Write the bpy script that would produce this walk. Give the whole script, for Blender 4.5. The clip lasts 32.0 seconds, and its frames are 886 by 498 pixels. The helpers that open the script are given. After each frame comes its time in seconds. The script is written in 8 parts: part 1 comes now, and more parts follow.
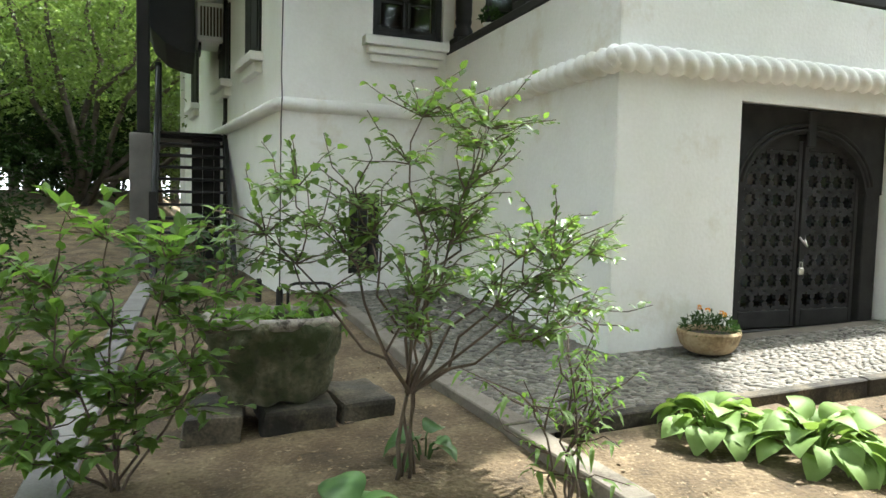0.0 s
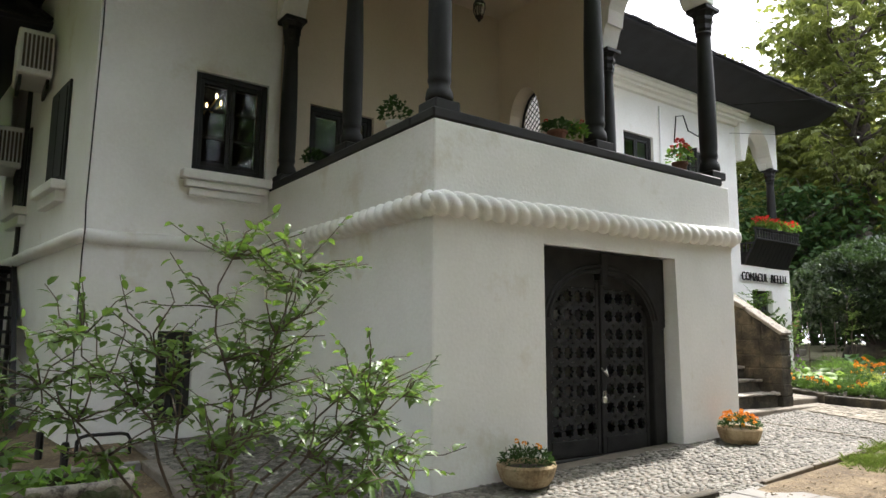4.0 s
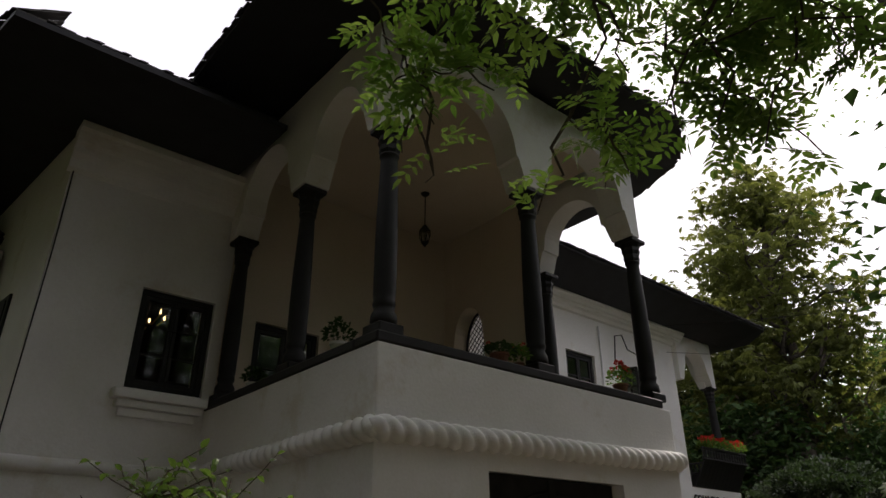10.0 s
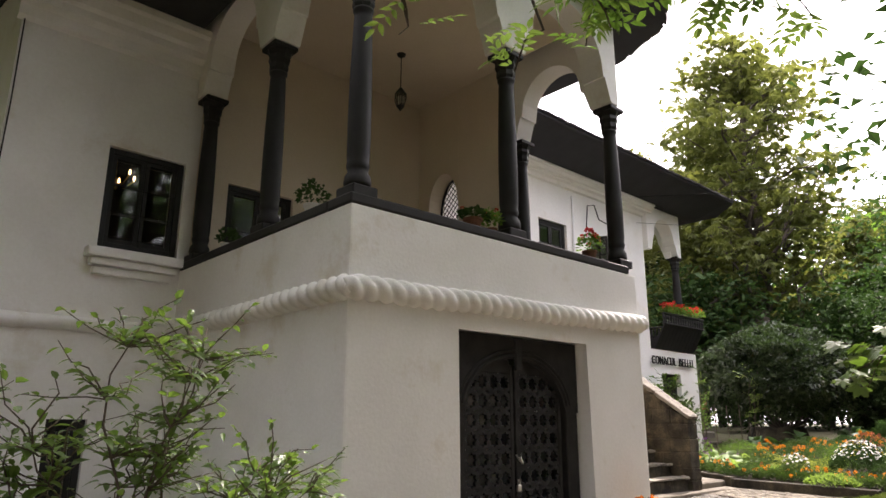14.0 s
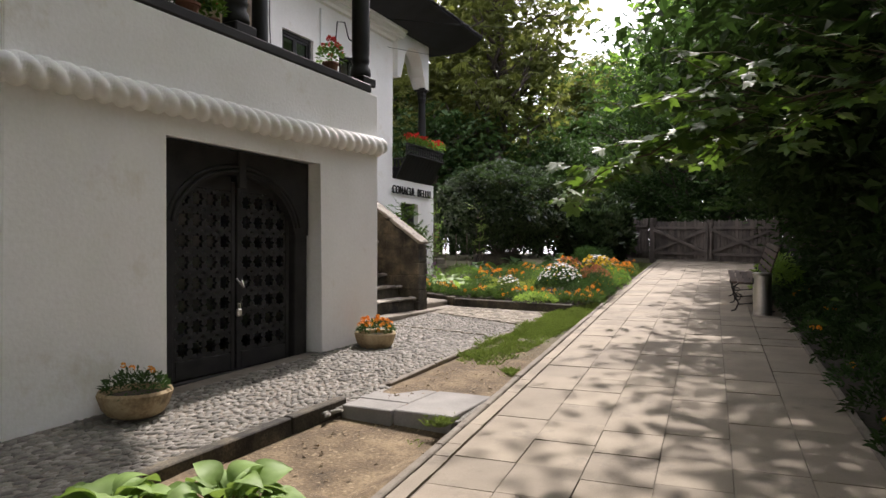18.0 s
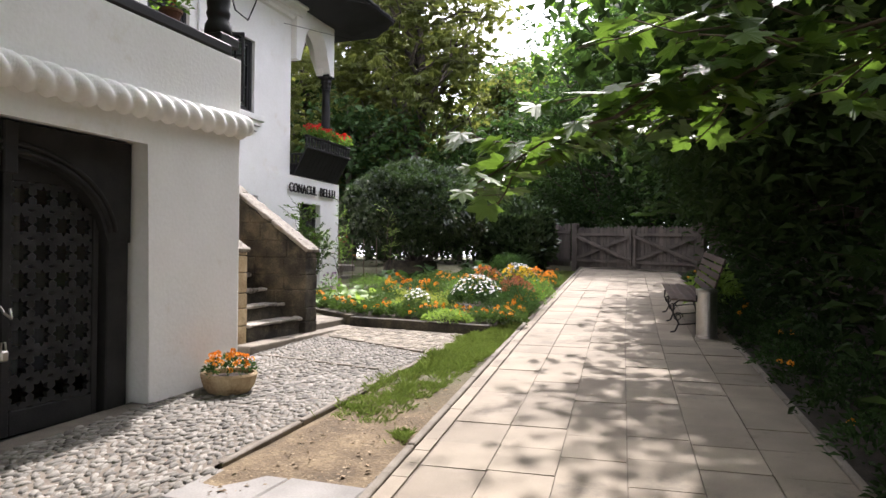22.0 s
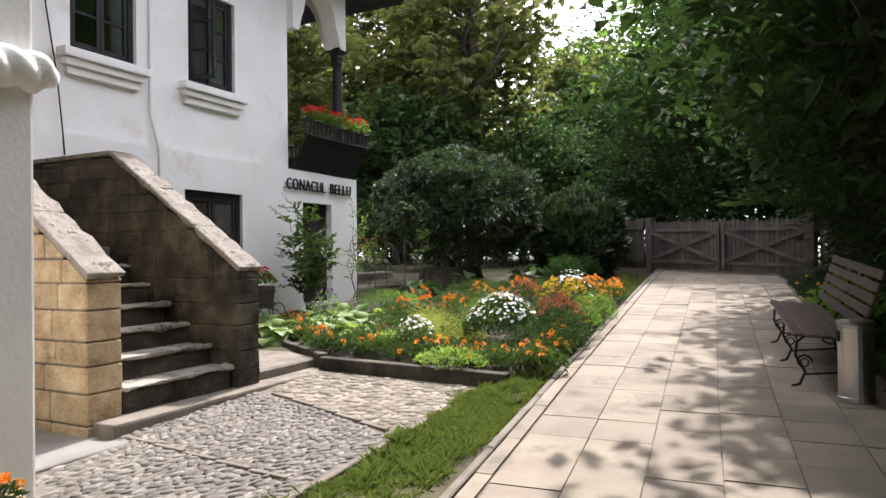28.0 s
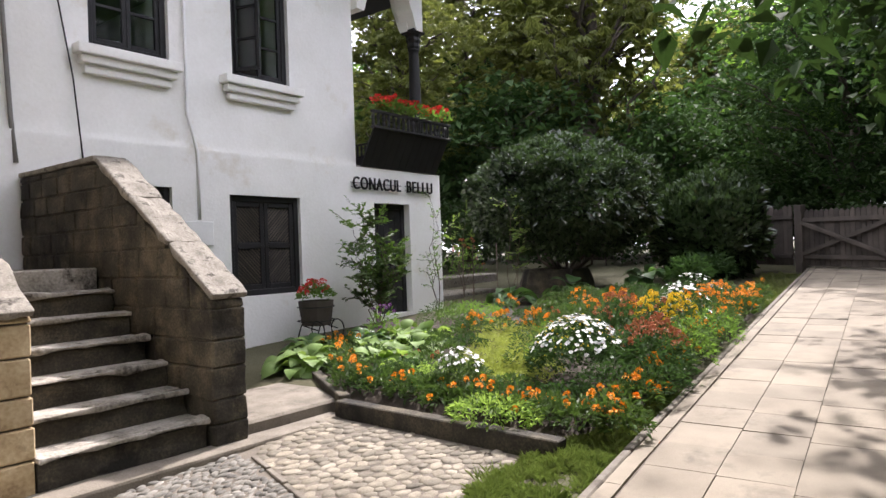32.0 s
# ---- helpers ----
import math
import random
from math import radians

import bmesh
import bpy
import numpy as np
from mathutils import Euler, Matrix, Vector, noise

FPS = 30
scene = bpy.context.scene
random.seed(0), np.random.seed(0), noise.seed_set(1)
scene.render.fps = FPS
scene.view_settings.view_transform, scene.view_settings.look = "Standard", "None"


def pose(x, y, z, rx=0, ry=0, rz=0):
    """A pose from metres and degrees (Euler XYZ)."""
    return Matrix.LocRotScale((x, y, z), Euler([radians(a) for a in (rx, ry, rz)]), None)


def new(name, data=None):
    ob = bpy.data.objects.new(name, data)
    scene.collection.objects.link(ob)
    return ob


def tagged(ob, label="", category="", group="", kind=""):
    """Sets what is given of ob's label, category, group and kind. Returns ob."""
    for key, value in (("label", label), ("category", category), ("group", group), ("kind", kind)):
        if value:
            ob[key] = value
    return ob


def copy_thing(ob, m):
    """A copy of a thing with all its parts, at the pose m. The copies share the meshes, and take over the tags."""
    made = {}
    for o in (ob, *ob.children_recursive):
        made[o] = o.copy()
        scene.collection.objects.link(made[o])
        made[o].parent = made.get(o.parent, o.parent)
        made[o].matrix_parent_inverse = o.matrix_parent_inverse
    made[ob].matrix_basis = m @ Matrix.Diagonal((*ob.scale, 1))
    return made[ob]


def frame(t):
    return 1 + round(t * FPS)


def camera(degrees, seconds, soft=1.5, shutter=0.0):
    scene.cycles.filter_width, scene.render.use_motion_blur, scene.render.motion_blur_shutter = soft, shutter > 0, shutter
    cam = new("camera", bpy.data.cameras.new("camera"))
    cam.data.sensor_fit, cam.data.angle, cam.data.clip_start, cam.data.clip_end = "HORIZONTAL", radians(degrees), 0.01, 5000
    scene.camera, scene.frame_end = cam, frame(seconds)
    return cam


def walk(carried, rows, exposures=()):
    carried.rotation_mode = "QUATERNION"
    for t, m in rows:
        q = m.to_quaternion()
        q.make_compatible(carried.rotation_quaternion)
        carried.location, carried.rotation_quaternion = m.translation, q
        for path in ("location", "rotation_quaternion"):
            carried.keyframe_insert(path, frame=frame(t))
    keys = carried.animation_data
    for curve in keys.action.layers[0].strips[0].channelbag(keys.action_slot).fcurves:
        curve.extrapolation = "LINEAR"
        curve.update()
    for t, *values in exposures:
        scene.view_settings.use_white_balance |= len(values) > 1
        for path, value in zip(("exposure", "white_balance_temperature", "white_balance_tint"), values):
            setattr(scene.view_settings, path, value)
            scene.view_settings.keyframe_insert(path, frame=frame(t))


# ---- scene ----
cam = camera(66.8, 32.0)
METRES, EYE, TILT, LEAN, TURN = 7.5, 1.5, 0.0, 0.0, -21.4
EXPOSURES = [(0.0, 2.25, 6250, 4), (1.0, 1.92, 6350, 9), (2.0, 1.76, 6400, 10), (3.0, 1.57, 6400, 10), (4.0, 1.54, 6400, 10), (7.0, 1.22, 6850, 17), (8.0, 0.90, 6850, 17), (9.0, 0.44, 7000, 15), (10.0, -0.40, 6800, 16), (11.0, -0.70, 6850, 16), (12.0, -0.92, 6900, 16), (12.5, -0.5, 6900, 16), (13.0, 0.22, 7200, 18), (14.0, 1.30, 6900, 20), (16.5, 0.76, 6700, 17), (19.0, 1.02, 6500, 18), (21.0, 1.18, 6400, 18), (22.5, 1.40, 6350, 18), (25.0, 1.42, 6350, 18), (28.0, 1.18, 6350, 18), (32.0, 1.18, 6350, 18)]
ROWS = [
    (0.0, 0.0, 0.0, 0.0, 0.09, -3.75, -1.42),
    (0.5, 0.0017, 0.0002, 0.0001, -2.87, -3.36, -1.06),
    (1.0, 0.0043, 0.0011, 0.0002, -8.19, -3.11, -1.37),
    (1.5, 0.0058, 0.0015, 0.001, -10.63, -1.85, -1.07),
    (2.0, 0.0068, 0.0017, 0.0019, -12.18, -0.3, -0.83),
    (2.5, 0.0074, 0.0015, 0.0033, -12.67, 1.99, -0.36),
    (3.0, 0.0083, 0.0027, 0.0044, -12.84, 3.74, -0.35),
    (3.5, 0.0087, 0.0014, 0.0054, -13.74, 5.07, -0.39),
    (4.0, 0.0088, 0.0002, 0.0074, -14.37, 7.64, -0.5),
    (4.5, 0.0089, -0.0014, 0.0087, -15.1, 10.11, -0.39),
    (6.5, 0.0102, -0.0042, 0.0113, -16.58, 14.95, -0.02),
    (7.0, 0.0102, -0.0044, 0.0124, -16.71, 16.17, -0.42),
    (7.5, 0.0107, -0.005, 0.0134, -17.56, 17.74, -0.3),
    (8.0, 0.0107, -0.0053, 0.0139, -18.09, 18.88, -0.19),
    (8.5, 0.0108, -0.0061, 0.0146, -18.32, 20.22, 0.07),
    (9.0, 0.011, -0.0062, 0.0156, -18.7, 21.77, 0.22),
    (9.5, 0.0112, -0.0075, 0.0168, -18.68, 23.83, 0.38),
    (10.0, 0.0116, -0.0083, 0.018, -18.77, 25.6, 0.21),
    (10.5, 0.0113, -0.0091, 0.0185, -19.31, 26.69, 0.26),
    (11.0, 0.0111, -0.0103, 0.0184, -19.5, 28.05, 0.53),
    (11.5, 0.0114, -0.0108, 0.0186, -19.49, 28.83, 0.62),
    (12.0, 0.0112, -0.0106, 0.0184, -19.56, 27.63, 0.65),
    (12.5, 0.0111, -0.0092, 0.017, -20.22, 24.46, 0.24),
    (13.0, 0.0114, -0.0082, 0.0157, -20.33, 21.57, -0.16),
    (13.5, 0.013, -0.0058, 0.0143, -21.01, 17.4, -0.44),
    (14.0, 0.0148, -0.0053, 0.0121, -21.06, 14.51, -0.11),
    (14.5, 0.0177, -0.0028, 0.0101, -21.63, 10.83, 0.12),
    (16.5, 0.0385, 0.0093, 0.0033, -31.67, 2.98, 0.04),
    (17.0, 0.0434, 0.0276, 0.0042, -36.54, 2.04, -0.02),
    (17.5, 0.0536, 0.0392, 0.0035, -40.18, 1.12, 0.81),
    (18.0, 0.077, 0.0509, 0.0026, -42.1, 0.34, -0.12),
    (18.5, 0.0953, 0.0597, 0.0029, -42.41, -0.41, -1.13),
    (19.0, 0.1145, 0.0777, 0.0033, -42.99, 1.31, -1.52),
    (19.5, 0.1337, 0.0945, 0.0077, -46.07, 1.44, -0.48),
    (20.0, 0.1569, 0.1099, 0.0065, -46.54, 1.21, 0.58),
    (20.5, 0.182, 0.1251, 0.0096, -46.5, 0.79, -0.94),
    (21.0, 0.2078, 0.15, 0.0101, -47.8, 1.41, -0.83),
    (21.5, 0.2326, 0.1714, 0.0127, -50.33, -0.32, 0.67),
    (22.0, 0.2645, 0.1877, 0.0151, -48.78, 0.66, -0.5),
    (22.5, 0.2943, 0.2035, 0.0171, -49.03, 0.44, -1.15),
    (23.0, 0.3234, 0.2268, 0.0201, -52.17, -0.72, -0.3),
    (23.5, 0.3544, 0.2414, 0.0192, -51.83, -1.04, 1.35),
    (24.0, 0.3887, 0.2507, 0.0235, -51.7, -0.79, -1.55),
    (24.5, 0.4177, 0.2652, 0.0234, -50.97, -0.55, -1.53),
    (25.0, 0.4474, 0.2784, 0.0273, -51.21, -0.88, 0.42),
    (25.5, 0.4795, 0.2842, 0.0296, -48.03, -0.12, -1.25),
    (27.5, 0.585, 0.3464, 0.0356, -43.07, -0.43, -1.13),
    (28.0, 0.6102, 0.3628, 0.0364, -42.29, 0.52, 0.73),
    (28.5, 0.6296, 0.3783, 0.0395, -41.16, -1.15, 2.2),
    (29.0, 0.6584, 0.39, 0.0438, -37.51, 1.06, 2.46),
    (29.5, 0.6852, 0.3984, 0.0463, -35.84, 0.41, 0.31),
    (30.0, 0.7146, 0.4143, 0.0477, -34.88, 0.62, 0.34),
    (30.5, 0.741, 0.4263, 0.0505, -34.94, 0.54, 1.98),
    (31.0, 0.775, 0.4325, 0.0534, -31.57, 0.46, 1.67),
    (31.5, 0.7997, 0.4425, 0.0532, -28.97, 0.11, 2.17),
    (32.0, 0.827, 0.4605, 0.0574, -30.72, 0.23, 1.98),
]
walk(cam, [(t, pose(0, 0, EYE, TILT, LEAN, TURN) @ pose(METRES * x, METRES * y, METRES * z, 90 + pitch, roll, yaw)) for t, x, y, z, yaw, pitch, roll in ROWS], EXPOSURES)

# ---- light ----
SUN_TO = Vector((0.71, 0.10, 1.0)).normalized()
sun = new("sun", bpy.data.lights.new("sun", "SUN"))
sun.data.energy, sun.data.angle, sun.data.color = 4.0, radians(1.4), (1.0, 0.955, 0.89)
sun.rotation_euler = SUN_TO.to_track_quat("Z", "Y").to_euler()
world = bpy.data.worlds.new("sky_world")
scene.world = world
world.use_nodes = True
sky = world.node_tree.nodes.new("ShaderNodeTexSky")
sky.sky_type, sky.sun_disc = "NISHITA", False
sky.sun_elevation = math.asin(SUN_TO.z)
sky.sun_rotation = math.atan2(SUN_TO.x, SUN_TO.y)
sky.air_density, sky.dust_density, sky.ozone_density = 1.0, 4.0, 1.0
back = world.node_tree.nodes["Background"]
back.inputs["Strength"].default_value = 0.14
haze = world.node_tree.nodes.new("ShaderNodeMix")
haze.data_type = "RGBA"
haze.inputs["Factor"].default_value = 0.6
haze.inputs["B"].default_value = (15.0, 15.1, 16.0, 1)
world.node_tree.links.new(sky.outputs[0], haze.inputs["A"])
world.node_tree.links.new(haze.outputs["Result"], back.inputs["Color"])


# ---- helpers of the scene ----
def link_mesh(name, bm, material, smooth=False):
    me = bpy.data.meshes.new(name)
    bmesh.ops.recalc_face_normals(bm, faces=bm.faces)
    bm.to_mesh(me)
    bm.free()
    if smooth:
        me.polygons.foreach_set("use_smooth", [True] * len(me.polygons))
    for m in material if isinstance(material, (list, tuple)) else [material]:
        me.materials.append(m)
    return new(name, me)


def part(name, bm, material, parent, label="", smooth=False):
    ob = link_mesh(name, bm, material, smooth)
    ob.parent = parent
    if label:
        ob["label"] = label
    return ob


def thing(name, label, category, x=0, y=0, z=0, group="", turn=0):
    ob = new(name)
    ob.empty_display_size = 0.1
    ob.matrix_world = pose(x, y, z, 0, 0, turn)
    return tagged(ob, label, category, group)


def structure(name, bm, material, label="", smooth=False):
    return tagged(link_mesh(name, bm, material, smooth), label, name.split("_")[0], kind="structure")


def box(bm, a, b, bevel=0.0, m=None, seg=1):
    """A box from corner a to corner b, with bevelled edges."""
    lo, hi = [min(p) for p in zip(a, b)], [max(p) for p in zip(a, b)]
    vs = bmesh.ops.create_cube(bm, size=1)["verts"]
    for v in vs:
        v.co = [lo[k] + (v.co[k] + 0.5) * (hi[k] - lo[k]) for k in range(3)]
    if bevel:
        es = list({e for v in vs for e in v.link_edges})
        r = bmesh.ops.bevel(bm, geom=es, offset=bevel, segments=seg, affect="EDGES", profile=0.6)
        vs = list({v for f in r["faces"] for v in f.verts} | {v for v in vs if v.is_valid})
    if m is not None:
        for v in vs:
            v.co = m @ v.co
    return vs


def boxed(a, b, bevel=0.0, m=None, seg=1):
    bm = bmesh.new()
    box(bm, a, b, bevel, m, seg)
    return bm


def lathe(bm, profile, sides=16, m=None, cap=True, squash=None):
    """Turns (radius, height) pairs about z."""
    rings = []
    for r, z in profile:
        ring = []
        for k in range(sides):
            a = 2 * math.pi * k / sides
            rr = r * (squash(a, z) if squash else 1)
            p = Vector((rr * math.cos(a), rr * math.sin(a), z))
            ring.append(bm.verts.new(m @ p if m else p))
        rings.append(ring)
    for lo, hi in zip(rings, rings[1:]):
        for k in range(sides):
            bm.faces.new((lo[k], lo[(k + 1) % sides], hi[(k + 1) % sides], hi[k]))
    if cap:
        bm.faces.new(rings[0][::-1])
        bm.faces.new(rings[-1])


def tube(bm, pts, r0, r1=None, sides=6):
    """A round bar through the points, tapering from r0 to r1."""
    pts = [Vector(p) for p in pts]
    r1 = r0 if r1 is None else r1
    rings = []
    for i, p in enumerate(pts):
        d = (pts[min(i + 1, len(pts) - 1)] - pts[max(i - 1, 0)]).normalized()
        u = d.orthogonal().normalized() if i == 0 else (u - d * u.dot(d)).normalized()
        w = d.cross(u)
        r = r0 + (r1 - r0) * i / max(1, len(pts) - 1)
        rings.append([bm.verts.new(p + r * (math.cos(a) * u + math.sin(a) * w)) for a in (2 * math.pi * k / sides for k in range(sides))])
    for lo, hi in zip(rings, rings[1:]):
        for k in range(sides):
            bm.faces.new((lo[k], lo[(k + 1) % sides], hi[(k + 1) % sides], hi[k]))
    bm.faces.new(rings[0][::-1])
    bm.faces.new(rings[-1])


def prism(bm, outline, lo, hi, axis=2):
    """Raises a flat outline of (u, v) along an axis from lo to hi."""
    def at(u, v, w):
        return {2: (u, v, w), 1: (u, w, v), 0: (w, u, v)}[axis]
    a = [bm.verts.new(at(u, v, lo)) for u, v in outline]
    b = [bm.verts.new(at(u, v, hi)) for u, v in outline]
    n = len(a)
    bm.faces.new(a[::-1])
    bm.faces.new(b)
    for k in range(n):
        bm.faces.new((a[k], a[(k + 1) % n], b[(k + 1) % n], b[k]))


def roughen(bm, amount, scale=3.0, cuts=0):
    if cuts:
        bmesh.ops.subdivide_edges(bm, edges=bm.edges[:], cuts=cuts, use_grid_fill=True)
    bm.normal_update()
    for v in bm.verts:
        v.co += v.normal * amount * noise.noise(v.co * scale) + Vector((0, 0, 0))


def mesh_of(name, verts, faces, material, smooth=False):
    me = bpy.data.meshes.new(name)
    me.from_pydata([tuple(v) for v in verts] if not isinstance(verts, np.ndarray) else verts.tolist(), [], faces if not isinstance(faces, np.ndarray) else faces.tolist())
    me.materials.append(material)
    if smooth:
        me.polygons.foreach_set("use_smooth", [True] * len(me.polygons))
    me.update()
    return me


def yard(x, y):
    """The height of the yard."""
    bank = 0.1 * min(max(y - 10.0, 0.0), 12.0) * min(max((0.3 - x) / 1.5, 0.0), 1.0)
    x, y = min(max(x, -8.0), 27.0), min(max(y, -8.0), 15.0)
    return bank + 0.115 + 0.0388 * x + 0.0286 * y + 0.00018 * x * x - 0.00078 * x * y


def path_z(x):
    return 0.11 + 0.05 * x


def path_left(x):
    return 1.58 + 0.094 * x if x < 11 else 2.614 + 0.083 * (x - 11)


def path_right(x):
    return path_left(x) - 2.33 - 0.018 * x


# ---- materials ----
def material(name, colours, rough=0.8, scale=4.0, fine=60.0, bump=0.3, metal=0.0, per=None, spec=0.5, stains=None, depth=0.01, island=0.0):
    """Colour between two tones by coarse and fine noise, with fine relief. per: how much single pieces vary in value."""
    mat = bpy.data.materials.new(name)
    mat.use_nodes = True
    nt = mat.node_tree
    N, L = nt.nodes, nt.links
    b = N["Principled BSDF"]
    b.inputs["Roughness"].default_value, b.inputs["Metallic"].default_value = rough, metal
    b.inputs["Specular IOR Level"].default_value = spec
    geo = N.new("ShaderNodeNewGeometry")
    n1, n2 = N.new("ShaderNodeTexNoise"), N.new("ShaderNodeTexNoise")
    n1.inputs["Scale"].default_value, n2.inputs["Scale"].default_value = scale, fine
    n1.inputs["Detail"].default_value, n2.inputs["Detail"].default_value = 5, 3
    for n in (n1, n2):
        L.new(geo.outputs["Position"], n.inputs["Vector"])
    mix = N.new("ShaderNodeMath")
    mix.operation = "MULTIPLY_ADD"
    mix.inputs[1].default_value = 0.35
    L.new(n2.outputs["Fac"], mix.inputs[0])
    half = N.new("ShaderNodeMath")
    half.operation = "MULTIPLY"
    half.inputs[1].default_value = 0.65
    L.new(n1.outputs["Fac"], half.inputs[0])
    L.new(half.outputs[0], mix.inputs[2])
    ramp = N.new("ShaderNodeValToRGB")
    ramp.color_ramp.elements[0].position, ramp.color_ramp.elements[1].position = 0.32, 0.68
    ramp.color_ramp.elements[0].color, ramp.color_ramp.elements[1].color = (*colours[0], 1), (*colours[-1], 1)
    for k, c in enumerate(colours[1:-1]):
        ramp.color_ramp.elements.new(0.32 + 0.36 * (k + 1) / (len(colours) - 1)).color = (*c, 1)
    L.new(mix.outputs[0], ramp.inputs[0])
    out = ramp.outputs[0]
    if stains:
        n3 = N.new("ShaderNodeTexNoise")
        n3.inputs["Scale"].default_value, n3.inputs["Detail"].default_value, n3.inputs["Roughness"].default_value = stains[1], 6, 0.7
        L.new(geo.outputs["Position"], n3.inputs["Vector"])
        r3 = N.new("ShaderNodeValToRGB")
        r3.color_ramp.elements[0].position, r3.color_ramp.elements[1].position = stains[2], stains[2] + 0.12
        L.new(n3.outputs["Fac"], r3.inputs[0])
        m3 = N.new("ShaderNodeMix")
        m3.data_type = "RGBA"
        L.new(r3.outputs[0], m3.inputs["Factor"])
        L.new(out, m3.inputs["A"])
        m3.inputs["B"].default_value = (*stains[0], 1)
        out = m3.outputs["Result"]
    if per or island:
        hsv = N.new("ShaderNodeHueSaturation")
        info = N.new("ShaderNodeObjectInfo") if per else geo
        rng = N.new("ShaderNodeMapRange")
        rng.inputs["To Min"].default_value, rng.inputs["To Max"].default_value = 1 - (per or island), 1 + (per or island)
        L.new(info.outputs["Random"] if per else geo.outputs["Random Per Island"], rng.inputs["Value"])
        L.new(rng.outputs[0], hsv.inputs["Value"])
        L.new(out, hsv.inputs["Color"])
        out = hsv.outputs[0]
    L.new(out, b.inputs["Base Color"])
    if bump:
        bp = N.new("ShaderNodeBump")
        bp.inputs["Strength"].default_value, bp.inputs["Distance"].default_value = bump, depth
        L.new(mix.outputs[0], bp.inputs["Height"])
        L.new(bp.outputs[0], b.inputs["Normal"])
    return mat


def leaf_material(name, dark, light, through_colour, rough=0.45, glow=0.42, spec=0.4):
    """Leaves: varied green, a soft sheen, and light that comes through."""
    mat = material(name, (dark, light), rough, 1.5, 30, 0.0, island=0.35, spec=spec)
    nt = mat.node_tree
    tr = nt.nodes.new("ShaderNodeBsdfTranslucent")
    tr.inputs["Color"].default_value = (*through_colour, 1)
    mx = nt.nodes.new("ShaderNodeMixShader")
    mx.inputs[0].default_value = glow
    b = nt.nodes["Principled BSDF"]
    nt.links.new(b.outputs[0], mx.inputs[1])
    nt.links.new(tr.outputs[0], mx.inputs[2])
    nt.links.new(mx.outputs[0], nt.nodes["Material Output"].inputs["Surface"])
    return mat


PLASTER = material("white_plaster", ((0.76, 0.752, 0.715), (0.86, 0.855, 0.83)), 0.85, 1.5, 30, 0.4, stains=((0.69, 0.655, 0.575), 1.1, 0.58), depth=0.02)
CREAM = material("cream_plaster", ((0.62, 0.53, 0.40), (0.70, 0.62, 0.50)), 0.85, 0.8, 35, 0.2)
DARK_WOOD = material("dark_stained_wood", ((0.009, 0.009, 0.0095), (0.023, 0.022, 0.023)), 0.55, 3, 90, 0.35, spec=0.3)
GATE_WOOD = material("weathered_dark_gate_wood", ((0.010, 0.010, 0.0105), (0.034, 0.033, 0.033)), 0.7, 5, 120, 0.5, spec=0.25)
# black of the eave boards, also put on the inner wall for dimness
SOFFIT = material("black_soffit_and_dim_room", ((0.010, 0.011, 0.015), (0.024, 0.025, 0.032)), 0.7, 3, 60, 0.3)
SHINGLE = material("old_wood_shingles", ((0.02, 0.019, 0.018), (0.07, 0.065, 0.06)), 0.8, 2, 50, 0.5, island=0.4)
STONE = material("yellow_limestone", ((0.20, 0.135, 0.070), (0.37, 0.275, 0.155), (0.50, 0.40, 0.25)), 0.9, 6, 45, 0.9, per=0.14, stains=((0.12, 0.085, 0.045), 2.4, 0.58))
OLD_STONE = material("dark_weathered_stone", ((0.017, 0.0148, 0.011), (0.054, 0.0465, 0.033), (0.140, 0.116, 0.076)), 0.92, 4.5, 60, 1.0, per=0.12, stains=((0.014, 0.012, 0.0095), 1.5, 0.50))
COPING = material("pale_rough_coping", ((0.11, 0.097, 0.078), (0.225, 0.203, 0.170), (0.33, 0.305, 0.26)), 0.92, 9, 85, 1.0, stains=((0.05, 0.042, 0.033), 9.0, 0.53))
MOSSY = material("mossy_trough_stone", ((0.030, 0.032, 0.017), (0.080, 0.080, 0.045), (0.165, 0.150, 0.100)), 0.95, 11, 40, 1.0, stains=((0.034, 0.046, 0.016), 5.0, 0.47), depth=0.03)
CONCRETE = material("worn_concrete", ((0.15, 0.143, 0.132), (0.25, 0.24, 0.222)), 0.9, 3, 80, 0.4, stains=((0.18, 0.15, 0.11), 2.5, 0.6))
PAVING = material("sandy_paving_slab", ((0.165, 0.136, 0.098), (0.250, 0.213, 0.158)), 0.82, 3.0, 140, 0.35, per=0.12, stains=((0.135, 0.112, 0.082), 1.9, 0.56))
COBBLE = material("river_cobble", ((0.078, 0.072, 0.060), (0.150, 0.140, 0.119), (0.232, 0.219, 0.19)), 0.8, 9, 90, 0.35, per=0.4)
COBBLE_REST = material("river_cobble_small", ((0.078, 0.072, 0.060), (0.150, 0.140, 0.119), (0.232, 0.219, 0.19)), 0.8, 9, 90, 0.35, island=0.4)
COBBLE_FLAT = material("flat_creamy_cobble", ((0.10, 0.085, 0.060), (0.185, 0.160, 0.117), (0.27, 0.24, 0.185)), 0.8, 9, 90, 0.3, island=0.35)
KERB = material("old_kerb_concrete", ((0.115, 0.098, 0.075), (0.215, 0.19, 0.155)), 0.9, 5, 80, 0.5, stains=((0.08, 0.066, 0.05), 3.0, 0.56))
MORTAR = material("earthy_mortar", ((0.085, 0.07, 0.055), (0.17, 0.145, 0.115)), 0.95, 6, 100, 0.5)
WIRE = material("black_cable", ((0.012, 0.012, 0.012), (0.025, 0.024, 0.023)), 0.95, 8, 80, 0.0, spec=0.1)
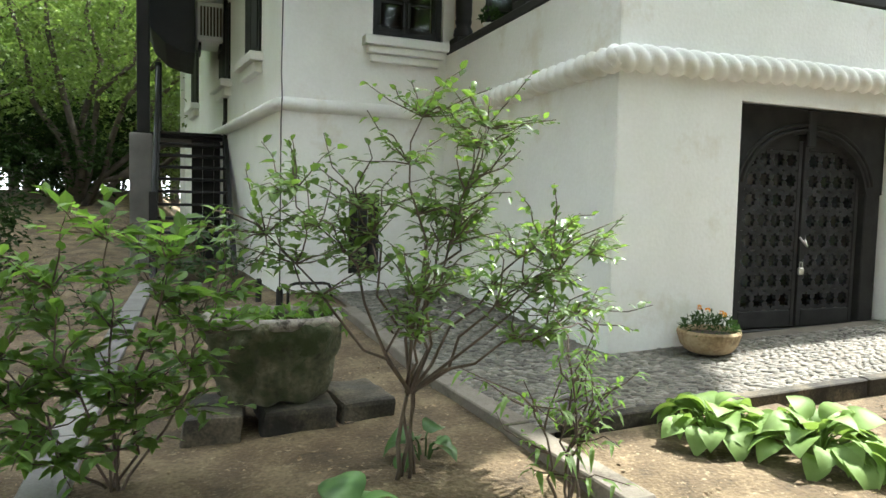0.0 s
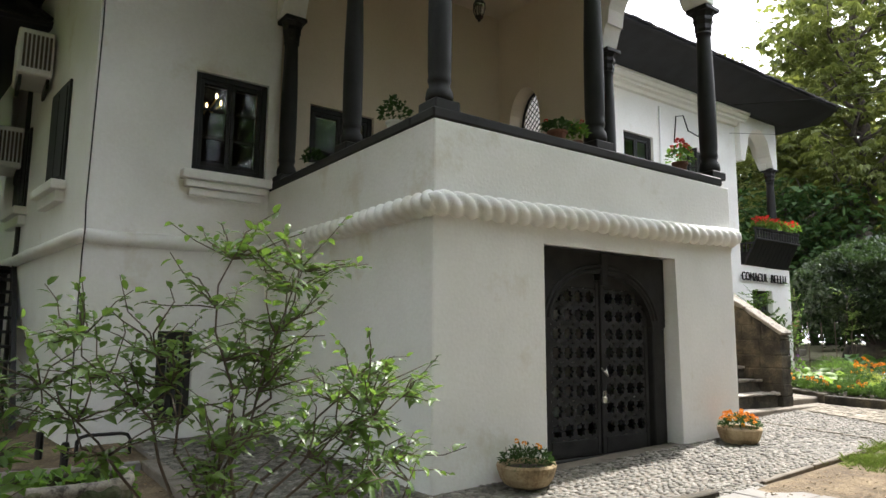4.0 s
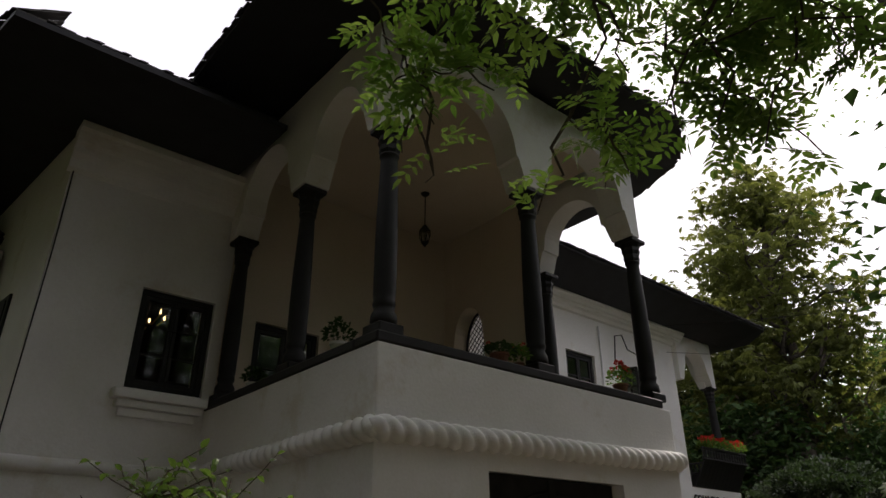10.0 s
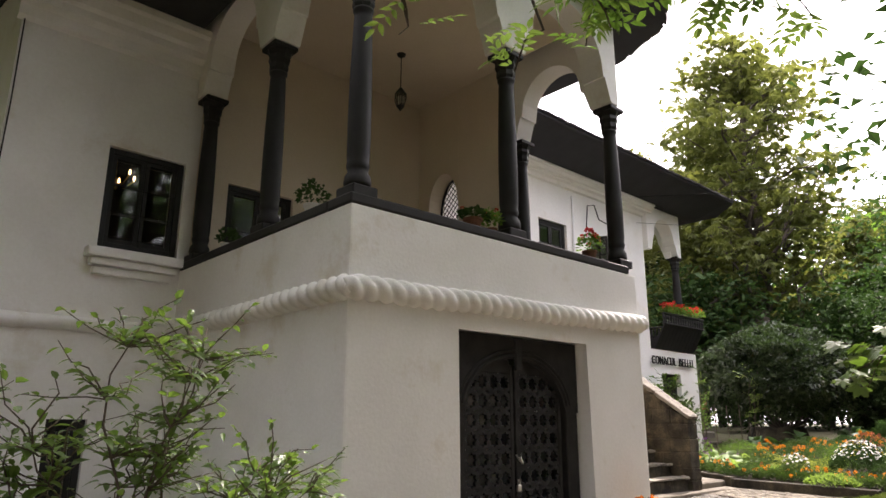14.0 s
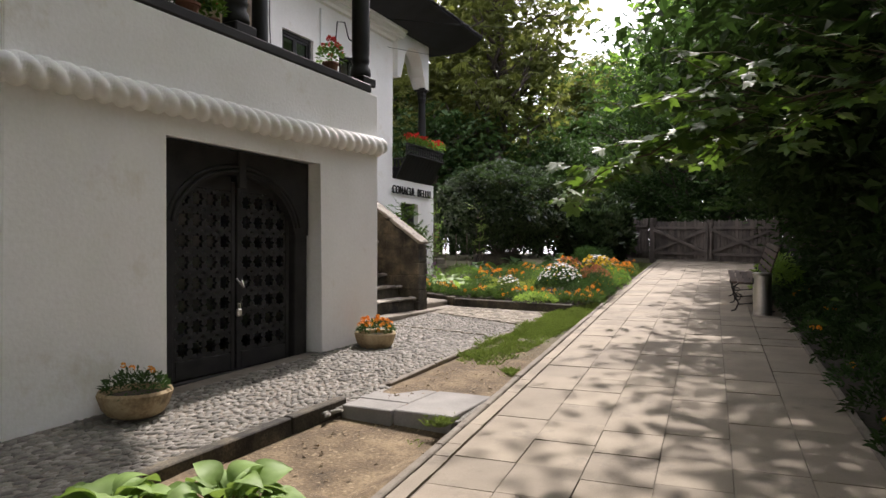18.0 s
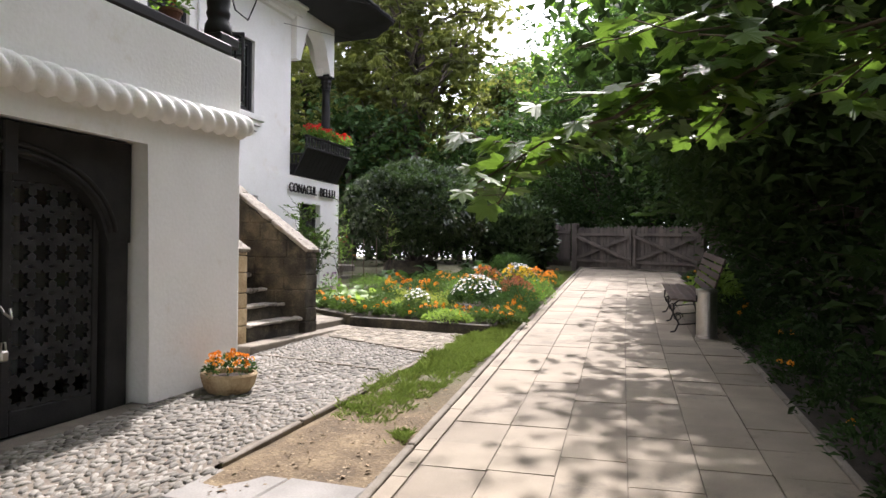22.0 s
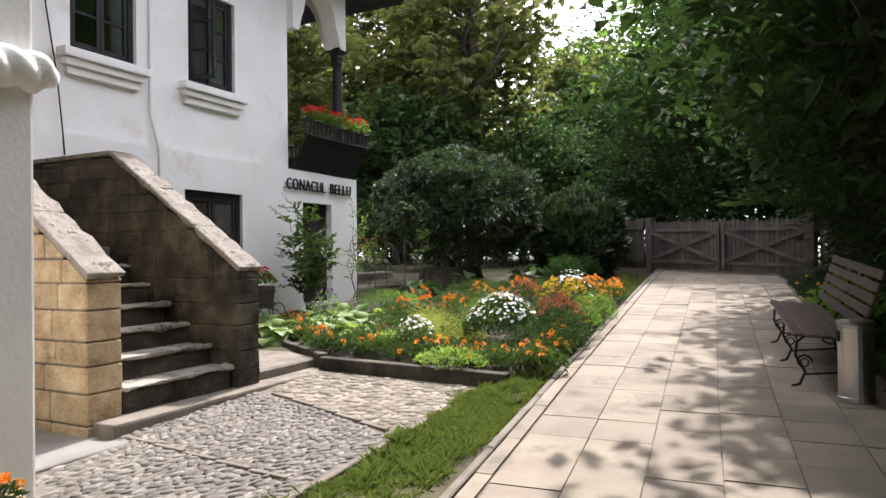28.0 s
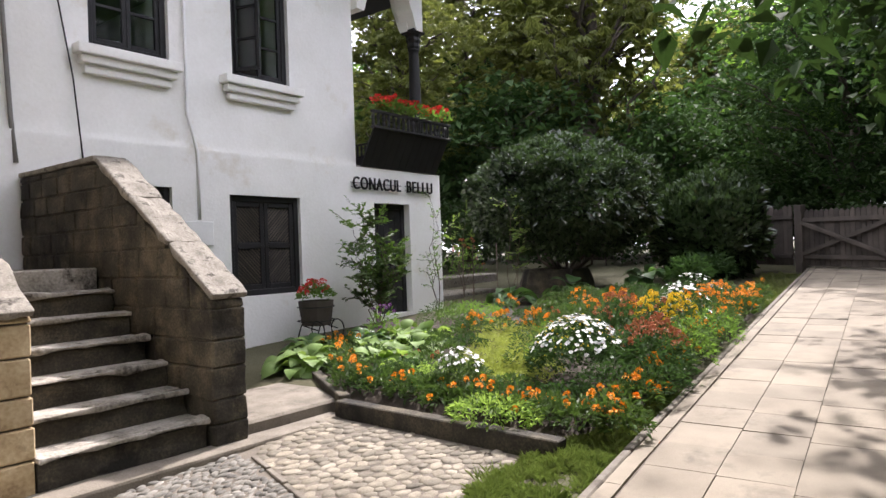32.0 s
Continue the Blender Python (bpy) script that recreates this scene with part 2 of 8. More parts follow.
IRON = material("black_iron", ((0.012, 0.012, 0.012), (0.03, 0.028, 0.026)), 0.5, 8, 80, 0.2, 0.6)
STEEL = material("brushed_steel", ((0.42, 0.40, 0.37), (0.60, 0.58, 0.55)), 0.35, 6, 200, 0.05, 1.0)
GREY_WOOD = material("weathered_grey_brown_wood", ((0.035, 0.028, 0.022), (0.085, 0.07, 0.056)), 0.85, 3, 90, 0.5, per=0.25)
BENCH_WOOD = material("brown_bench_wood", ((0.04, 0.026, 0.02), (0.09, 0.06, 0.045)), 0.6, 4, 100, 0.3, per=0.2)
BARK = material("bark", ((0.035, 0.028, 0.022), (0.11, 0.09, 0.07)), 0.95, 6, 40, 0.9, depth=0.03)
TWIG = material("brown_twig", ((0.05, 0.035, 0.025), (0.12, 0.09, 0.06)), 0.8, 8, 60, 0.3)
TERRACOTTA = material("terracotta", ((0.16, 0.065, 0.04), (0.28, 0.12, 0.075)), 0.8, 6, 60, 0.2)
WHITE_PAINT = material("white_enamel", ((0.72, 0.72, 0.70), (0.82, 0.82, 0.80)), 0.4, 5, 40, 0.05)
EARTH = material("potting_earth", ((0.03, 0.022, 0.016), (0.07, 0.05, 0.036)), 0.95, 12, 90, 0.8)
RED = material("red_petals", ((0.55, 0.015, 0.012), (0.82, 0.05, 0.035)), 0.6, 30, 90, 0.0, island=0.25)
ORANGE = material("orange_petals", ((0.84, 0.29, 0.007), (0.97, 0.45, 0.018)), 0.6, 30, 90, 0.0, island=0.2)
YELLOW = material("yellow_petals", ((0.80, 0.56, 0.010), (0.92, 0.72, 0.03)), 0.6, 30, 90, 0.0, island=0.15)
WHITE_PETAL = material("white_petals", ((0.72, 0.72, 0.70), (0.88, 0.88, 0.86)), 0.6, 30, 90, 0.0, island=0.08)
RUST_PETAL = material("rust_red_petals", ((0.34, 0.10, 0.045), (0.55, 0.20, 0.08)), 0.6, 30, 90, 0.0, island=0.25)
PURPLE = material("purple_petals", ((0.16, 0.03, 0.20), (0.30, 0.08, 0.36)), 0.6, 30, 90, 0.0, island=0.2)
LEAF = leaf_material("leaf_green", (0.045, 0.090, 0.022), (0.105, 0.175, 0.045), (0.22, 0.40, 0.05), 0.58)
LEAF_DARK = leaf_material("leaf_deep_green", (0.022, 0.046, 0.016), (0.052, 0.090, 0.030), (0.07, 0.15, 0.03), 0.7, 0.25, 0.2)
# near-black green: the deep shade under the trees is put into the leaf colour
LEAF_SHADE = leaf_material("leaf_shade_darkened", (0.014, 0.028, 0.010), (0.036, 0.060, 0.020), (0.05, 0.10, 0.02), 0.8, 0.2, 0.12)
LEAF_BRIGHT = leaf_material("leaf_light_green", (0.07, 0.14, 0.02), (0.15, 0.25, 0.05), (0.36, 0.54, 0.09), 0.5, 0.45)
LEAF_WOOD = leaf_material("leaf_wood", (0.034, 0.062, 0.014), (0.115, 0.165, 0.046), (0.24, 0.35, 0.07), 0.45, 0.38)
LEAF_OLIVE = leaf_material("leaf_olive", (0.042, 0.060, 0.018), (0.120, 0.135, 0.042), (0.30, 0.34, 0.07), 0.5, 0.38, 0.35)
LEAF_BED = leaf_material("leaf_bedding", (0.028, 0.055, 0.015), (0.075, 0.125, 0.032), (0.11, 0.20, 0.03), 0.5, 0.25)
LEAF_LIME = leaf_material("leaf_lime", (0.17, 0.20, 0.035), (0.33, 0.36, 0.08), (0.40, 0.48, 0.08), 0.6, 0.35)
LEAF_SHINY = leaf_material("leaf_glossy", (0.018, 0.034, 0.014), (0.055, 0.080, 0.034), (0.07, 0.13, 0.03), 0.24, 0.16, 0.7)
LEAF_SHRUB = leaf_material("leaf_garden_shrub", (0.042, 0.086, 0.020), (0.105, 0.172, 0.040), (0.23, 0.38, 0.055), 0.40, 0.36)
GRASS = leaf_material("grass_blade", (0.085, 0.108, 0.032), (0.240, 0.250, 0.095), (0.22, 0.32, 0.06), 0.6, 0.34)
GLASS = bpy.data.materials.new("window_glass")
GLASS.use_nodes = True
GLASS_IN = GLASS.node_tree.nodes["Principled BSDF"].inputs
GLASS_IN["Base Color"].default_value = (0.75, 0.80, 0.80, 1)
GLASS_IN["Roughness"].default_value, GLASS_IN["Transmission Weight"].default_value, GLASS_IN["IOR"].default_value = 0.02, 1.0, 1.45

# ---- ground ----
def ground_material():
    mat = material("yard_earth", ((0.040, 0.027, 0.014), (0.110, 0.078, 0.042), (0.215, 0.160, 0.092)), 0.95, 3.5, 45, 1.0, stains=((0.31, 0.245, 0.155), 24.0, 0.58), depth=0.03)
    nt = mat.node_tree
    N, L = nt.nodes, nt.links
    b = N["Principled BSDF"]
    earth = b.inputs["Base Color"].links[0].from_socket
    geo = N.new("ShaderNodeNewGeometry")
    sep = N.new("ShaderNodeSeparateXYZ")
    L.new(geo.outputs["Position"], sep.inputs[0])
    wob = N.new("ShaderNodeTexNoise")
    wob.inputs["Scale"].default_value, wob.inputs["Detail"].default_value = 0.9, 6
    L.new(geo.outputs["Position"], wob.inputs["Vector"])
    far = N.new("ShaderNodeMath")
    far.operation = "MULTIPLY_ADD"
    far.inputs[1].default_value = 4.0
    L.new(wob.outputs["Fac"], far.inputs[0])
    L.new(sep.outputs["X"], far.inputs[2])
    step = N.new("ShaderNodeMapRange")
    step.inputs["From Min"].default_value, step.inputs["From Max"].default_value = 9.2, 10.4
    L.new(far.outputs[0], step.inputs["Value"])
    green = N.new("ShaderNodeValToRGB")
    green.color_ramp.elements[0].color, green.color_ramp.elements[1].color = (0.038, 0.036, 0.016, 1), (0.085, 0.080, 0.036, 1)
    L.new(wob.outputs["Fac"], green.inputs[0])
    mix = N.new("ShaderNodeMix")
    mix.data_type = "RGBA"
    L.new(step.outputs[0], mix.inputs["Factor"])
    L.new(earth, mix.inputs["A"])
    L.new(green.outputs[0], mix.inputs["B"])
    L.new(mix.outputs["Result"], b.inputs["Base Color"])
    return mat


def ground_z(x, y):
    # the patch of bare earth before the stepping slabs lies a little deeper
    sunk = 0.085 if 3.5 < x < 4.85 and 2.05 < y < 3.15 else 0.0
    return yard(x, y) - sunk + 0.025 * noise.noise((x * 0.8, y * 0.8, 3.1)) + 0.012 * noise.noise((x * 3.1, y * 3.1, 0.4))


def build_ground():
    xs = sorted({-600.0, -250.0, -100.0, -50.0, -30.0, -20.0, -14.0, 32.0, 38.0, 46.0, 60.0, 100.0, 250.0, 600.0} | {round(-10 + 0.2 * k, 2) for k in range(191)})
    ys = sorted({-600.0, -250.0, -100.0, -50.0, -30.0, -20.0, -14.0, 22.0, 26.0, 34.0, 46.0, 80.0, 150.0, 300.0, 600.0} | {round(-9 + 0.2 * k, 2) for k in range(136)})
    verts = []
    for x in xs:
        for y in ys:
            z = yard(x, y)
            near = -10 <= x <= 28 and -9 <= y <= 18
            if near:
                z = ground_z(x, y)
            if path_right(x) - 0.1 < y < path_left(x) + 0.02 and 0.5 < x < 27:
                z = min(z, path_z(x) - 0.09)
            if 1.6 < x < 11 and 3.0 < y < 8.4:
                z = yard(x, y) - 0.07
            if x > 11.1 and path_left(x) + 0.5 < y < 8.0 and x < 17:
                z = yard(x, y) + 0.06
            verts.append((x, y, z))
    n = len(ys)
    faces = [(i * n + j, (i + 1) * n + j, (i + 1) * n + j + 1, i * n + j + 1) for i in range(len(xs) - 1) for j in range(n - 1)]
    ob = new("ground", mesh_of("ground", verts, faces, ground_material(), True))
    tagged(ob, "bare brown earth with leaf litter, turning to grass", "ground", kind="structure")


build_ground()

# ---- foisor: the projecting cellar block with its loggia ----
FX0, FX1, FY0, FY1 = 3.16, 7.52, 4.43, 8.25
FLOOR, RAIL = 2.50, 3.40
GX0, GX1, GZ1 = 4.39, 6.41, 2.46


def wall(name, boxes, mat=PLASTER, label="thick white lime-plastered wall"):
    bm = bmesh.new()
    for a, b in boxes:
        box(bm, a, b, 0.015, None, 2)
    return structure(name, bm, mat, label)


def front_wall():
    """Front wall of the cellar block with the gate opening."""
    bm = bmesh.new()
    ring = [(FX0, 0.0), (GX0 + 0.05, 0.0), (GX0, GZ1), (GX1, GZ1 + 0.01), (GX1 + 0.03, 0.0), (FX1, 0.0), (FX1, RAIL), (FX0, RAIL)]
    prism(bm, ring, FY0, FY0 + 0.38, 1)
    bmesh.ops.bevel(bm, geom=bm.edges[:], offset=0.02, segments=2, affect="EDGES", profile=0.6)
    structure("wall_front", bm, PLASTER, "white lime-plastered cellar wall with gate opening")


front_wall()
wall("wall_left", [((FX0 + 0.001, FY0 + 0.345, 0), (FX0 + 0.36, FY1 - 0.12, RAIL))])
wall("wall_right", [((FX1 - 0.36, FY0 + 0.383, 0), (FX1, FY1, RAIL - 0.1))])
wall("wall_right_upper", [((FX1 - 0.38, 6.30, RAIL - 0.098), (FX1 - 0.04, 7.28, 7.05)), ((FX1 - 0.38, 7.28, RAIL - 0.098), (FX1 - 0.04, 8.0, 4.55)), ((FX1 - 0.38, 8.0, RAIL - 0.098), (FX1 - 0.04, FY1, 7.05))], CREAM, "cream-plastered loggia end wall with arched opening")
wall("floor_loggia", [((FX0 + 0.37, FY0 + 0.40, FLOOR - 0.2), (FX1 - 0.37, FY1 - 0.01, FLOOR))], CONCRETE, "loggia floor")
wall("floor_cellar", [((FX0 + 0.37, FY0 + 0.385, 0.2), (FX1 - 0.37, FY1 - 0.01, 0.40))], CONCRETE, "dark cellar floor")

# ---- main house ----
HX0, HX1, HY0 = 1.10, 14.43, 8.28
LY = 8.12


def house_walls():
    wt = 0.5
    # lower storey runs on to the far corner, upper storey stops at the open porch
    def storey(name, x0, x1, z0, z1, holes, mat=PLASTER, y=HY0):
        xs = sorted({x0, x1, *[h[0] for h in holes], *[h[1] for h in holes]})
        zs = sorted({z0, z1, *[h[2] for h in holes], *[h[3] for h in holes]})
        bm = bmesh.new()
        vs = {}
        def v(x, yy, z):
            k = (round(x, 4), round(yy, 4), round(z, 4))
            if k not in vs:
                vs[k] = bm.verts.new(k)
            return vs[k]
        solid = {}
        for i in range(len(xs) - 1):
            for j in range(len(zs) - 1):
                cx, cz = (xs[i] + xs[i + 1]) / 2, (zs[j] + zs[j + 1]) / 2
                solid[i, j] = not any(h[0] < cx < h[1] and h[2] < cz < h[3] for h in holes)
        for (i, j), s in solid.items():
            if not s:
                continue
            a, b, c, d = xs[i], xs[i + 1], zs[j], zs[j + 1]
            bm.faces.new((v(a, y, c), v(b, y, c), v(b, y, d), v(a, y, d)))
            bm.faces.new((v(a, y + wt, c), v(a, y + wt, d), v(b, y + wt, d), v(b, y + wt, c)))
            for di, dj, q in ((-1, 0, (a, c, a, d)), (1, 0, (b, c, b, d)), (0, -1, (a, c, b, c)), (0, 1, (a, d, b, d))):
                if not solid.get((i + di, j + dj), False):
                    bm.faces.new((v(q[0], y, q[1]), v(q[2], y, q[3]), v(q[2], y + wt, q[3]), v(q[0], y + wt, q[1])))
        return structure(name, bm, mat, "whitewashed house wall with deep window openings")
    storey("wall_house_left", HX0, FX0 + 0.1, 0, 7.15, [(2.19, 3.11, 3.56, 4.80), (1.93, 2.33, 0.62, 1.62)], y=LY)
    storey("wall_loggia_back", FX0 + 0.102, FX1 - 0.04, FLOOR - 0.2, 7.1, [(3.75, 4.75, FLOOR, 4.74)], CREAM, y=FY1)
    storey("wall_house_lower", FX1 - 0.038, 16.42, 0, 3.28, [(10.95, 11.32, 2.30, 2.80), (12.10, 13.24, 1.44, 2.75), (14.73, 15.58, 0.95, 2.74)])
    storey("wall_house_upper", FX1 - 0.038, HX1, 3.284, 7.15, [(10.45, 11.38, 4.30, 5.70), (12.25, 13.18, 4.30, 5.70), (8.3, 9.1, 4.32, 5.12)], y=HY0 + 0.07)
    wall("wall_porch_back", [((HX1 - 0.4, HY0 + 0.58, 3.29), (HX1, 16.99, 7.1))])
    wall("wall_far_end", [((16.0, HY0 + 0.51, 0), (16.42, 16.99, 3.28))])
    wall("wall_house_back", [((0.0, 17.0, 0), (16.4, 17.3, 7.1))])
    # inner wall and floors added in near-black so the window openings stay dark
    wall("wall_room_back", [((0.95, 11.4, 2.52), (7.4, 11.6, 7.0))], SOFFIT, "added inner wall, coloured black for the dimness of the rooms")
    wall("floor_rooms", [((1.3, 8.78, 2.30), (7.45, 16.9, 2.50)), ((7.5, 8.88, 3.0), (14.4, 16.9, 3.26))], DARK_WOOD, "added floor of the rooms, coloured near-black to keep them dim")
    # the side wall leans out of square
    bm = bmesh.new()
    prism(bm, [(HX0, LY + 0.004), (HX0 + 0.45, LY + 0.51), (0.65, 17.0), (0.10, 17.0)], 0.0, 7.15)
    structure("wall_side", bm, PLASTER, "white side wall of the house in shade")


house_walls()


# ---- mouldings ----
def rope(pts, radius, pitch, twist=True):
    """A plaster rope moulding along a line."""
    bm = bmesh.new()
    a, b = Vector(pts[0]), Vector(pts[1])
    length = (b - a).length
    d = (b - a).normalized()
    u = Vector((0, 0, 1))
    w = d.cross(u)
    n = max(2, int(length / (pitch / 9)))
    sides = 22
    rings = []
    for i in range(n + 1):
        s = length * i / n
        ring = []
        end = min(1.0, 0.55 + 6 * min(s, length - s))
        wob = 0.012 * noise.noise((s * 1.3, a.x, a.y))
        for k in range(sides):
            th = 2 * math.pi * k / sides
            r = radius * end
            if twist:
                r *= 0.70 + 0.36 * abs(math.sin(th + math.pi * (s + 0.02 * noise.noise((s * 2.0, 4.0, a.y))) / pitch)) ** 0.75
            else:
                r *= 0.94 + 0.08 * noise.noise((s * 4, th, 1.0))
            ring.append(bm.verts.new(a + d * s + u * (r * math.sin(th) + wob) + w * (r * math.cos(th))))
        rings.append(ring)
    for lo, hi in zip(rings, rings[1:]):
        for k in range(sides):
            bm.faces.new((lo[k], lo[(k + 1) % sides], hi[(k + 1) % sides], hi[k]))
    bm.faces.new(rings[0][::-1])
    bm.faces.new(rings[-1])
    return bm


CORD = 2.72
structure("trim_rope_front", rope([(FX0 - 0.07, FY0 - 0.01, CORD - 0.05), (FX1 + 0.10, FY0 - 0.01, CORD + 0.06)], 0.108, 0.152), PLASTER, "twisted white plaster rope moulding", True)
structure("trim_rope_left", rope([(FX0 - 0.01, LY, CORD - 0.08), (FX0 - 0.01, FY0 - 0.06, CORD - 0.05)], 0.108, 0.152), PLASTER, "twisted white plaster rope moulding in shade", True)
structure("trim_roll_left", rope([(HX0 - 0.06, LY - 0.01, CORD - 0.08), (FX0 - 0.06, LY - 0.01, CORD - 0.08)], 0.085, 0.3, False), PLASTER, "round white plaster moulding", True)
structure("trim_roll_side", rope([(0.3, 15.0, CORD - 0.08), (HX0 - 0.01, LY - 0.05, CORD - 0.08)], 0.085, 0.3, False), PLASTER, "round white plaster moulding on the side wall", True)


def cornice(name, x0, x1, y, z=7.0, tall=1.0):
    """A stepped cornice under the eaves."""
    bm = bmesh.new()
    prof = [(-0.30, 0.0), (-0.30, -0.09), (-0.25, -0.12), (-0.22, -0.24), (-0.17, -0.28), (-0.17, -0.37), (-0.09, -0.42), (-0.07, -0.54), (0.01, -0.58), (0.01, 0.0)]
    prism(bm, [(y + p, z + tall * q) for p, q in prof], x0, x1, 0)
    structure(name, bm, PLASTER, "stepped white plaster cornice below the eaves")


cornice("trim_cornice_left", HX0 - 0.05, FX0 + 0.02, LY, 6.60)
cornice("trim_cornice_right", FX1 - 0.02, HX1 + 0.2, HY0 + 0.07, 6.82, 0.52)
# dark wedge added under the eaves, blacking out the strip above the cornice
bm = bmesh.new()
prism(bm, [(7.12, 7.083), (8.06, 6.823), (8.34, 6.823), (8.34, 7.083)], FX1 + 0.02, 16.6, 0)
structure("trim_right_soffit", bm, SOFFIT, "black wedge added under the right eaves, closing the gap above the cornice")

# ---- roofs ----
def roof(name, outline, ridge, z0, z1, thick=0.22, label="dark shingled roof with deep black eaves"):
    """Eaves outline, a soffit below and slopes to the ridge above, with rows of shingle ends at the edge."""
    top = thing(name, label, "roof", 0, 0, 0)
    bm = bmesh.new()
    prism(bm, outline, z0, z0 + 0.06)
    part("soffit", bm, SOFFIT, top, "blackened board soffit")
    bm = bmesh.new()
    lo = [bm.verts.new((x, y, z0 + 0.063)) for x, y in outline]
    ra, rb = [bm.verts.new((*r, z1)) for r in ridge]
    n = len(outline)
    for k in range(n):
        p, q = outline[k], outline[(k + 1) % n]
        def near(w):
            return ra if (Vector(w) - Vector(ridge[0])).length < (Vector(w) - Vector(ridge[1])).length else rb
        a, b = near(p), near(q)
        bm.faces.new((lo[k], lo[(k + 1) % n], b, a) if a is not b else (lo[k], lo[(k + 1) % n], a))
    part("slope", bm, SHINGLE, top)
    # eave shingles, overlapping rows
    verts, faces = [], []
    rnd = random.Random(4)
    centre = Vector(((ridge[0][0] + ridge[1][0]) / 2, (ridge[0][1] + ridge[1][1]) / 2))
    for row in range(3):
        for k in range(n):
            p, q = Vector(outline[k]), Vector(outline[(k + 1) % n])
            d = (q - p)
            ln = d.length
            d = d / ln
            out = Vector((d.y, -d.x))
            if out.dot(p - centre) < 0:
                out = -out
            m = max(1, int(ln / 0.10))
            for i in range(m):
                s0, s1 = ln * i / m + 0.004, ln * (i + 1) / m - 0.004
                drop = rnd.uniform(-0.012, 0.012)
                o0 = 0.05 - row * 0.14 + rnd.uniform(-0.02, 0.02)
                zz = z0 + 0.035 + row * 0.085 + drop
                base = len(verts)
                for s in (s0, s1):
                    for o, z in ((o0, zz), (o0 - 0.3, zz + 0.19), (o0, zz + 0.02), (o0 - 0.3, zz + 0.21)):
                        w = p + d * s + out * o
                        verts.append((w.x, w.y, z))
                a, b = base, base + 4
                faces += [(a, b, b + 1, a + 1), (a + 2, a + 3, b + 3, b + 2), (a, a + 2, b + 2, b), (a, a + 1, a + 3, a + 2), (b, b + 2, b + 3, b + 1)]
    ob = new("eave_shingles", mesh_of("eave_shingles", verts, faces, SHINGLE))
    ob.parent = top
    ob["kind"] = "stuff"
    return top


roof("main_roof", [(0.05, 7.05), (16.75, 7.05), (17.6, 7.9), (17.6, 17.5), (-0.9, 17.5), (-0.9, 12.0)], [(3.5, 12.5), (13.5, 12.5)], 7.09, 10.0)
roof("loggia_roof", [(2.0, 5.25), (2.45, 4.45), (3.3, 3.75), (7.5, 3.62), (8.35, 4.2), (8.75, 5.2), (8.75, 8.5), (2.0, 8.5)], [(5.4, 6.3), (5.4, 10.0)], 7.20, 9.6, label="hipped shingled loggia roof with rounded black eaves")
bm = bmesh.new()
prism(bm, [(0.05, 6.43), (3.05, 6.43), (3.05, 8.10), (1.09, 8.10), (0.12, 17.0), (-0.82, 17.0), (-0.82, 10.9)], 6.603, 6.67, 2)
prism(bm, [(0.35, 7.2), (3.04, 7.2), (3.04, 8.09), (1.08, 8.09), (0.10, 16.9), (-0.55, 16.9), (-0.55, 11.6)], 6.672, 7.07, 2)
structure("trim_wing_soffit", bm, SOFFIT, "dark boarded eaves of the side wing")
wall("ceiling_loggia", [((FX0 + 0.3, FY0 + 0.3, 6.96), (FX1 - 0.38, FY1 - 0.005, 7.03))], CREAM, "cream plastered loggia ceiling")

# ---- loggia arches ----
def arch_row(name, p0, p1, spans, inner=None, ends=(True, True)):
    """White arches springing from impost blocks, between points on a line; spans are distances along it."""
    p0, p1 = Vector((*p0, 0)), Vector((*p1, 0))
    d = (p1 - p0).normalized()
    nrm = Vector((d.y, -d.x, 0))
    half, topz = 0.165, 7.12
    prof = []
    for a, b in zip(spans, spans[1:]):
        ln = b - a
        for k in range(61):
            s = ln * k / 60
            e = min(s, ln - s)
            if e < 0.165:
                z = 5.72
            elif e < 0.275:
                z = 5.72 + (e - 0.165) / 0.11 * 0.33
            elif e < 0.315:
                z = 6.05
            else:
                half_span = ln / 2 - 0.315
                u = (s - ln / 2) / half_span
                z = 6.09 + min(0.80, 1.05 * half_span) * math.sqrt(max(0.0, 1 - u * u))
            prof.append((a + s, z))
    bm = bmesh.new()
    cols = []
    for s, z in prof:
        c = p0 + d * s
        wob = 0.01 * noise.noise((c.x * 2, c.y * 2, z))
        cols.append([bm.verts.new(c + nrm * (h + wob) + Vector((0, 0, zz))) for h, zz in ((half, z), (half, topz), (-half, topz), (-half, z))])
    for a, b in zip(cols, cols[1:]):
        if (a[0].co - b[0].co).length < 1e-5:
            continue
        for k in range(4):
            bm.faces.new((a[k], a[(k + 1) % 4], b[(k + 1) % 4], b[k]))
    bm.faces.new(cols[0][::-1])
    bm.faces.new(cols[-1])
    return structure(name, bm, PLASTER, "white plaster arches on impost blocks above the loggia columns")


COLS_F = [(3.33, 4.60), (5.34, 4.60), (7.40, 4.60)]
COLS_L = [(3.33, 6.22), (3.33, 7.98)]
arch_row("wall_arches_front", (3.17, 4.60), (7.57, 4.60), [0.0, 0.16, 2.17, 4.23, 4.40][1:4])
arch_row("wall_arches_left", (3.33, 4.77), (3.33, 8.11), [-0.17, 1.45, 3.33])
arch_row("wall_arch_right", (7.40, 4.77), (7.40, 6.297), [-0.17, 1.525])


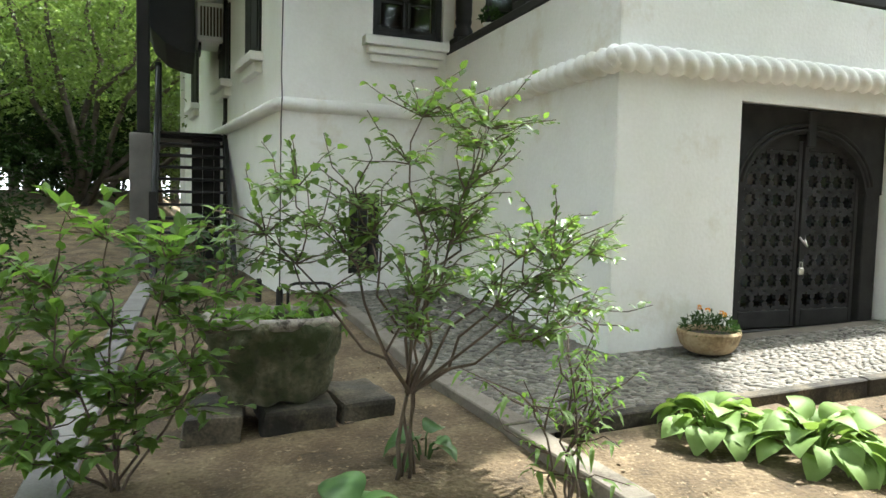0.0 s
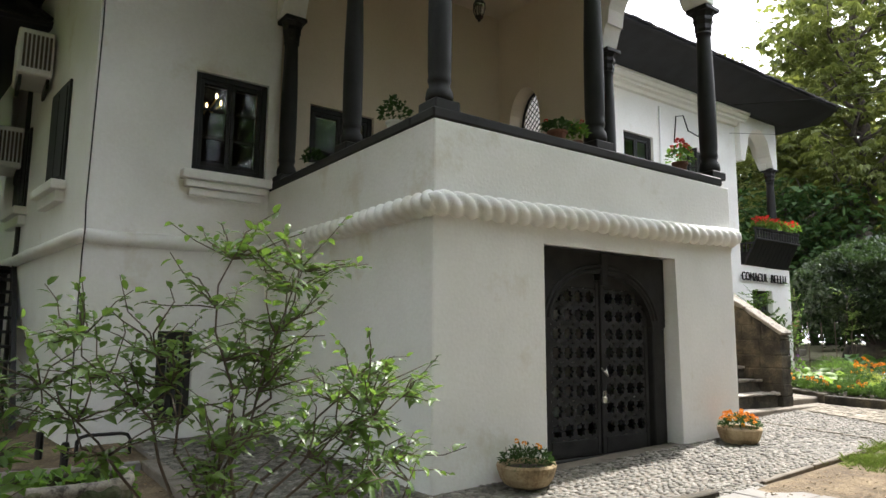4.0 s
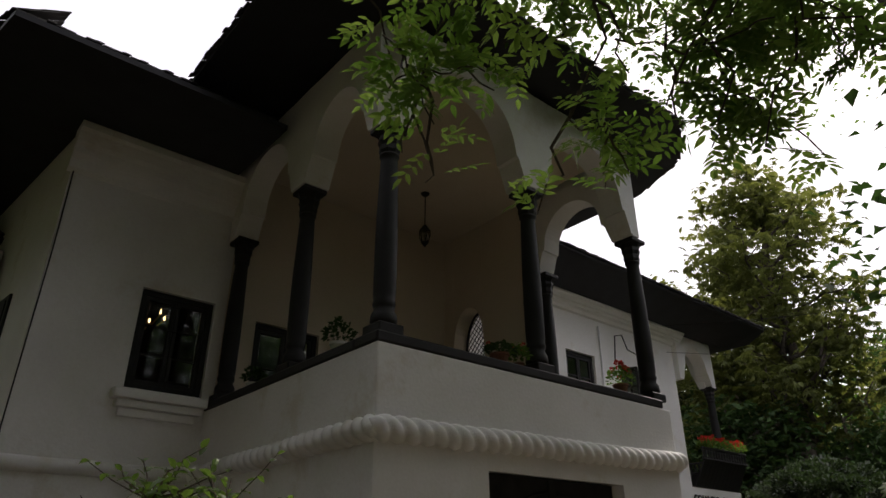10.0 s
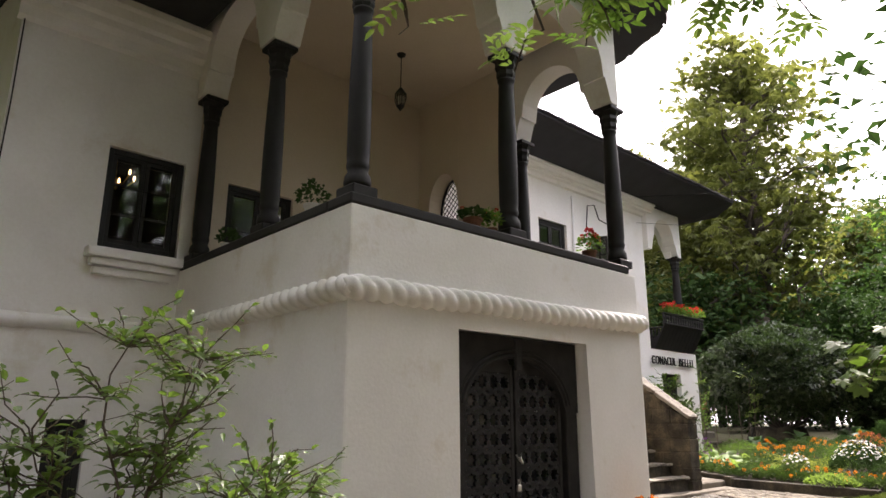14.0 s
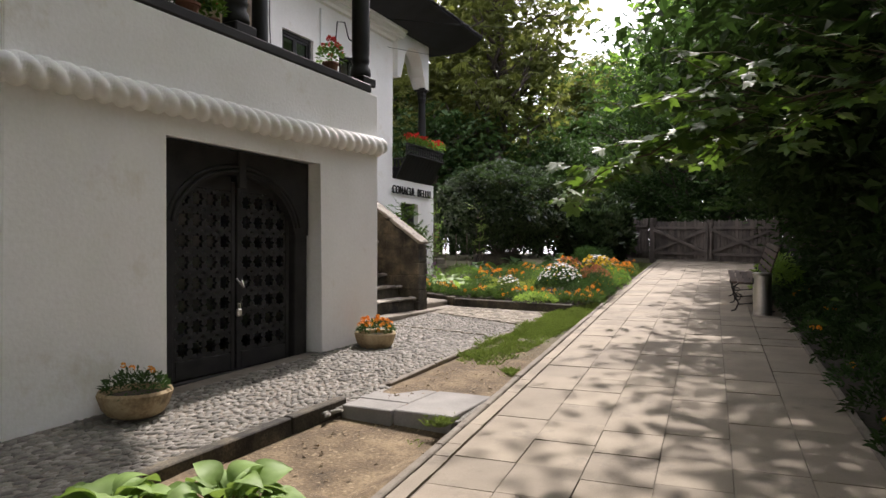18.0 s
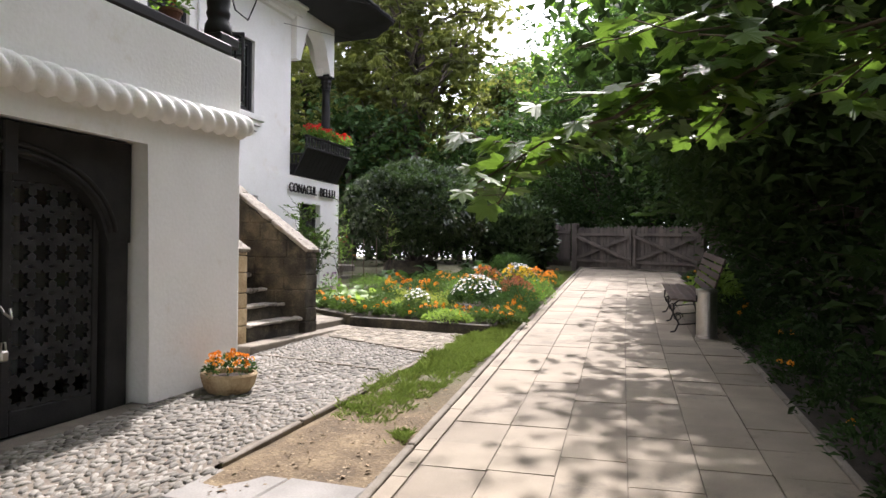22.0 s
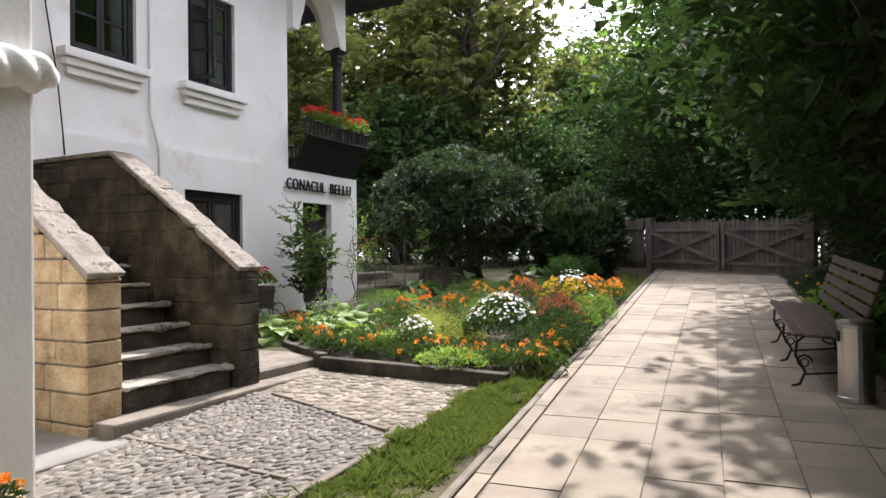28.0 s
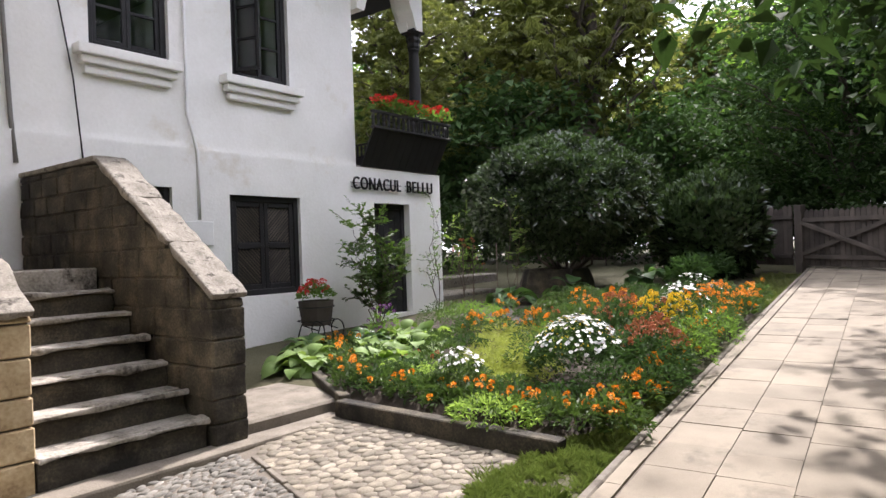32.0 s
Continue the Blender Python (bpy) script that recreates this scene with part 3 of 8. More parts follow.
def column(x, y, z0=RAIL + 0.10, z1=5.72, name="loggia_column"):
    top = thing(name, "turned black-stained wooden column with carved capital", "column", x, y, z0, group="loggia columns")
    h = z1 - z0
    part("plinth", boxed((-0.135, -0.135, 0), (0.135, 0.135, 0.10), 0.012), DARK_WOOD, top)
    bm = bmesh.new()
    lathe(bm, [(0.115, 0.10), (0.125, 0.14), (0.118, 0.20), (0.09, 0.25), (0.10, 0.28), (0.108, 0.31), (0.098, 0.34), (0.105, 0.40), (0.108, 0.8), (0.104, 1.2), (0.088, h - 0.42), (0.084, h - 0.36), (0.10, h - 0.345), (0.10, h - 0.32)], 18)
    part("shaft", bm, DARK_WOOD, top, smooth=True)
    bm = bmesh.new()
    lathe(bm, [(0.09, h - 0.318), (0.105, h - 0.28), (0.10, h - 0.22), (0.12, h - 0.17), (0.112, h - 0.12), (0.135, h - 0.075), (0.14, h - 0.062)], 24, squash=lambda a, z: 1 + 0.06 * math.cos(8 * a))
    part("capital", bm, DARK_WOOD, top)
    part("abacus", boxed((-0.15, -0.15, h - 0.06), (0.15, 0.15, h), 0.01), DARK_WOOD, top)
    return top


for px, py in COLS_F + COLS_L:
    column(px, py)
column(7.40, 6.16)


def coping():
    for name, a, b in (("rail_front", (FX0 - 0.01, FY0 - 0.005, RAIL + 0.002), (FX1 - 0.14, FY0 + 0.36, RAIL + 0.10)), ("rail_left", (FX0 - 0.01, FY0 + 0.363, RAIL + 0.002), (FX0 + 0.34, FY1 - 0.14, RAIL + 0.10)), ("rail_right", (FX1 - 0.38, FY0 + 0.363, RAIL - 0.09), (FX1 - 0.03, 6.28, RAIL + 0.02))):
        structure("trim_" + name, boxed(a, b, 0.015), DARK_WOOD, "black wooden rail on the loggia parapet")


coping()


# ---- path, kerbs, slabs ----
def paved_path():
    pathway = thing("path", "pale concrete slab path with open joints", "path")
    pathway["kind"] = "structure"
    bed = []
    xs = [0.4 + 0.5 * k for k in range(52)]
    faces = []
    for x in xs:
        bed += [(x, path_right(x) + 0.0, path_z(x) - 0.016), (x, path_left(x), path_z(x) - 0.016)]
    faces = [(2 * i, 2 * i + 2, 2 * i + 3, 2 * i + 1) for i in range(len(xs) - 1)]
    ob = new("joint_bed", mesh_of("joint_bed", bed, faces, MORTAR))
    ob.parent = pathway
    proto = {}
    rnd = random.Random(11)
    for v in range(4):
        bm = boxed((-0.5, -0.5, -0.05), (0.5, 0.5, 0.0), 0.0)
        for p in bm.verts:
            p.co.x += rnd.uniform(-0.004, 0.004)
            p.co.y += rnd.uniform(-0.004, 0.004)
        me = bpy.data.meshes.new("slab")
        bmesh.ops.recalc_face_normals(bm, faces=bm.faces)
        bm.to_mesh(me)
        bm.free()
        me.materials.append(PAVING)
        proto[v] = me
    ang = math.degrees(math.atan(0.085))
    columns = 6
    edge = 0.11
    for c in range(columns + 1):
        x = 0.79 + rnd.uniform(-0.035, 0.035)
        while x < 25:
            w = (path_left(x) - path_right(x) - edge - 0.01) / columns
            if c < columns:
                ln = 0.435 + (0.02 if rnd.random() < 0.12 else 0.0) * rnd.choice((-1, 1))
                cy = path_right(x + ln / 2) + w * (c + 0.5)
            else:
                # a narrow row of cut pieces along the bed side
                ln, w = rnd.choice((0.22, 0.3, 0.42, 0.5)), edge - 0.004
                cy = path_left(x + ln / 2) - edge / 2
            cx = x + ln / 2
            ob = new("slab", proto[rnd.randrange(4)])
            ob.parent = pathway
            ob.matrix_world = pose(cx, cy, path_z(cx) + rnd.uniform(-0.0035, 0.003), rnd.uniform(-0.35, 0.35), -math.degrees(math.atan(0.05)) + rnd.uniform(-0.3, 0.3), ang - 0.5 * (1 - c / 5)) @ Matrix.Diagonal((ln - 0.003, w - 0.008, 1, 1))
            x += ln
    return pathway


def kerb_line(name, pts, width, zf, top, depth=0.25, step=0.95, mat=CONCRETE, label="weathered concrete kerb"):
    """Kerb stones end to end along a line."""
    k = thing(name, label, "kerb")
    k["kind"] = "structure"
    rnd = random.Random(len(pts) * 7 + int(width * 100))
    for p, q in zip(pts, pts[1:]):
        p, q = Vector(p), Vector(q)
        ln = (q - p).length
        m = max(1, round(ln / step))
        d = (q - p) / ln
        for i in range(m):
            a, b = p + d * (ln * i / m), p + d * (ln * (i + 1) / m)
            c = (a + b) / 2
            za, zb = zf(a.x, a.y) + top, zf(b.x, b.y) + top
            bm = boxed((-ln / m / 2 + 0.004, -width / 2, -depth), (ln / m / 2 - 0.004, width / 2, 0), 0.008)
            ob = part("kerb_stone", bm, mat, k)
            tilt = -math.degrees(math.atan2(zb - za, ln / m))
            ob.matrix_world = pose(c.x, c.y, (za + zb) / 2 + rnd.uniform(-0.006, 0.006), 0, tilt, math.degrees(math.atan2(d.y, d.x)) + rnd.uniform(-0.4, 0.4))
    return k


paved_path()
pz = lambda x, y: path_z(x)
kerb_line("kerb_path_left", [(0.6, path_left(0.6) + 0.028), (11.0, path_left(11) + 0.028), (25, path_left(25) + 0.028)], 0.055, pz, 0.012, mat=KERB)
kerb_line("kerb_path_right", [(0.6, path_right(0.6) - 0.028), (11.0, path_right(11) - 0.028), (25, path_right(25) - 0.028)], 0.055, pz, 0.012, mat=KERB)
kerb_line("kerb_cobbles", [(1.95, 3.17), (4.30, 3.13), (4.90, 3.10)], 0.09, yard, 0.045, mat=OLD_STONE, label="raised brown-stained kerb along the cobbles")
kerb_line("kerb_cobbles_far", [(5.6, 3.12), (8.3, 3.18), (10.2, 3.19)], 0.045, yard, 0.0, mat=KERB)
kerb_line("kerb_diagonal", [(1.78, 2.2), (1.62, 4.1), (1.62, 6.75)], 0.15, yard, 0.07, mat=KERB)
kerb_line("kerb_back", [(1.54, 6.75), (0.3, 6.9)], 0.12, yard, 0.06)
kerb_line("kerb_left", [(-0.56, 1.5), (-0.55, 3.9), (-0.50, 6.4), (-0.4, 9.5)], 0.20, yard, 0.04)
kerb_line("kerb_bed_front", [(10.80, 2.98), (10.78, 4.98)], 0.12, yard, 0.11, step=1.95, label="low stained stone kerb round the flower bed", mat=OLD_STONE)
kerb_line("kerb_bed_landing", [(10.88, 5.02), (11.6, 6.3)], 0.10, yard, 0.12, mat=OLD_STONE, label="low stained stone kerb round the flower bed")

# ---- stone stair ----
# pale trodden stone; on the treads its paleness also stands for sunlight
TREAD_WORN_LIT = material("trodden_sunlit_stone", ((0.09, 0.078, 0.064), (0.30, 0.275, 0.235), (0.46, 0.43, 0.38)), 0.9, 5, 50, 1.0, stains=((0.035, 0.029, 0.023), 4.0, 0.55))


LANDING = material("worn_landing_stone", ((0.11, 0.094, 0.073), (0.24, 0.21, 0.168)), 0.92, 5, 80, 0.8, stains=((0.07, 0.058, 0.043), 3.0, 0.56))


def stone_stair():
    """Steps of .18 m between two stone walls, climbing to the house."""
    st = thing("stone_stair", "worn dark stone steps with pale trodden edges and treads coloured as sunlit", "stairs")
    st["kind"] = "structure"
    rnd = random.Random(3)
    n, rise, run, y0, z0 = 6, 0.176, 0.256, 5.12, 0.81
    for i in range(n):
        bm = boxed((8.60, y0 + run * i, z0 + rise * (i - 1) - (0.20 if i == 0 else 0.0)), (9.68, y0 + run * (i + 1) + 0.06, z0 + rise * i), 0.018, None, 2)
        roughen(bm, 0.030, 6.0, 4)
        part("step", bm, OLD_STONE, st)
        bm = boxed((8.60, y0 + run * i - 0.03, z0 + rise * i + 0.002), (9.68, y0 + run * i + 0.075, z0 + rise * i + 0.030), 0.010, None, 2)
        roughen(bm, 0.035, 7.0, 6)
        part("tread_edge", bm, TREAD_WORN_LIT, st, "pale trodden tread edge")
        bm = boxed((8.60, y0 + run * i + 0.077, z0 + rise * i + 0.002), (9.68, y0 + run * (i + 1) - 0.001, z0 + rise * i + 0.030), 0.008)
        part("tread", bm, TREAD_WORN_LIT, st)
    bm = boxed((8.60, y0 + run * n, 0.5), (9.68, 8.22, z0 + rise * n + 0.03), 0.012)
    part("landing", bm, TREAD_WORN_LIT, st)
    bm = boxed((7.61, 6.9, 1.6), (8.29, 8.1, 1.89), 0.01)
    part("landing", bm, OLD_STONE, st)
    bm = boxed((8.35, 4.90, 0.35), (10.84, 5.14, 0.645), 0.02, None, 2)
    roughen(bm, 0.012, 4.0, 4)
    part("bottom_step", bm, LANDING, st, "long pale kerb stone as lowest step")
    bm = bmesh.new()
    prism(bm, [(9.98, 5.15), (10.93, 5.15), (11.44, 6.2), (9.98, 6.2)], 0.3, 0.73)
    bmesh.ops.bevel(bm, geom=bm.edges[:], offset=0.02, segments=1, affect="EDGES")
    part("side_landing", bm, LANDING, st)
    bm = boxed((7.61, 4.75, 0.2), (8.40, 6.9, 0.55), 0.01)
    part("apron", bm, CONCRETE, st)

    def parapet(x0, x1, mat, cap, y_end, z_end, y_top, z_top, label, name):
        w = thing(name, label, "stair wall")
        w["kind"] = "structure"
        z = 0.45
        while z < z_top - 0.02:
            h = rnd.choice((0.17, 0.19, 0.22))
            # each course stops where the slope cuts it
            def slope_z(y):
                return z_end + (z_top - z_end) * min(1, max(0, (y - y_end) / (y_top - y_end)))
            y = y_end
            while y < 8.24:
                ln = min(rnd.uniform(0.26, 0.48), 8.24 - y)
                if 8.24 - y - ln < 0.15:
                    ln = 8.24 - y
                za, zb = slope_z(y), slope_z(y + ln)
                if zb > z + 0.05 and ln > 0.05:
                    ya = y if za > z + 0.03 else y_end + (z + 0.03 - z_end) * (y_top - y_end) / (z_top - z_end)
                    t0, t1 = min(z + h, max(za, z + 0.03)), min(z + h, zb)
                    yk = y_end + (t1 - z_end) * (y_top - y_end) / (z_top - z_end) if t1 < zb else y + ln
                    bm = bmesh.new()
                    outline = [(ya + 0.005, z + 0.003), (y + ln - 0.005, z + 0.003), (y + ln - 0.005, t1 - 0.007)]
                    if ya + 0.02 < yk < y + ln - 0.02:
                        outline.append((yk, t1 - 0.007))
                    outline.append((ya + 0.005, t0 - 0.007))
                    prism(bm, outline, x0 + rnd.uniform(0, 0.012), x1 - rnd.uniform(0, 0.012), 0)
                    bmesh.ops.bevel(bm, geom=bm.edges[:], offset=0.010, segments=1, affect="EDGES")
                    if mat is OLD_STONE:
                        roughen(bm, 0.020, 6.0, 2)
                    part("stone_block", bm, mat, w)
                y += ln
            z += h
        bm = bmesh.new()
        prism(bm, [(y_end + 0.03, 0.46), (8.22, 0.46), (8.22, z_top - 0.03), (y_top, z_top - 0.03), (y_end + 0.03, z_end - 0.03)], x0 + 0.018, x1 - 0.018, 0)
        part("core", bm, MORTAR if mat is STONE else OLD_STONE, w)
        ang = math.atan2(z_top - z_end, y_top - y_end)
        ln = math.hypot(z_top - z_end, y_top - y_end)
        m = 3
        for i in range(m):
            bm = boxed((x0 - 0.004, ln * i / m + 0.003 - (0.01 if i == 0 else 0), 0.0), (x1 + 0.004, ln * (i + 1) / m - 0.003, 0.05), 0.016, None, 2)
            roughen(bm, 0.022, 8.0, 6)
            bm.transform(Matrix.Translation((0, y_end, z_end)) @ Matrix.Rotation(ang, 4, "X"))
            part("coping_stone", bm, cap, w)
        bm = boxed((x0 - 0.004, y_top, z_top), (x1 + 0.004, 8.25, z_top + 0.05), 0.016, None, 2)
        roughen(bm, 0.012, 5.0, 3)
        part("coping_stone", bm, cap, w)

    parapet(8.30, 8.597, STONE, COPING, 5.11, 1.64, 7.1, 3.02, "stair parapet of squared yellow limestone blocks", "wall_stair_left")
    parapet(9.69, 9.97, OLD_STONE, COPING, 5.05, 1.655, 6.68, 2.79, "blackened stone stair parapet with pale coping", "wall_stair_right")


stone_stair()


# ---- gate of the cellar ----
def star(cx, cz, r, n=8):
    pts = []
    for k in range(2 * n):
        a = math.pi * k / n
        rr = r if k % 2 == 0 else r * 0.66
        pts.append((cx + rr * math.cos(a), cz + rr * math.sin(a)))
    return pts


def pierced_leaf(w, rows, cols, cell_h, y0, y1, r):
    """A board pierced by star-shaped holes."""
    bm = bmesh.new()
    cw = w / cols
    for i in range(cols):
        for j in range(rows):
            cx, cz = (i + 0.5) * cw, (j + 0.5) * cell_h
            st = star(cx, cz, r)
            n = len(st)
            sq = []
            for k in range(n):
                a = math.pi * k / (n / 2)
                c, s = math.cos(a), math.sin(a)
                m = max(abs(c) / (cw / 2), abs(s) / (cell_h / 2))
                sq.append((cx + c / m, cz + s / m))
            f = [[bm.verts.new((x, y, z)) for x, z in loop] for y in (y0, y1) for loop in (st, sq)]
            for k in range(n):
                q = (k + 1) % n
                bm.faces.new((f[0][k], f[1][k], f[1][q], f[0][q]))
                bm.faces.new((f[2][k], f[2][q], f[3][q], f[3][k]))
                bm.faces.new((f[0][k], f[0][q], f[2][q], f[2][k]))
    bmesh.ops.remove_doubles(bm, verts=bm.verts[:], dist=0.0004)
    return bm


def cellar_gate():
    g = thing("cellar_gate", "closed black wooden double gate pierced with stars, padlocked", "gate", GX0, FY0 + 0.16, 0)
    w = GX1 - GX0 - 0.02
    zb, zt = 0.44, GZ1 - 0.01
    fr = 0.20
    for x in (0.045, w - fr - 0.01):
        part("jamb", boxed((x, 0.0, zb - 0.05), (x + fr, 0.16, zt - 0.25), 0.01), GATE_WOOD, g)
    # arched head board
    bm = bmesh.new()
    cx, half, spring = w / 2, w / 2 - fr - 0.045, 1.70
    n = 28
    low = [(0.03 + (w - 0.04) * k / n, 0) for k in range(n + 1)]
    cols = []
    for x, _ in low:
        u = (x - cx) / half
        z = spring + 0.53 * math.sqrt(max(0, 1 - u * u)) if abs(u) < 1 else zt - 0.26
        z = min(z, zt - 0.06)
        if abs(u) >= 1:
            z = spring
        cols.append((x, z))
    vs = [[bm.verts.new((x, y, zz)) for y, zz in ((-0.012, z), (-0.012, zt), (0.10, zt), (0.10, z))] for x, z in cols]
    for a, b in zip(vs, vs[1:]):
        for k in range(4):
            bm.faces.new((a[k], a[(k + 1) % 4], b[(k + 1) % 4], b[k]))
    bm.faces.new(vs[0][::-1])
    bm.faces.new(vs[-1])
    part("arched_head", bm, GATE_WOOD, g, "carved head board with double arch moulding")
    for dr in (0.045, 0.10):
        bm = bmesh.new()
        tube(bm, [(cx + (half + dr) * math.cos(a), -0.014, spring + (0.53 + dr * 0.8) * math.sin(a)) for a in (math.pi * (0.04 + 0.92 * k / 30) for k in range(31))], 0.018, 0.018, 6)
        part("arch_moulding", bm, GATE_WOOD, g, smooth=True)
    part("keystone", boxed((cx - 0.05, -0.04, zt - 0.34), (cx + 0.05, 0.0, zt - 0.005), 0.01), GATE_WOOD, g)
    lw = half - 0.012
    for side, x0 in (("l", cx - half), ("r", cx + 0.012)):
        bm = pierced_leaf(lw - 0.11, 8, 4, 0.185, 0.05, 0.085, 0.076)
        bm.transform(Matrix.Translation((x0 + (0.06 if side == "l" else 0.05), 0, zb + 0.16)))
        leaf = part("gate_leaf", bm, GATE_WOOD, g)
        for a, b in (((x0, 0.045, zb), (x0 + 0.06, 0.09, 2.17)), ((x0 + lw - 0.05, 0.045, zb), (x0 + lw, 0.09, 2.17)), ((x0 + 0.06, 0.045, zb), (x0 + lw - 0.05, 0.09, zb + 0.158)), ((x0 + 0.06, 0.05, zb + 0.16 + 8 * 0.185), (x0 + lw - 0.05, 0.085, 2.22))):
            part("rail", boxed(a, b, 0.006), GATE_WOOD, leaf)
    bm = bmesh.new()
    tube(bm, [(cx - 0.02, 0.02, 1.28), (cx - 0.02, -0.02, 1.24), (cx + 0.03, -0.02, 1.20), (cx + 0.05, 0.02, 1.26)], 0.009)
    part("hasp", bm, STEEL, g, "bright steel hasp")
    bm = boxed((cx - 0.025, -0.01, 0.93), (cx + 0.03, 0.03, 1.0), 0.01)
    tube(bm, [(cx - 0.015, 0.01, 1.0), (cx - 0.01, 0.01, 1.05), (cx + 0.015, 0.01, 1.05), (cx + 0.02, 0.01, 1.0)], 0.006)
    part("padlock", bm, STEEL, g, "steel padlock")
    part("threshold", boxed((0.03, 0.02, 0.36), (w, 0.2, 0.43), 0.01), GATE_WOOD, g)
    wall("wall_cellar_dark", [((GX0 - 0.2, FY0 + 1.6, 0.4), (GX1 + 0.2, FY0 + 1.7, 2.29))], PLASTER, "inner cellar wall")


cellar_gate()

# ---- loggia details ----
def arched_lattice():
    """The small arched opening in the loggia's end wall, with its spandrel and iron lattice."""
    bm = bmesh.new()
    y0, y1, zt = 7.28, 8.0, 7.05
    cy, half = (y0 + y1) / 2, (y1 - y0) / 2
    cols = []
    for k in range(25):
        y = y0 + (y1 - y0) * k / 24
        u = (y - cy) / half
        z = 4.95 + 0.62 * math.sqrt(max(0, 1 - u * u))
        cols.append([bm.verts.new((x, y, zz)) for x, zz in ((FX1 - 0.38, z), (FX1 - 0.38, zt), (FX1 - 0.04, zt), (FX1 - 0.04, z))])
    for a, b in zip(cols, cols[1:]):
        for k in range(4):
            bm.faces.new((a[k], a[(k + 1) % 4], b[(k + 1) % 4], b[k]))
    bm.faces.new(cols[0][::-1])
    bm.faces.new(cols[-1])
    structure("wall_lattice_arch", bm, CREAM, "cream plaster over the small arched opening")
    lat = thing("lattice_window", "arched opening filled with a diagonal iron lattice", "window", 7.42, 0, 0)
    bm = bmesh.new()
    tube(bm, [(0, cy + (half - 0.02) * math.cos(a), 4.93 + 0.62 * math.sin(a)) for a in (math.pi * k / 24 for k in range(25))], 0.022, 0.022, 6)
    part("arch_frame", bm, DARK_WOOD, lat)
    for s in (-1, 1):
        for k in range(-8, 14):
            a0 = []
            for t in range(0, 61):
                y = y0 + (y1 - y0) * t / 60
                z = 4.55 + 0.10 * k + s * (y - cy)
                u = (y - cy) / half
                if 4.56 < z < 4.93 + 0.60 * math.sqrt(max(0, 1 - u * u)):
                    a0.append((0, y, z))
            if len(a0) > 3:
                bm = bmesh.new()
                tube(bm, [a0[0], a0[-1]], 0.007, 0.007, 4)
                part("lattice_bar", bm, IRON, lat)


arched_lattice()


def lantern(x, y, z):
    top = thing("hanging_lantern", "small wrought iron lantern on a thin rod under the ceiling", "lamp", x, y, z)
    bm = bmesh.new()
    lathe(bm, [(0.07, -0.005), (0.06, -0.03), (0.015, -0.06)], 14)
    part("ceiling_rose", bm, IRON, top)
    bm = bmesh.new()
    tube(bm, [(0, 0, -0.06), (0, 0, -0.58)], 0.008)
    part("rod", bm, IRON, top)
    bm = bmesh.new()
    lathe(bm, [(0.02, -0.56), (0.05, -0.60), (0.085, -0.65), (0.09, -0.66)], 8)
    part("cap", bm, IRON, top)
    for k in range(6):
        a = math.pi * k / 3
        bm = bmesh.new()
        tube(bm, [(0.085 * math.cos(a), 0.085 * math.sin(a), -0.655), (0.09 * math.cos(a), 0.09 * math.sin(a), -0.75), (0.05 * math.cos(a), 0.05 * math.sin(a), -0.86)], 0.007, 0.007, 4)
        part("cage_bar", bm, IRON, top)
    bm = bmesh.new()
    lathe(bm, [(0.045, -0.86), (0.065, -0.77), (0.07, -0.67)], 10)
    part("glass_body", bm, GLASS, top)
    bm = bmesh.new()
    lathe(bm, [(0.01, -0.93), (0.03, -0.90), (0.06, -0.865), (0.06, -0.855)], 8)
    part("base", bm, IRON, top)


lantern(5.73, 7.03, 6.96)


# ---- windows and shutters ----
def sill(parent_name, x0, x1, y, z, group="window sills"):
    s = thing(parent_name, "stepped white plaster window sill", "sill", 0, 0, 0, group)
    for o, h0, h1, d in ((0.0, -0.11, 0.0, 0.17), (0.05, -0.20, -0.112, 0.12), (0.10, -0.30, -0.202, 0.07)):
        bm = boxed((x0 + o, y - d, z + h0), (x1 - o, y + 0.012, z + h1), 0.018, None, 2)
        part("moulding", bm, PLASTER, s)
    s["kind"] = "structure"
    return s


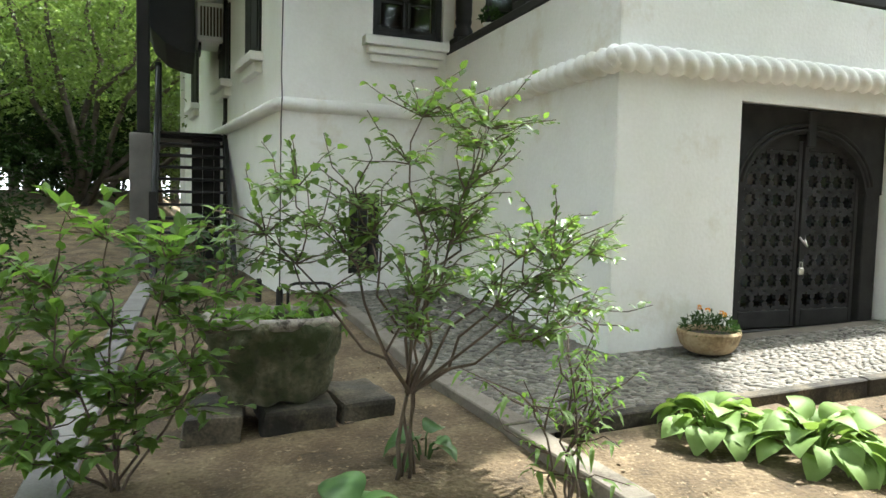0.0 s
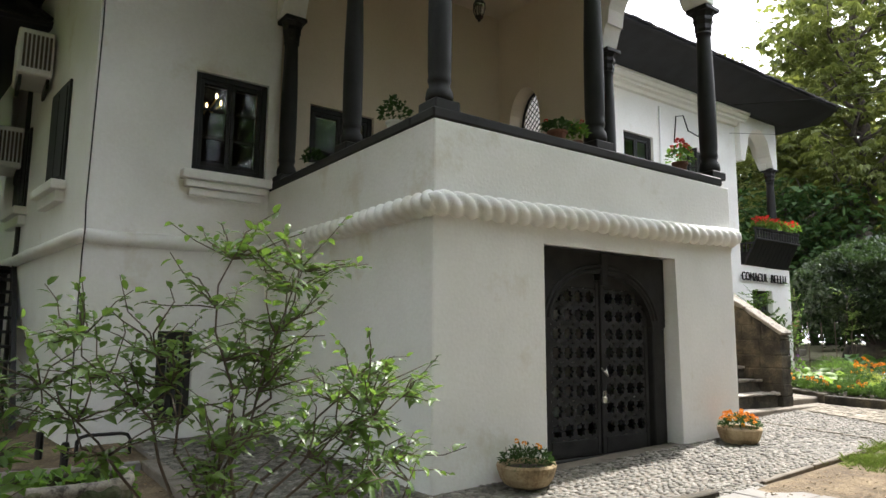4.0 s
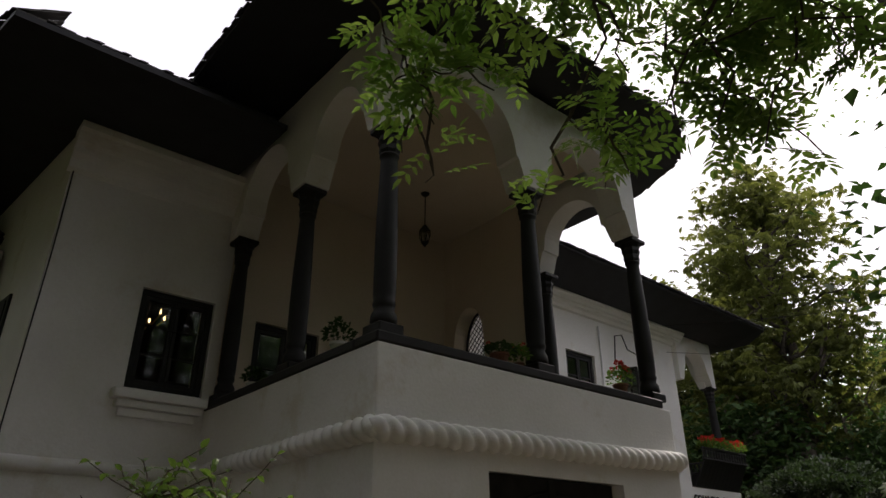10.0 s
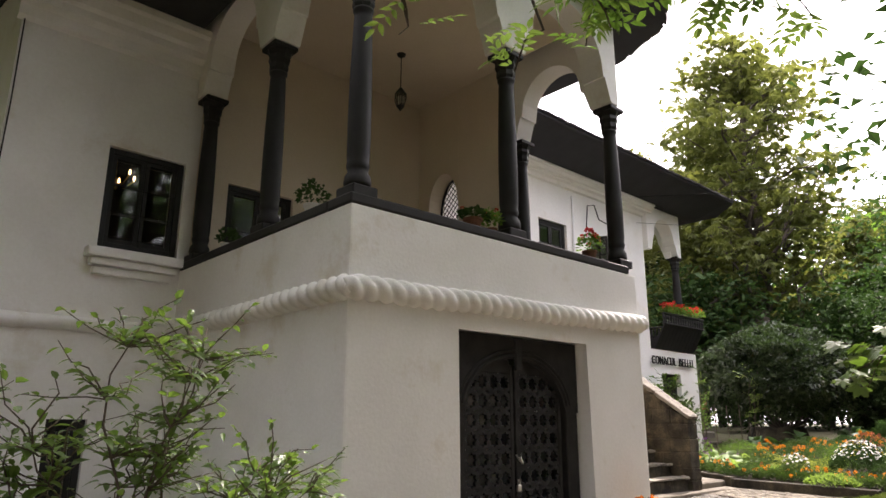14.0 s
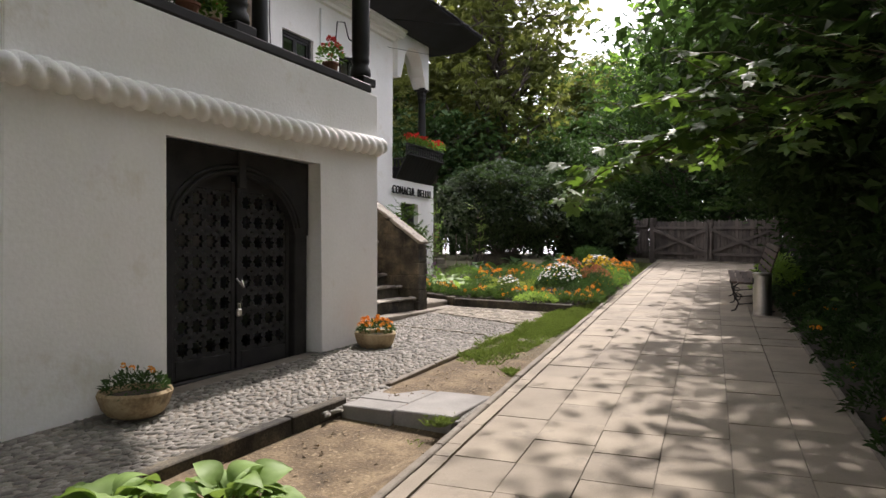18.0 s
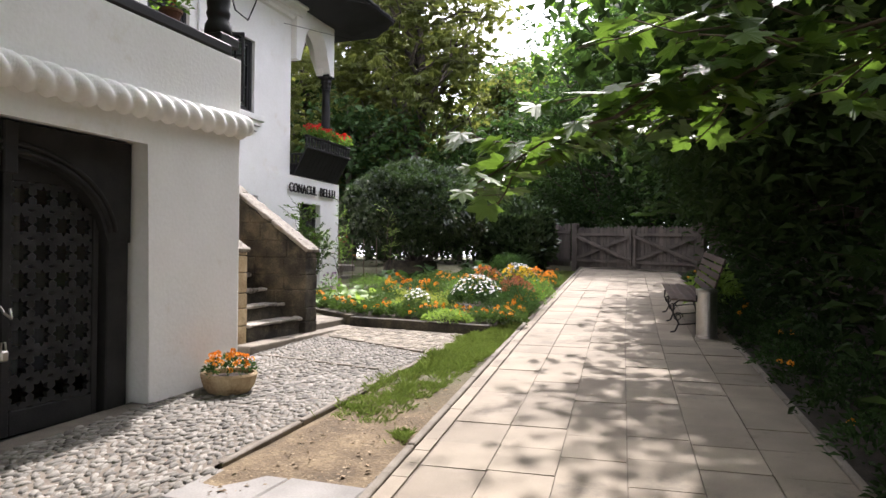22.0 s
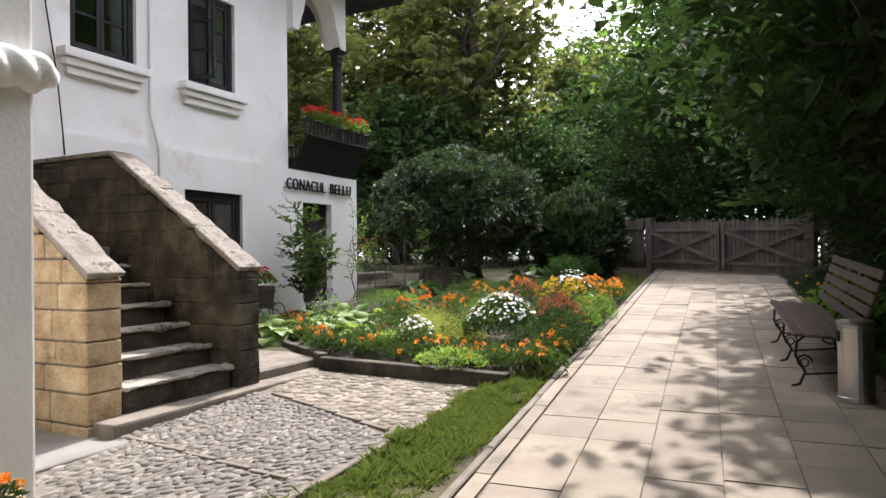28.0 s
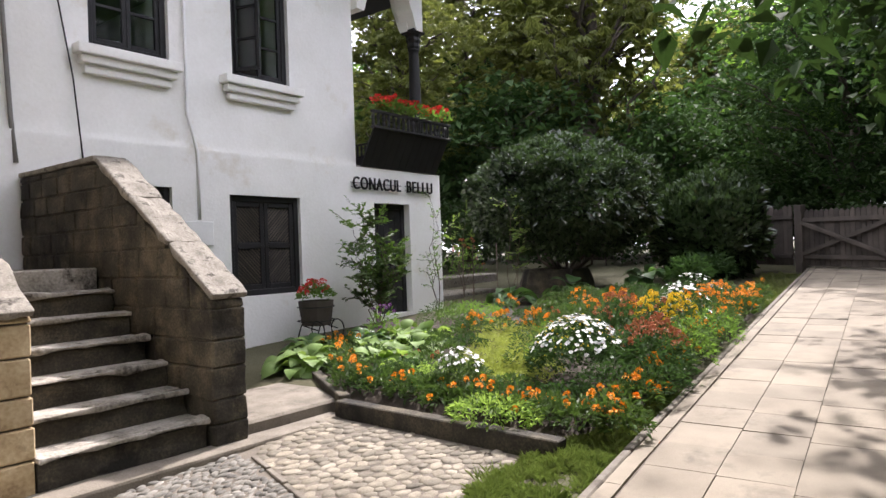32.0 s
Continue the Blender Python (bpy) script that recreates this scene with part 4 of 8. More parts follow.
def casement(name, x0, x1, z0, z1, y, rows=3, label="black-framed casement window with small panes", open_leaf=False, bars=False):
    w = thing(name, label, "window", x0, y + 0.06, z0)
    w["kind"] = "structure"
    W, H, f = x1 - x0, z1 - z0, 0.075
    for a, b in (((0, 0, 0), (f, 0.09, H)), ((W - f, 0, 0), (W, 0.09, H)), ((f, 0, 0), (W - f, 0.09, f)), ((f, 0, H - f), (W - f, 0.09, H))):
        part("window_frame", boxed(a, b, 0.006), DARK_WOOD, w)
    for side in (0, 1):
        lx0 = f if side == 0 else W / 2 + 0.002
        lx1 = W / 2 - 0.002 if side == 0 else W - f
        s = 0.05
        bm = bmesh.new()
        for a, b in (((lx0, 0.02, f), (lx0 + s, 0.065, H - f)), ((lx1 - s, 0.02, f), (lx1, 0.065, H - f)), ((lx0 + s, 0.02, f), (lx1 - s, 0.065, f + s)), ((lx0 + s, 0.02, H - f - s), (lx1 - s, 0.065, H - f))):
            box(bm, a, b, 0.004)
        for r in range(1, rows):
            z = f + (H - 2 * f) * r / rows
            box(bm, (lx0 + s, 0.025, z - 0.014), (lx1 - s, 0.06, z + 0.014))
        turn = Matrix.Translation((lx0, 0.02, 0)) @ Matrix.Rotation(radians(-68), 4, "Z") @ Matrix.Translation((-lx0, -0.02, 0)) if open_leaf and side == 0 else Matrix.Identity(4)
        bm.transform(turn)
        sash = part("sash", bm, DARK_WOOD, w)
        for r in range(rows):
            za, zb = f + (H - 2 * f) * r / rows + 0.014, f + (H - 2 * f) * (r + 1) / rows - 0.014
            bm = boxed((lx0 + s, 0.040, za), (lx1 - s, 0.044, zb))
            bm.transform(turn)
            ob = part("pane", bm, GLASS, sash)
            ob.visible_shadow = False
    if bars:
        for k in range(4):
            z = 0.15 + (H - 0.3) * k / 3
            bm = bmesh.new()
            tube(bm, [(f, 0.012, z), (W - f, 0.012, z)], 0.006, 0.006, 5)
            part("bar", bm, IRON, w)
    return w


casement("window_1", 2.19, 3.11, 3.56, 4.80, LY, 3, open_leaf=False, bars=True)
sill("window_sill", 2.06, 3.145, LY, 3.52)
casement("window_2", 10.45, 11.38, 4.30, 5.70, HY0 + 0.07, 3)
sill("window_sill", 10.27, 11.47, HY0 + 0.07, 4.27)
casement("window_3", 12.25, 13.18, 4.30, 5.70, HY0 + 0.07, 3, "black-framed casement window with one sash opened outward", True)
sill("window_sill", 12.05, 13.31, HY0 + 0.07, 4.27)
casement("window_4", 8.3, 9.1, 4.32, 5.12, HY0 + 0.07, 3)
casement("window_5", 3.75, 4.75, FLOOR + 0.001, 4.739, FY1, 4, "dark glazed loggia door")
casement("window_6", 1.93, 2.33, 0.62, 1.62, LY, 2, "small dark cellar window", bars=True)


def shutter(name, x0, x1, z0, z1, y, label, panels=2):
    w = thing(name, label, "shutter", x0, y + 0.05, z0)
    w["kind"] = "structure"
    W, H, f = x1 - x0, z1 - z0, 0.08
    for a, b in (((0, 0, 0), (f, 0.12, H)), ((W - f, 0, 0), (W, 0.12, H)), ((f, 0, 0), (W - f, 0.12, f)), ((f, 0, H - f), (W - f, 0.12, H))):
        part("frame", boxed(a, b, 0.008), DARK_WOOD, w)
    for side in (0, 1):
        lx0 = f + 0.002 if side == 0 else W / 2 + 0.003
        lx1 = W / 2 - 0.003 if side == 0 else W - f - 0.002
        bm = bmesh.new()
        s = 0.065
        for a, b in (((lx0, 0.02, f), (lx0 + s, 0.06, H - f)), ((lx1 - s, 0.02, f), (lx1, 0.06, H - f)), ((lx0 + s, 0.02, f), (lx1 - s, 0.06, f + s)), ((lx0 + s, 0.02, H - f - s), (lx1 - s, 0.06, H - f)), ((lx0 + s, 0.02, H / 2 - 0.04), (lx1 - s, 0.06, H / 2 + 0.04))):
            box(bm, a, b, 0.005)
        leaf = part("shutter_leaf", bm, DARK_WOOD, w)
        part("backing", boxed((lx0 + s, 0.05, f + s), (lx1 - s, 0.06, H - f - s)), GATE_WOOD, leaf)
        for za, zb in ((f + s, H / 2 - 0.04), (H / 2 + 0.04, H - f - s)):
            pw, ph = lx1 - lx0 - 2 * s, zb - za
            up = 1 if side else -1
            n = int((pw + ph) / 0.05)
            for k in range(n):
                c = -pw + (k + 0.5) * (pw + ph) / n if True else 0
                pts = []
                for t in range(21):
                    x = pw * t / 20
                    z = c + (x if up > 0 else pw - x)
                    if 0.004 < z < ph - 0.004:
                        pts.append((lx0 + s + x, 0.045, za + z))
                if len(pts) > 1:
                    bm = bmesh.new()
                    tube(bm, [pts[0], pts[-1]], 0.013, 0.013, 4)
                    part("slat", bm, GREY_WOOD, leaf)
    return w


shutter("window_7", 12.10, 13.24, 1.44, 2.75, HY0, "closed black shutters with diagonal boards")
shutter("window_8", 10.95, 11.32, 2.30, 2.80, HY0, "small closed dark shutter")


def far_door():
    d = thing("door_1", "dark recessed plank door behind climbing roses", "door", 14.73, HY0 + 0.12, 0.95)
    d["kind"] = "structure"
    W, H = 0.85, 1.79
    for a, b in (((0, 0, 0), (0.08, 0.1, H)), ((W - 0.08, 0, 0), (W, 0.1, H)), ((0.08, 0, H - 0.08), (W - 0.08, 0.1, H))):
        part("door_frame", boxed(a, b, 0.006), DARK_WOOD, d)
    for k in range(5):
        x = 0.082 + (W - 0.164) * k / 5
        part("plank", boxed((x + 0.002, 0.03, 0), (x + (W - 0.164) / 5 - 0.002, 0.07, H - 0.082), 0.004), GATE_WOOD, d)
    bm = bmesh.new()
    tube(bm, [(W - 0.16, 0.03, 0.85), (W - 0.16, -0.01, 0.87), (W - 0.22, -0.01, 0.87)], 0.01)
    part("handle", bm, IRON, d)


far_door()


def lettering(body, x, y, z, height):
    cu = bpy.data.curves.new("sign_letters", "FONT")
    cu.body, cu.size, cu.extrude, cu.space_character = body, height / 0.72, 0.012, 1.12
    tmp = bpy.data.objects.new("sign_letters", cu)
    scene.collection.objects.link(tmp)
    bpy.context.view_layer.update()
    me = bpy.data.meshes.new_from_object(tmp.evaluated_get(bpy.context.evaluated_depsgraph_get()))
    bpy.data.objects.remove(tmp)
    me.materials.clear()
    me.materials.append(IRON)
    xs = [v.co.x for v in me.vertices]
    return me, min(xs), max(xs)


def house_sign():
    s = thing("wall_sign", "black iron letters on a thin rail, fixed on the white wall", "sign", 14.24, HY0 - 0.05, 2.93)
    for body, x0, x1 in (("CONACUL", 0.0, 1.08), ("BELLU", 1.24, 1.90)):
        me, a, b = lettering(body, 0, 0, 0, 0.2)
        ob = new("lettering", me)
        ob.parent = s
        ob.matrix_basis = Matrix.Translation((x0, 0, 0)) @ Matrix.Rotation(radians(90), 4, "X") @ Matrix.Diagonal(((x1 - x0) / (b - a), 1, 1, 1)) @ Matrix.Translation((-a, 0, 0))
        for z in (0.03, 0.10):
            bm = bmesh.new()
            tube(bm, [(x0 - 0.03, 0.022, z), (x1 + 0.03, 0.022, z)], 0.007, 0.007, 4)
            part("rail", bm, IRON, s)
        for x in (x0 + 0.1, x1 - 0.1):
            bm = bmesh.new()
            tube(bm, [(x, 0.02, 0.06), (x, 0.052, 0.06)], 0.008, 0.008, 4)
            part("bracket", bm, IRON, s)


house_sign()


# ---- far porch above the lower storey ----
def porch():
    p = thing("porch_balcony", "flared black wooden balcony parapet with small balusters", "balcony")
    p["kind"] = "structure"
    def flare(a, b, out):
        """A boarded skirt between two points of the edge, leaning outward."""
        a, b, out = Vector((*a, 0)), Vector((*b, 0)), Vector((*out, 0))
        n = max(2, int((b - a).length / 0.16))
        for k in range(n):
            s0, s1 = a.lerp(b, k / n), a.lerp(b, (k + 1) / n)
            g = (b - a).normalized() * 0.004
            bm = bmesh.new()
            vs = []
            for th in (0.0, -0.03):
                for q, dz, o in ((s0 + g, 3.29, 0.0), (s1 - g, 3.29, 0.0), (s1 - g, 3.84, 0.30), (s0 + g, 3.84, 0.30)):
                    vs.append(bm.verts.new(q + out * (o + th) + Vector((0, 0, dz))))
            for f in ((0, 1, 2, 3), (7, 6, 5, 4), (0, 4, 5, 1), (1, 5, 6, 2), (2, 6, 7, 3), (3, 7, 4, 0)):
                bm.faces.new([vs[i] for i in f])
            part("skirt_board", bm, DARK_WOOD, p)
        m = int((b - a).length / 0.11)
        for k in range(m + 1):
            q = a.lerp(b, k / m) + out * 0.29
            bm = bmesh.new()
            lathe(bm, [(0.018, 3.86), (0.028, 3.91), (0.02, 3.96), (0.03, 4.02), (0.018, 4.08)], 6, Matrix.Translation((q.x, q.y, 0)))
            part("baluster", bm, DARK_WOOD, p)
        for z in (3.84, 4.08):
            bm = bmesh.new()
            d = (b - a).normalized()
            x = Matrix(((d.x, -d.y, 0, a.x + out.x * 0.29), (d.y, d.x, 0, a.y + out.y * 0.29), (0, 0, 1, 0), (0, 0, 0, 1)))
            box(bm, (-0.02, -0.04, z), ((b - a).length + 0.04, 0.04, z + 0.04), 0.006, x)
            part("hand_rail", bm, DARK_WOOD, p)
    flare((HX1 + 0.02, 8.26), (16.30, 8.26), (0, -1))
    flare((16.30, 8.45), (16.30, 13.9), (1, 0))
    flare((16.30, 8.26), (16.30, 8.44), (0.7, -0.3))
    wall("floor_porch", [((HX1 + 0.01, HY0 + 0.51, 3.284), (16.30, 13.9, 3.40))], CONCRETE, "porch floor")
    column(15.95, 8.38, 3.42, 5.75, "porch_column")
    column(15.95, 12.9, 3.42, 5.75, "porch_column")
    arch_row("wall_arch_porch", (HX1 + 0.0, 8.38), (16.10, 8.38), [0.0, 1.58])
    arch_row("wall_arches_porch_side", (15.95, 8.55), (15.95, 13.0), [-0.17, 2.2, 4.5])
    wall("ceiling_porch", [((HX1 + 0.002, 8.45, 7.0), (15.78, 13.9, 7.06))], SOFFIT, "dark boarded porch ceiling")


porch()


# ---- cables and small wall fittings ----
def cable(name, pts, r, label, mat=IRON, cat="cable"):
    bm = bmesh.new()
    tube(bm, pts, r, r, 5)
    return tagged(link_mesh(name, bm, mat, True), label, cat)


def sag(a, b, drop, n=14):
    a, b = Vector(a), Vector(b)
    return [a.lerp(b, k / n) - Vector((0, 0, drop * 4 * (k / n) * (1 - k / n))) for k in range(n + 1)]


cable("wall_cable", [(10.06, HY0 + 0.04, 6.5), (10.06, HY0 + 0.03, 5.6), (10.13, HY0 + 0.03, 4.7), (10.26, HY0 + 0.03, 3.9), (10.32, HY0 - 0.012, 3.0)], 0.009, "thin black cable hanging down the white wall")
cable("wall_conduit", [(11.57, HY0 + 0.035, 6.4), (11.57, HY0 + 0.035, 3.7), (11.66, HY0 - 0.01, 3.25), (11.66, HY0 - 0.015, 2.42)], 0.022, "white painted conduit on the wall", WHITE_PAINT, "pipe")
cable("wall_conduit", [(9.60, HY0 + 0.035, 6.5), (9.61, HY0 + 0.035, 4.6), (9.66, HY0 + 0.03, 3.4), (9.68, HY0 - 0.012, 2.95)], 0.024, "grey painted conduit beside the stair", CONCRETE, "pipe")
cable("corner_cable", [(HX0 + 0.02, LY - 0.012, 7.0), (HX0 + 0.03, LY - 0.012, 5.0), (HX0 + 0.0, LY - 0.012, 3.0), (HX0 + 0.0, LY - 0.10, 2.7), (HX0 + 0.0, LY - 0.015, 2.45), (HX0 - 0.0, LY - 0.015, 0.45)], 0.008, "dark cable running down the house corner")
cable("cable_loop", [(12.0, HY0 + 0.0, 5.7), (12.0, HY0 - 0.06, 6.25), (12.2, HY0 - 0.1, 6.3), (12.35, HY0 - 0.1, 6.0), (12.75, HY0 - 0.08, 5.95), (13.0, HY0 - 0.06, 6.35), (13.02, HY0 - 0.2, 6.85)], 0.014, "black cable looping below the cornice")
cable("overhead_wire", sag((13.2, 7.75, 6.62), (33.0, -2.0, 12.6), 0.8), 0.006, "overhead wire crossing to the trees", WIRE)
cable("overhead_wire", sag((13.2, 7.75, 6.0), (33.0, -1.0, 9.6), 0.7), 0.004, "thin overhead wire crossing to the trees", WIRE)
tagged(link_mesh("meter_box", boxed((11.46, HY0 - 0.03, 2.10), (11.84, HY0 + 0.0, 2.40), 0.008), WHITE_PAINT), "flat white metal meter box on the wall", "box")


def air_conditioner(x, y, z):
    a = thing("air_conditioner", "old off-white air conditioner unit on the side wall", "air conditioner", x, y, z, "air conditioners")
    part("casing", boxed((-0.42, -0.4, 0), (0.0, 0.4, 0.62), 0.02), WHITE_PAINT, a)
    bm = bmesh.new()
    for k in range(7):
        box(bm, (-0.36 + k * 0.05, -0.415, 0.08), (-0.33 + k * 0.05, -0.402, 0.54))
    part("grille", bm, GREY_WOOD, a)
    for x in (-0.38, -0.06):
        part("bracket", boxed((x, -0.3, -0.14), (x + 0.04, 0.3, -0.003), 0.004), IRON, a)


air_conditioner(0.66, 12.1, 4.05)
air_conditioner(0.83, 10.5, 5.0)


def side_windows():
    for k, (y, z0, h) in enumerate(((9.6, 3.42, 1.3), (11.75, 3.40, 1.2), (15.2, 3.45, 1.3))):
        xw = HX0 + (y - LY) * (0.10 - HX0) / (17.0 - LY)
        w = thing("window_side_%d" % (k + 1), "window on the shaded side wall, black panels added for its dark glass", "window", xw, y, z0, "", math.degrees(math.atan((HX0 - 0.10) / (17.0 - LY))))
        w["kind"] = "structure"
        part("window_frame", boxed((-0.03, -0.45, 0), (0.05, 0.45, h), 0.01), DARK_WOOD, w)
        # black panels added in place of glass so the openings read dark
        for q in (-0.38, 0.01):
            part("shutter", boxed((-0.045, q, 0.08), (-0.032, q + 0.37, h - 0.08), 0.004), DARK_WOOD, w)
        part("window_sill", boxed((-0.17, -0.55, -0.12), (0.02, 0.55, -0.003), 0.02, None, 2), PLASTER, w)
        part("sill_moulding", boxed((-0.10, -0.48, -0.26), (0.02, 0.48, -0.124), 0.02, None, 2), PLASTER, w)
    p = thing("drain_pipe", "dark drain pipe on the side wall", "pipe", 0.70, 11.6, 0)
    bm = bmesh.new()
    tube(bm, [(0, 0, 0.4), (0, 0, 6.9)], 0.05, 0.05, 8)
    part("pipe", bm, IRON, p)


side_windows()


def wooden_stair():
    s = thing("wooden_stair", "dark open-riser wooden stair up to the side gallery", "stairs")
    y0, z0, n = 9.4, 0.48, 11
    for x in (-0.36, 0.66):
        bm = bmesh.new()
        prism(bm, [(y0 - 0.1, z0), (y0 + 0.15, z0), (y0 + 2.75, 2.55), (y0 + 2.75, 2.8), (y0 + 2.5, 2.8)], x, x + 0.06, 0)
        part("stringer", bm, DARK_WOOD, s)
    for k in range(n):
        z = z0 + 0.19 * (k + 1)
        y = y0 + 0.235 * k
        part("tread", boxed((-0.30, y, z - 0.04), (0.66, y + 0.27, z), 0.006), DARK_WOOD, s)
    for x in (-0.36,):
        for y, z in ((y0 + 0.1, z0), (y0 + 2.6, 2.6)):
            part("newel", boxed((x - 0.02, y, z), (x + 0.08, y + 0.1, z + 1.1), 0.008), DARK_WOOD, s)
        bm = bmesh.new()
        tube(bm, [(x + 0.03, y0 + 0.15, z0 + 1.05), (x + 0.03, y0 + 2.65, 3.65)], 0.03, 0.03, 6)
        part("hand_rail", bm, DARK_WOOD, s)
        bm = bmesh.new()
        tube(bm, [(x + 0.03, y0 + 0.15, z0 + 0.6), (x + 0.03, y0 + 2.65, 3.2)], 0.022, 0.022, 6)
        part("mid_rail", bm, DARK_WOOD, s)
    part("platform", boxed((-0.7, y0 + 2.58, 2.48), (0.66, y0 + 4.6, 2.57), 0.006), DARK_WOOD, s)
    pier = thing("stone_pier", "plastered stone pier under the gallery post", "pier", -0.55, 11.3, 0)
    bm = boxed((-0.16, -0.2, 0.2), (0.16, 0.2, 2.47), 0.03, None, 2)
    part("shaft", bm, CONCRETE, pier)
    post = thing("gallery_post", "black wooden post carrying the side roof", "post", -0.52, 11.3, 2.47)
    part("shaft", boxed((-0.09, -0.09, 0.003), (0.09, 0.09, 4.6), 0.012), DARK_WOOD, post)
    roof("side_roof", [(-1.0, 10.6), (0.9, 10.6), (0.9, 16.0), (-1.0, 16.0)], [(0.4, 11.5), (0.4, 15.0)], 5.9, 6.6, label="low dark roof over the side gallery")

    # near-black boards added for the darkness behind the open treads
    for k in range(3, 6):
        part("shade_board", boxed((-0.36 + 0.18 * k, y0 + 2.82, 0.3), (-0.184 + 0.18 * k, y0 + 2.88, 2.5), 0.006), DARK_WOOD, s)


def stair_canopy():
    c = thing("gallery_bracket", "dark curved boarding under the side gallery roof", "bracket", 0.0, 0.0, 0.0)
    bm = bmesh.new()
    prism(bm, [(-0.56, 4.45), (-0.42, 4.10), (-0.22, 3.90), (0.0, 3.81), (0.22, 3.78), (0.22, 5.93), (-0.56, 5.93)], 11.42, 13.4, 1)
    part("boarding", bm, SOFFIT, c)


wooden_stair()
stair_canopy()


def chandelier():
    c = thing("chandelier", "lit brass chandelier with candle bulbs inside the room", "lamp", 2.75, 9.9, 5.05)
    brass = material("aged_brass", ((0.30, 0.20, 0.06), (0.45, 0.32, 0.12)), 0.35, 10, 60, 0.1, 1.0)
    glow = bpy.data.materials.new("warm_bulb")
    glow.use_nodes = True
    gi = glow.node_tree.nodes["Principled BSDF"].inputs
    gi["Emission Color"].default_value, gi["Emission Strength"].default_value = (1.0, 0.62, 0.28, 1), 9.0
    bm = bmesh.new()
    lathe(bm, [(0.02, -0.2), (0.06, -0.12), (0.03, 0.0), (0.015, 2.03)], 8)
    part("stem", bm, brass, c)
    for k in range(6):
        a = math.pi * k / 3
        bm = bmesh.new()
        tube(bm, [(0, 0, -0.1), (0.15 * math.cos(a), 0.15 * math.sin(a), -0.16), (0.28 * math.cos(a), 0.28 * math.sin(a), -0.02)], 0.01, 0.01, 5)
        arm = part("arm", bm, brass, c)
        bm = bmesh.new()
        lathe(bm, [(0.010, 0.0), (0.014, 0.03), (0.003, 0.07)], 8, Matrix.Translation((0.28 * math.cos(a), 0.28 * math.sin(a), -0.01)))
        part("bulb", bm, glow, arm)


chandelier()

# ---- plants ----
def unit(a):
    return a / np.maximum(np.linalg.norm(a, axis=-1, keepdims=True), 1e-9)


def leaf_mesh(name, base, axis, up, length, width, material, fold=0.25, droop=0.15):
    """Folded leaves, two faces along the midrib each, at the base points."""
    n = len(base)
    axis = unit(axis)
    side = unit(np.cross(axis, up))
    nrm = np.cross(side, axis)
    L, W = np.broadcast_to(length, n)[:, None], np.broadcast_to(width, n)[:, None]
    mid = base + axis * L * 0.5
    tip = base + axis * L - np.array([0, 0, 1.0]) * L * droop
    v = np.stack([base, mid + side * W * 0.5 + nrm * W * fold, tip, mid - side * W * 0.5 + nrm * W * fold], 1).reshape(-1, 3)
    k = np.arange(n)[:, None] * 4
    f = np.concatenate([k + np.array([[0, 1, 2]]), k + np.array([[0, 2, 3]])], 0)
    return mesh_of(name, v, f, material)


def oval_mesh(name, base, axis, up, length, width, material, fold=0.2, droop=0.15):
    """Fuller leaves with a midrib and a pointed tip, eight faces each."""
    n = len(base)
    axis = unit(axis)
    side = unit(np.cross(axis, up))
    nrm = np.cross(side, axis)
    L, W = np.broadcast_to(length, n)[:, None], np.broadcast_to(width, n)[:, None]
    down = np.array([0, 0, -1.0])
    rows = [base]
    for u, w in ((0.28, 0.46), (0.62, 0.40)):
        m = base + axis * L * u + down * L * droop * u * u
        rows += [m + side * W * w + nrm * W * fold, m, m - side * W * w + nrm * W * fold]
    rows.append(base + axis * L + down * L * droop)
    v = np.stack(rows, 1).reshape(-1, 3)
    k = np.arange(n)[:, None] * 8
    tri = ((0, 1, 2), (0, 2, 3), (1, 4, 5), (1, 5, 2), (2, 5, 6), (2, 6, 3), (4, 7, 5), (5, 7, 6))
    return mesh_of(name, v, np.concatenate([k + np.array([q]) for q in tri], 0), material)


def rand_dirs(rng, n):
    return unit(rng.normal(size=(n, 3)))


def parented(ob, parent, label="", stuff=False):
    ob.parent = parent
    if label:
        ob["label"] = label
    if stuff:
        ob["kind"] = "stuff"
    return ob


def limb_points(rng, a, b, n=5, wobble=0.08):
    a, b = np.array(a, float), np.array(b, float)
    d = np.linalg.norm(b - a)
    return [a + (b - a) * k / n + (rng.normal(size=3) * wobble * d * (0 if k in (0, n) else 1)) for k in range(n + 1)]


TREES = {}


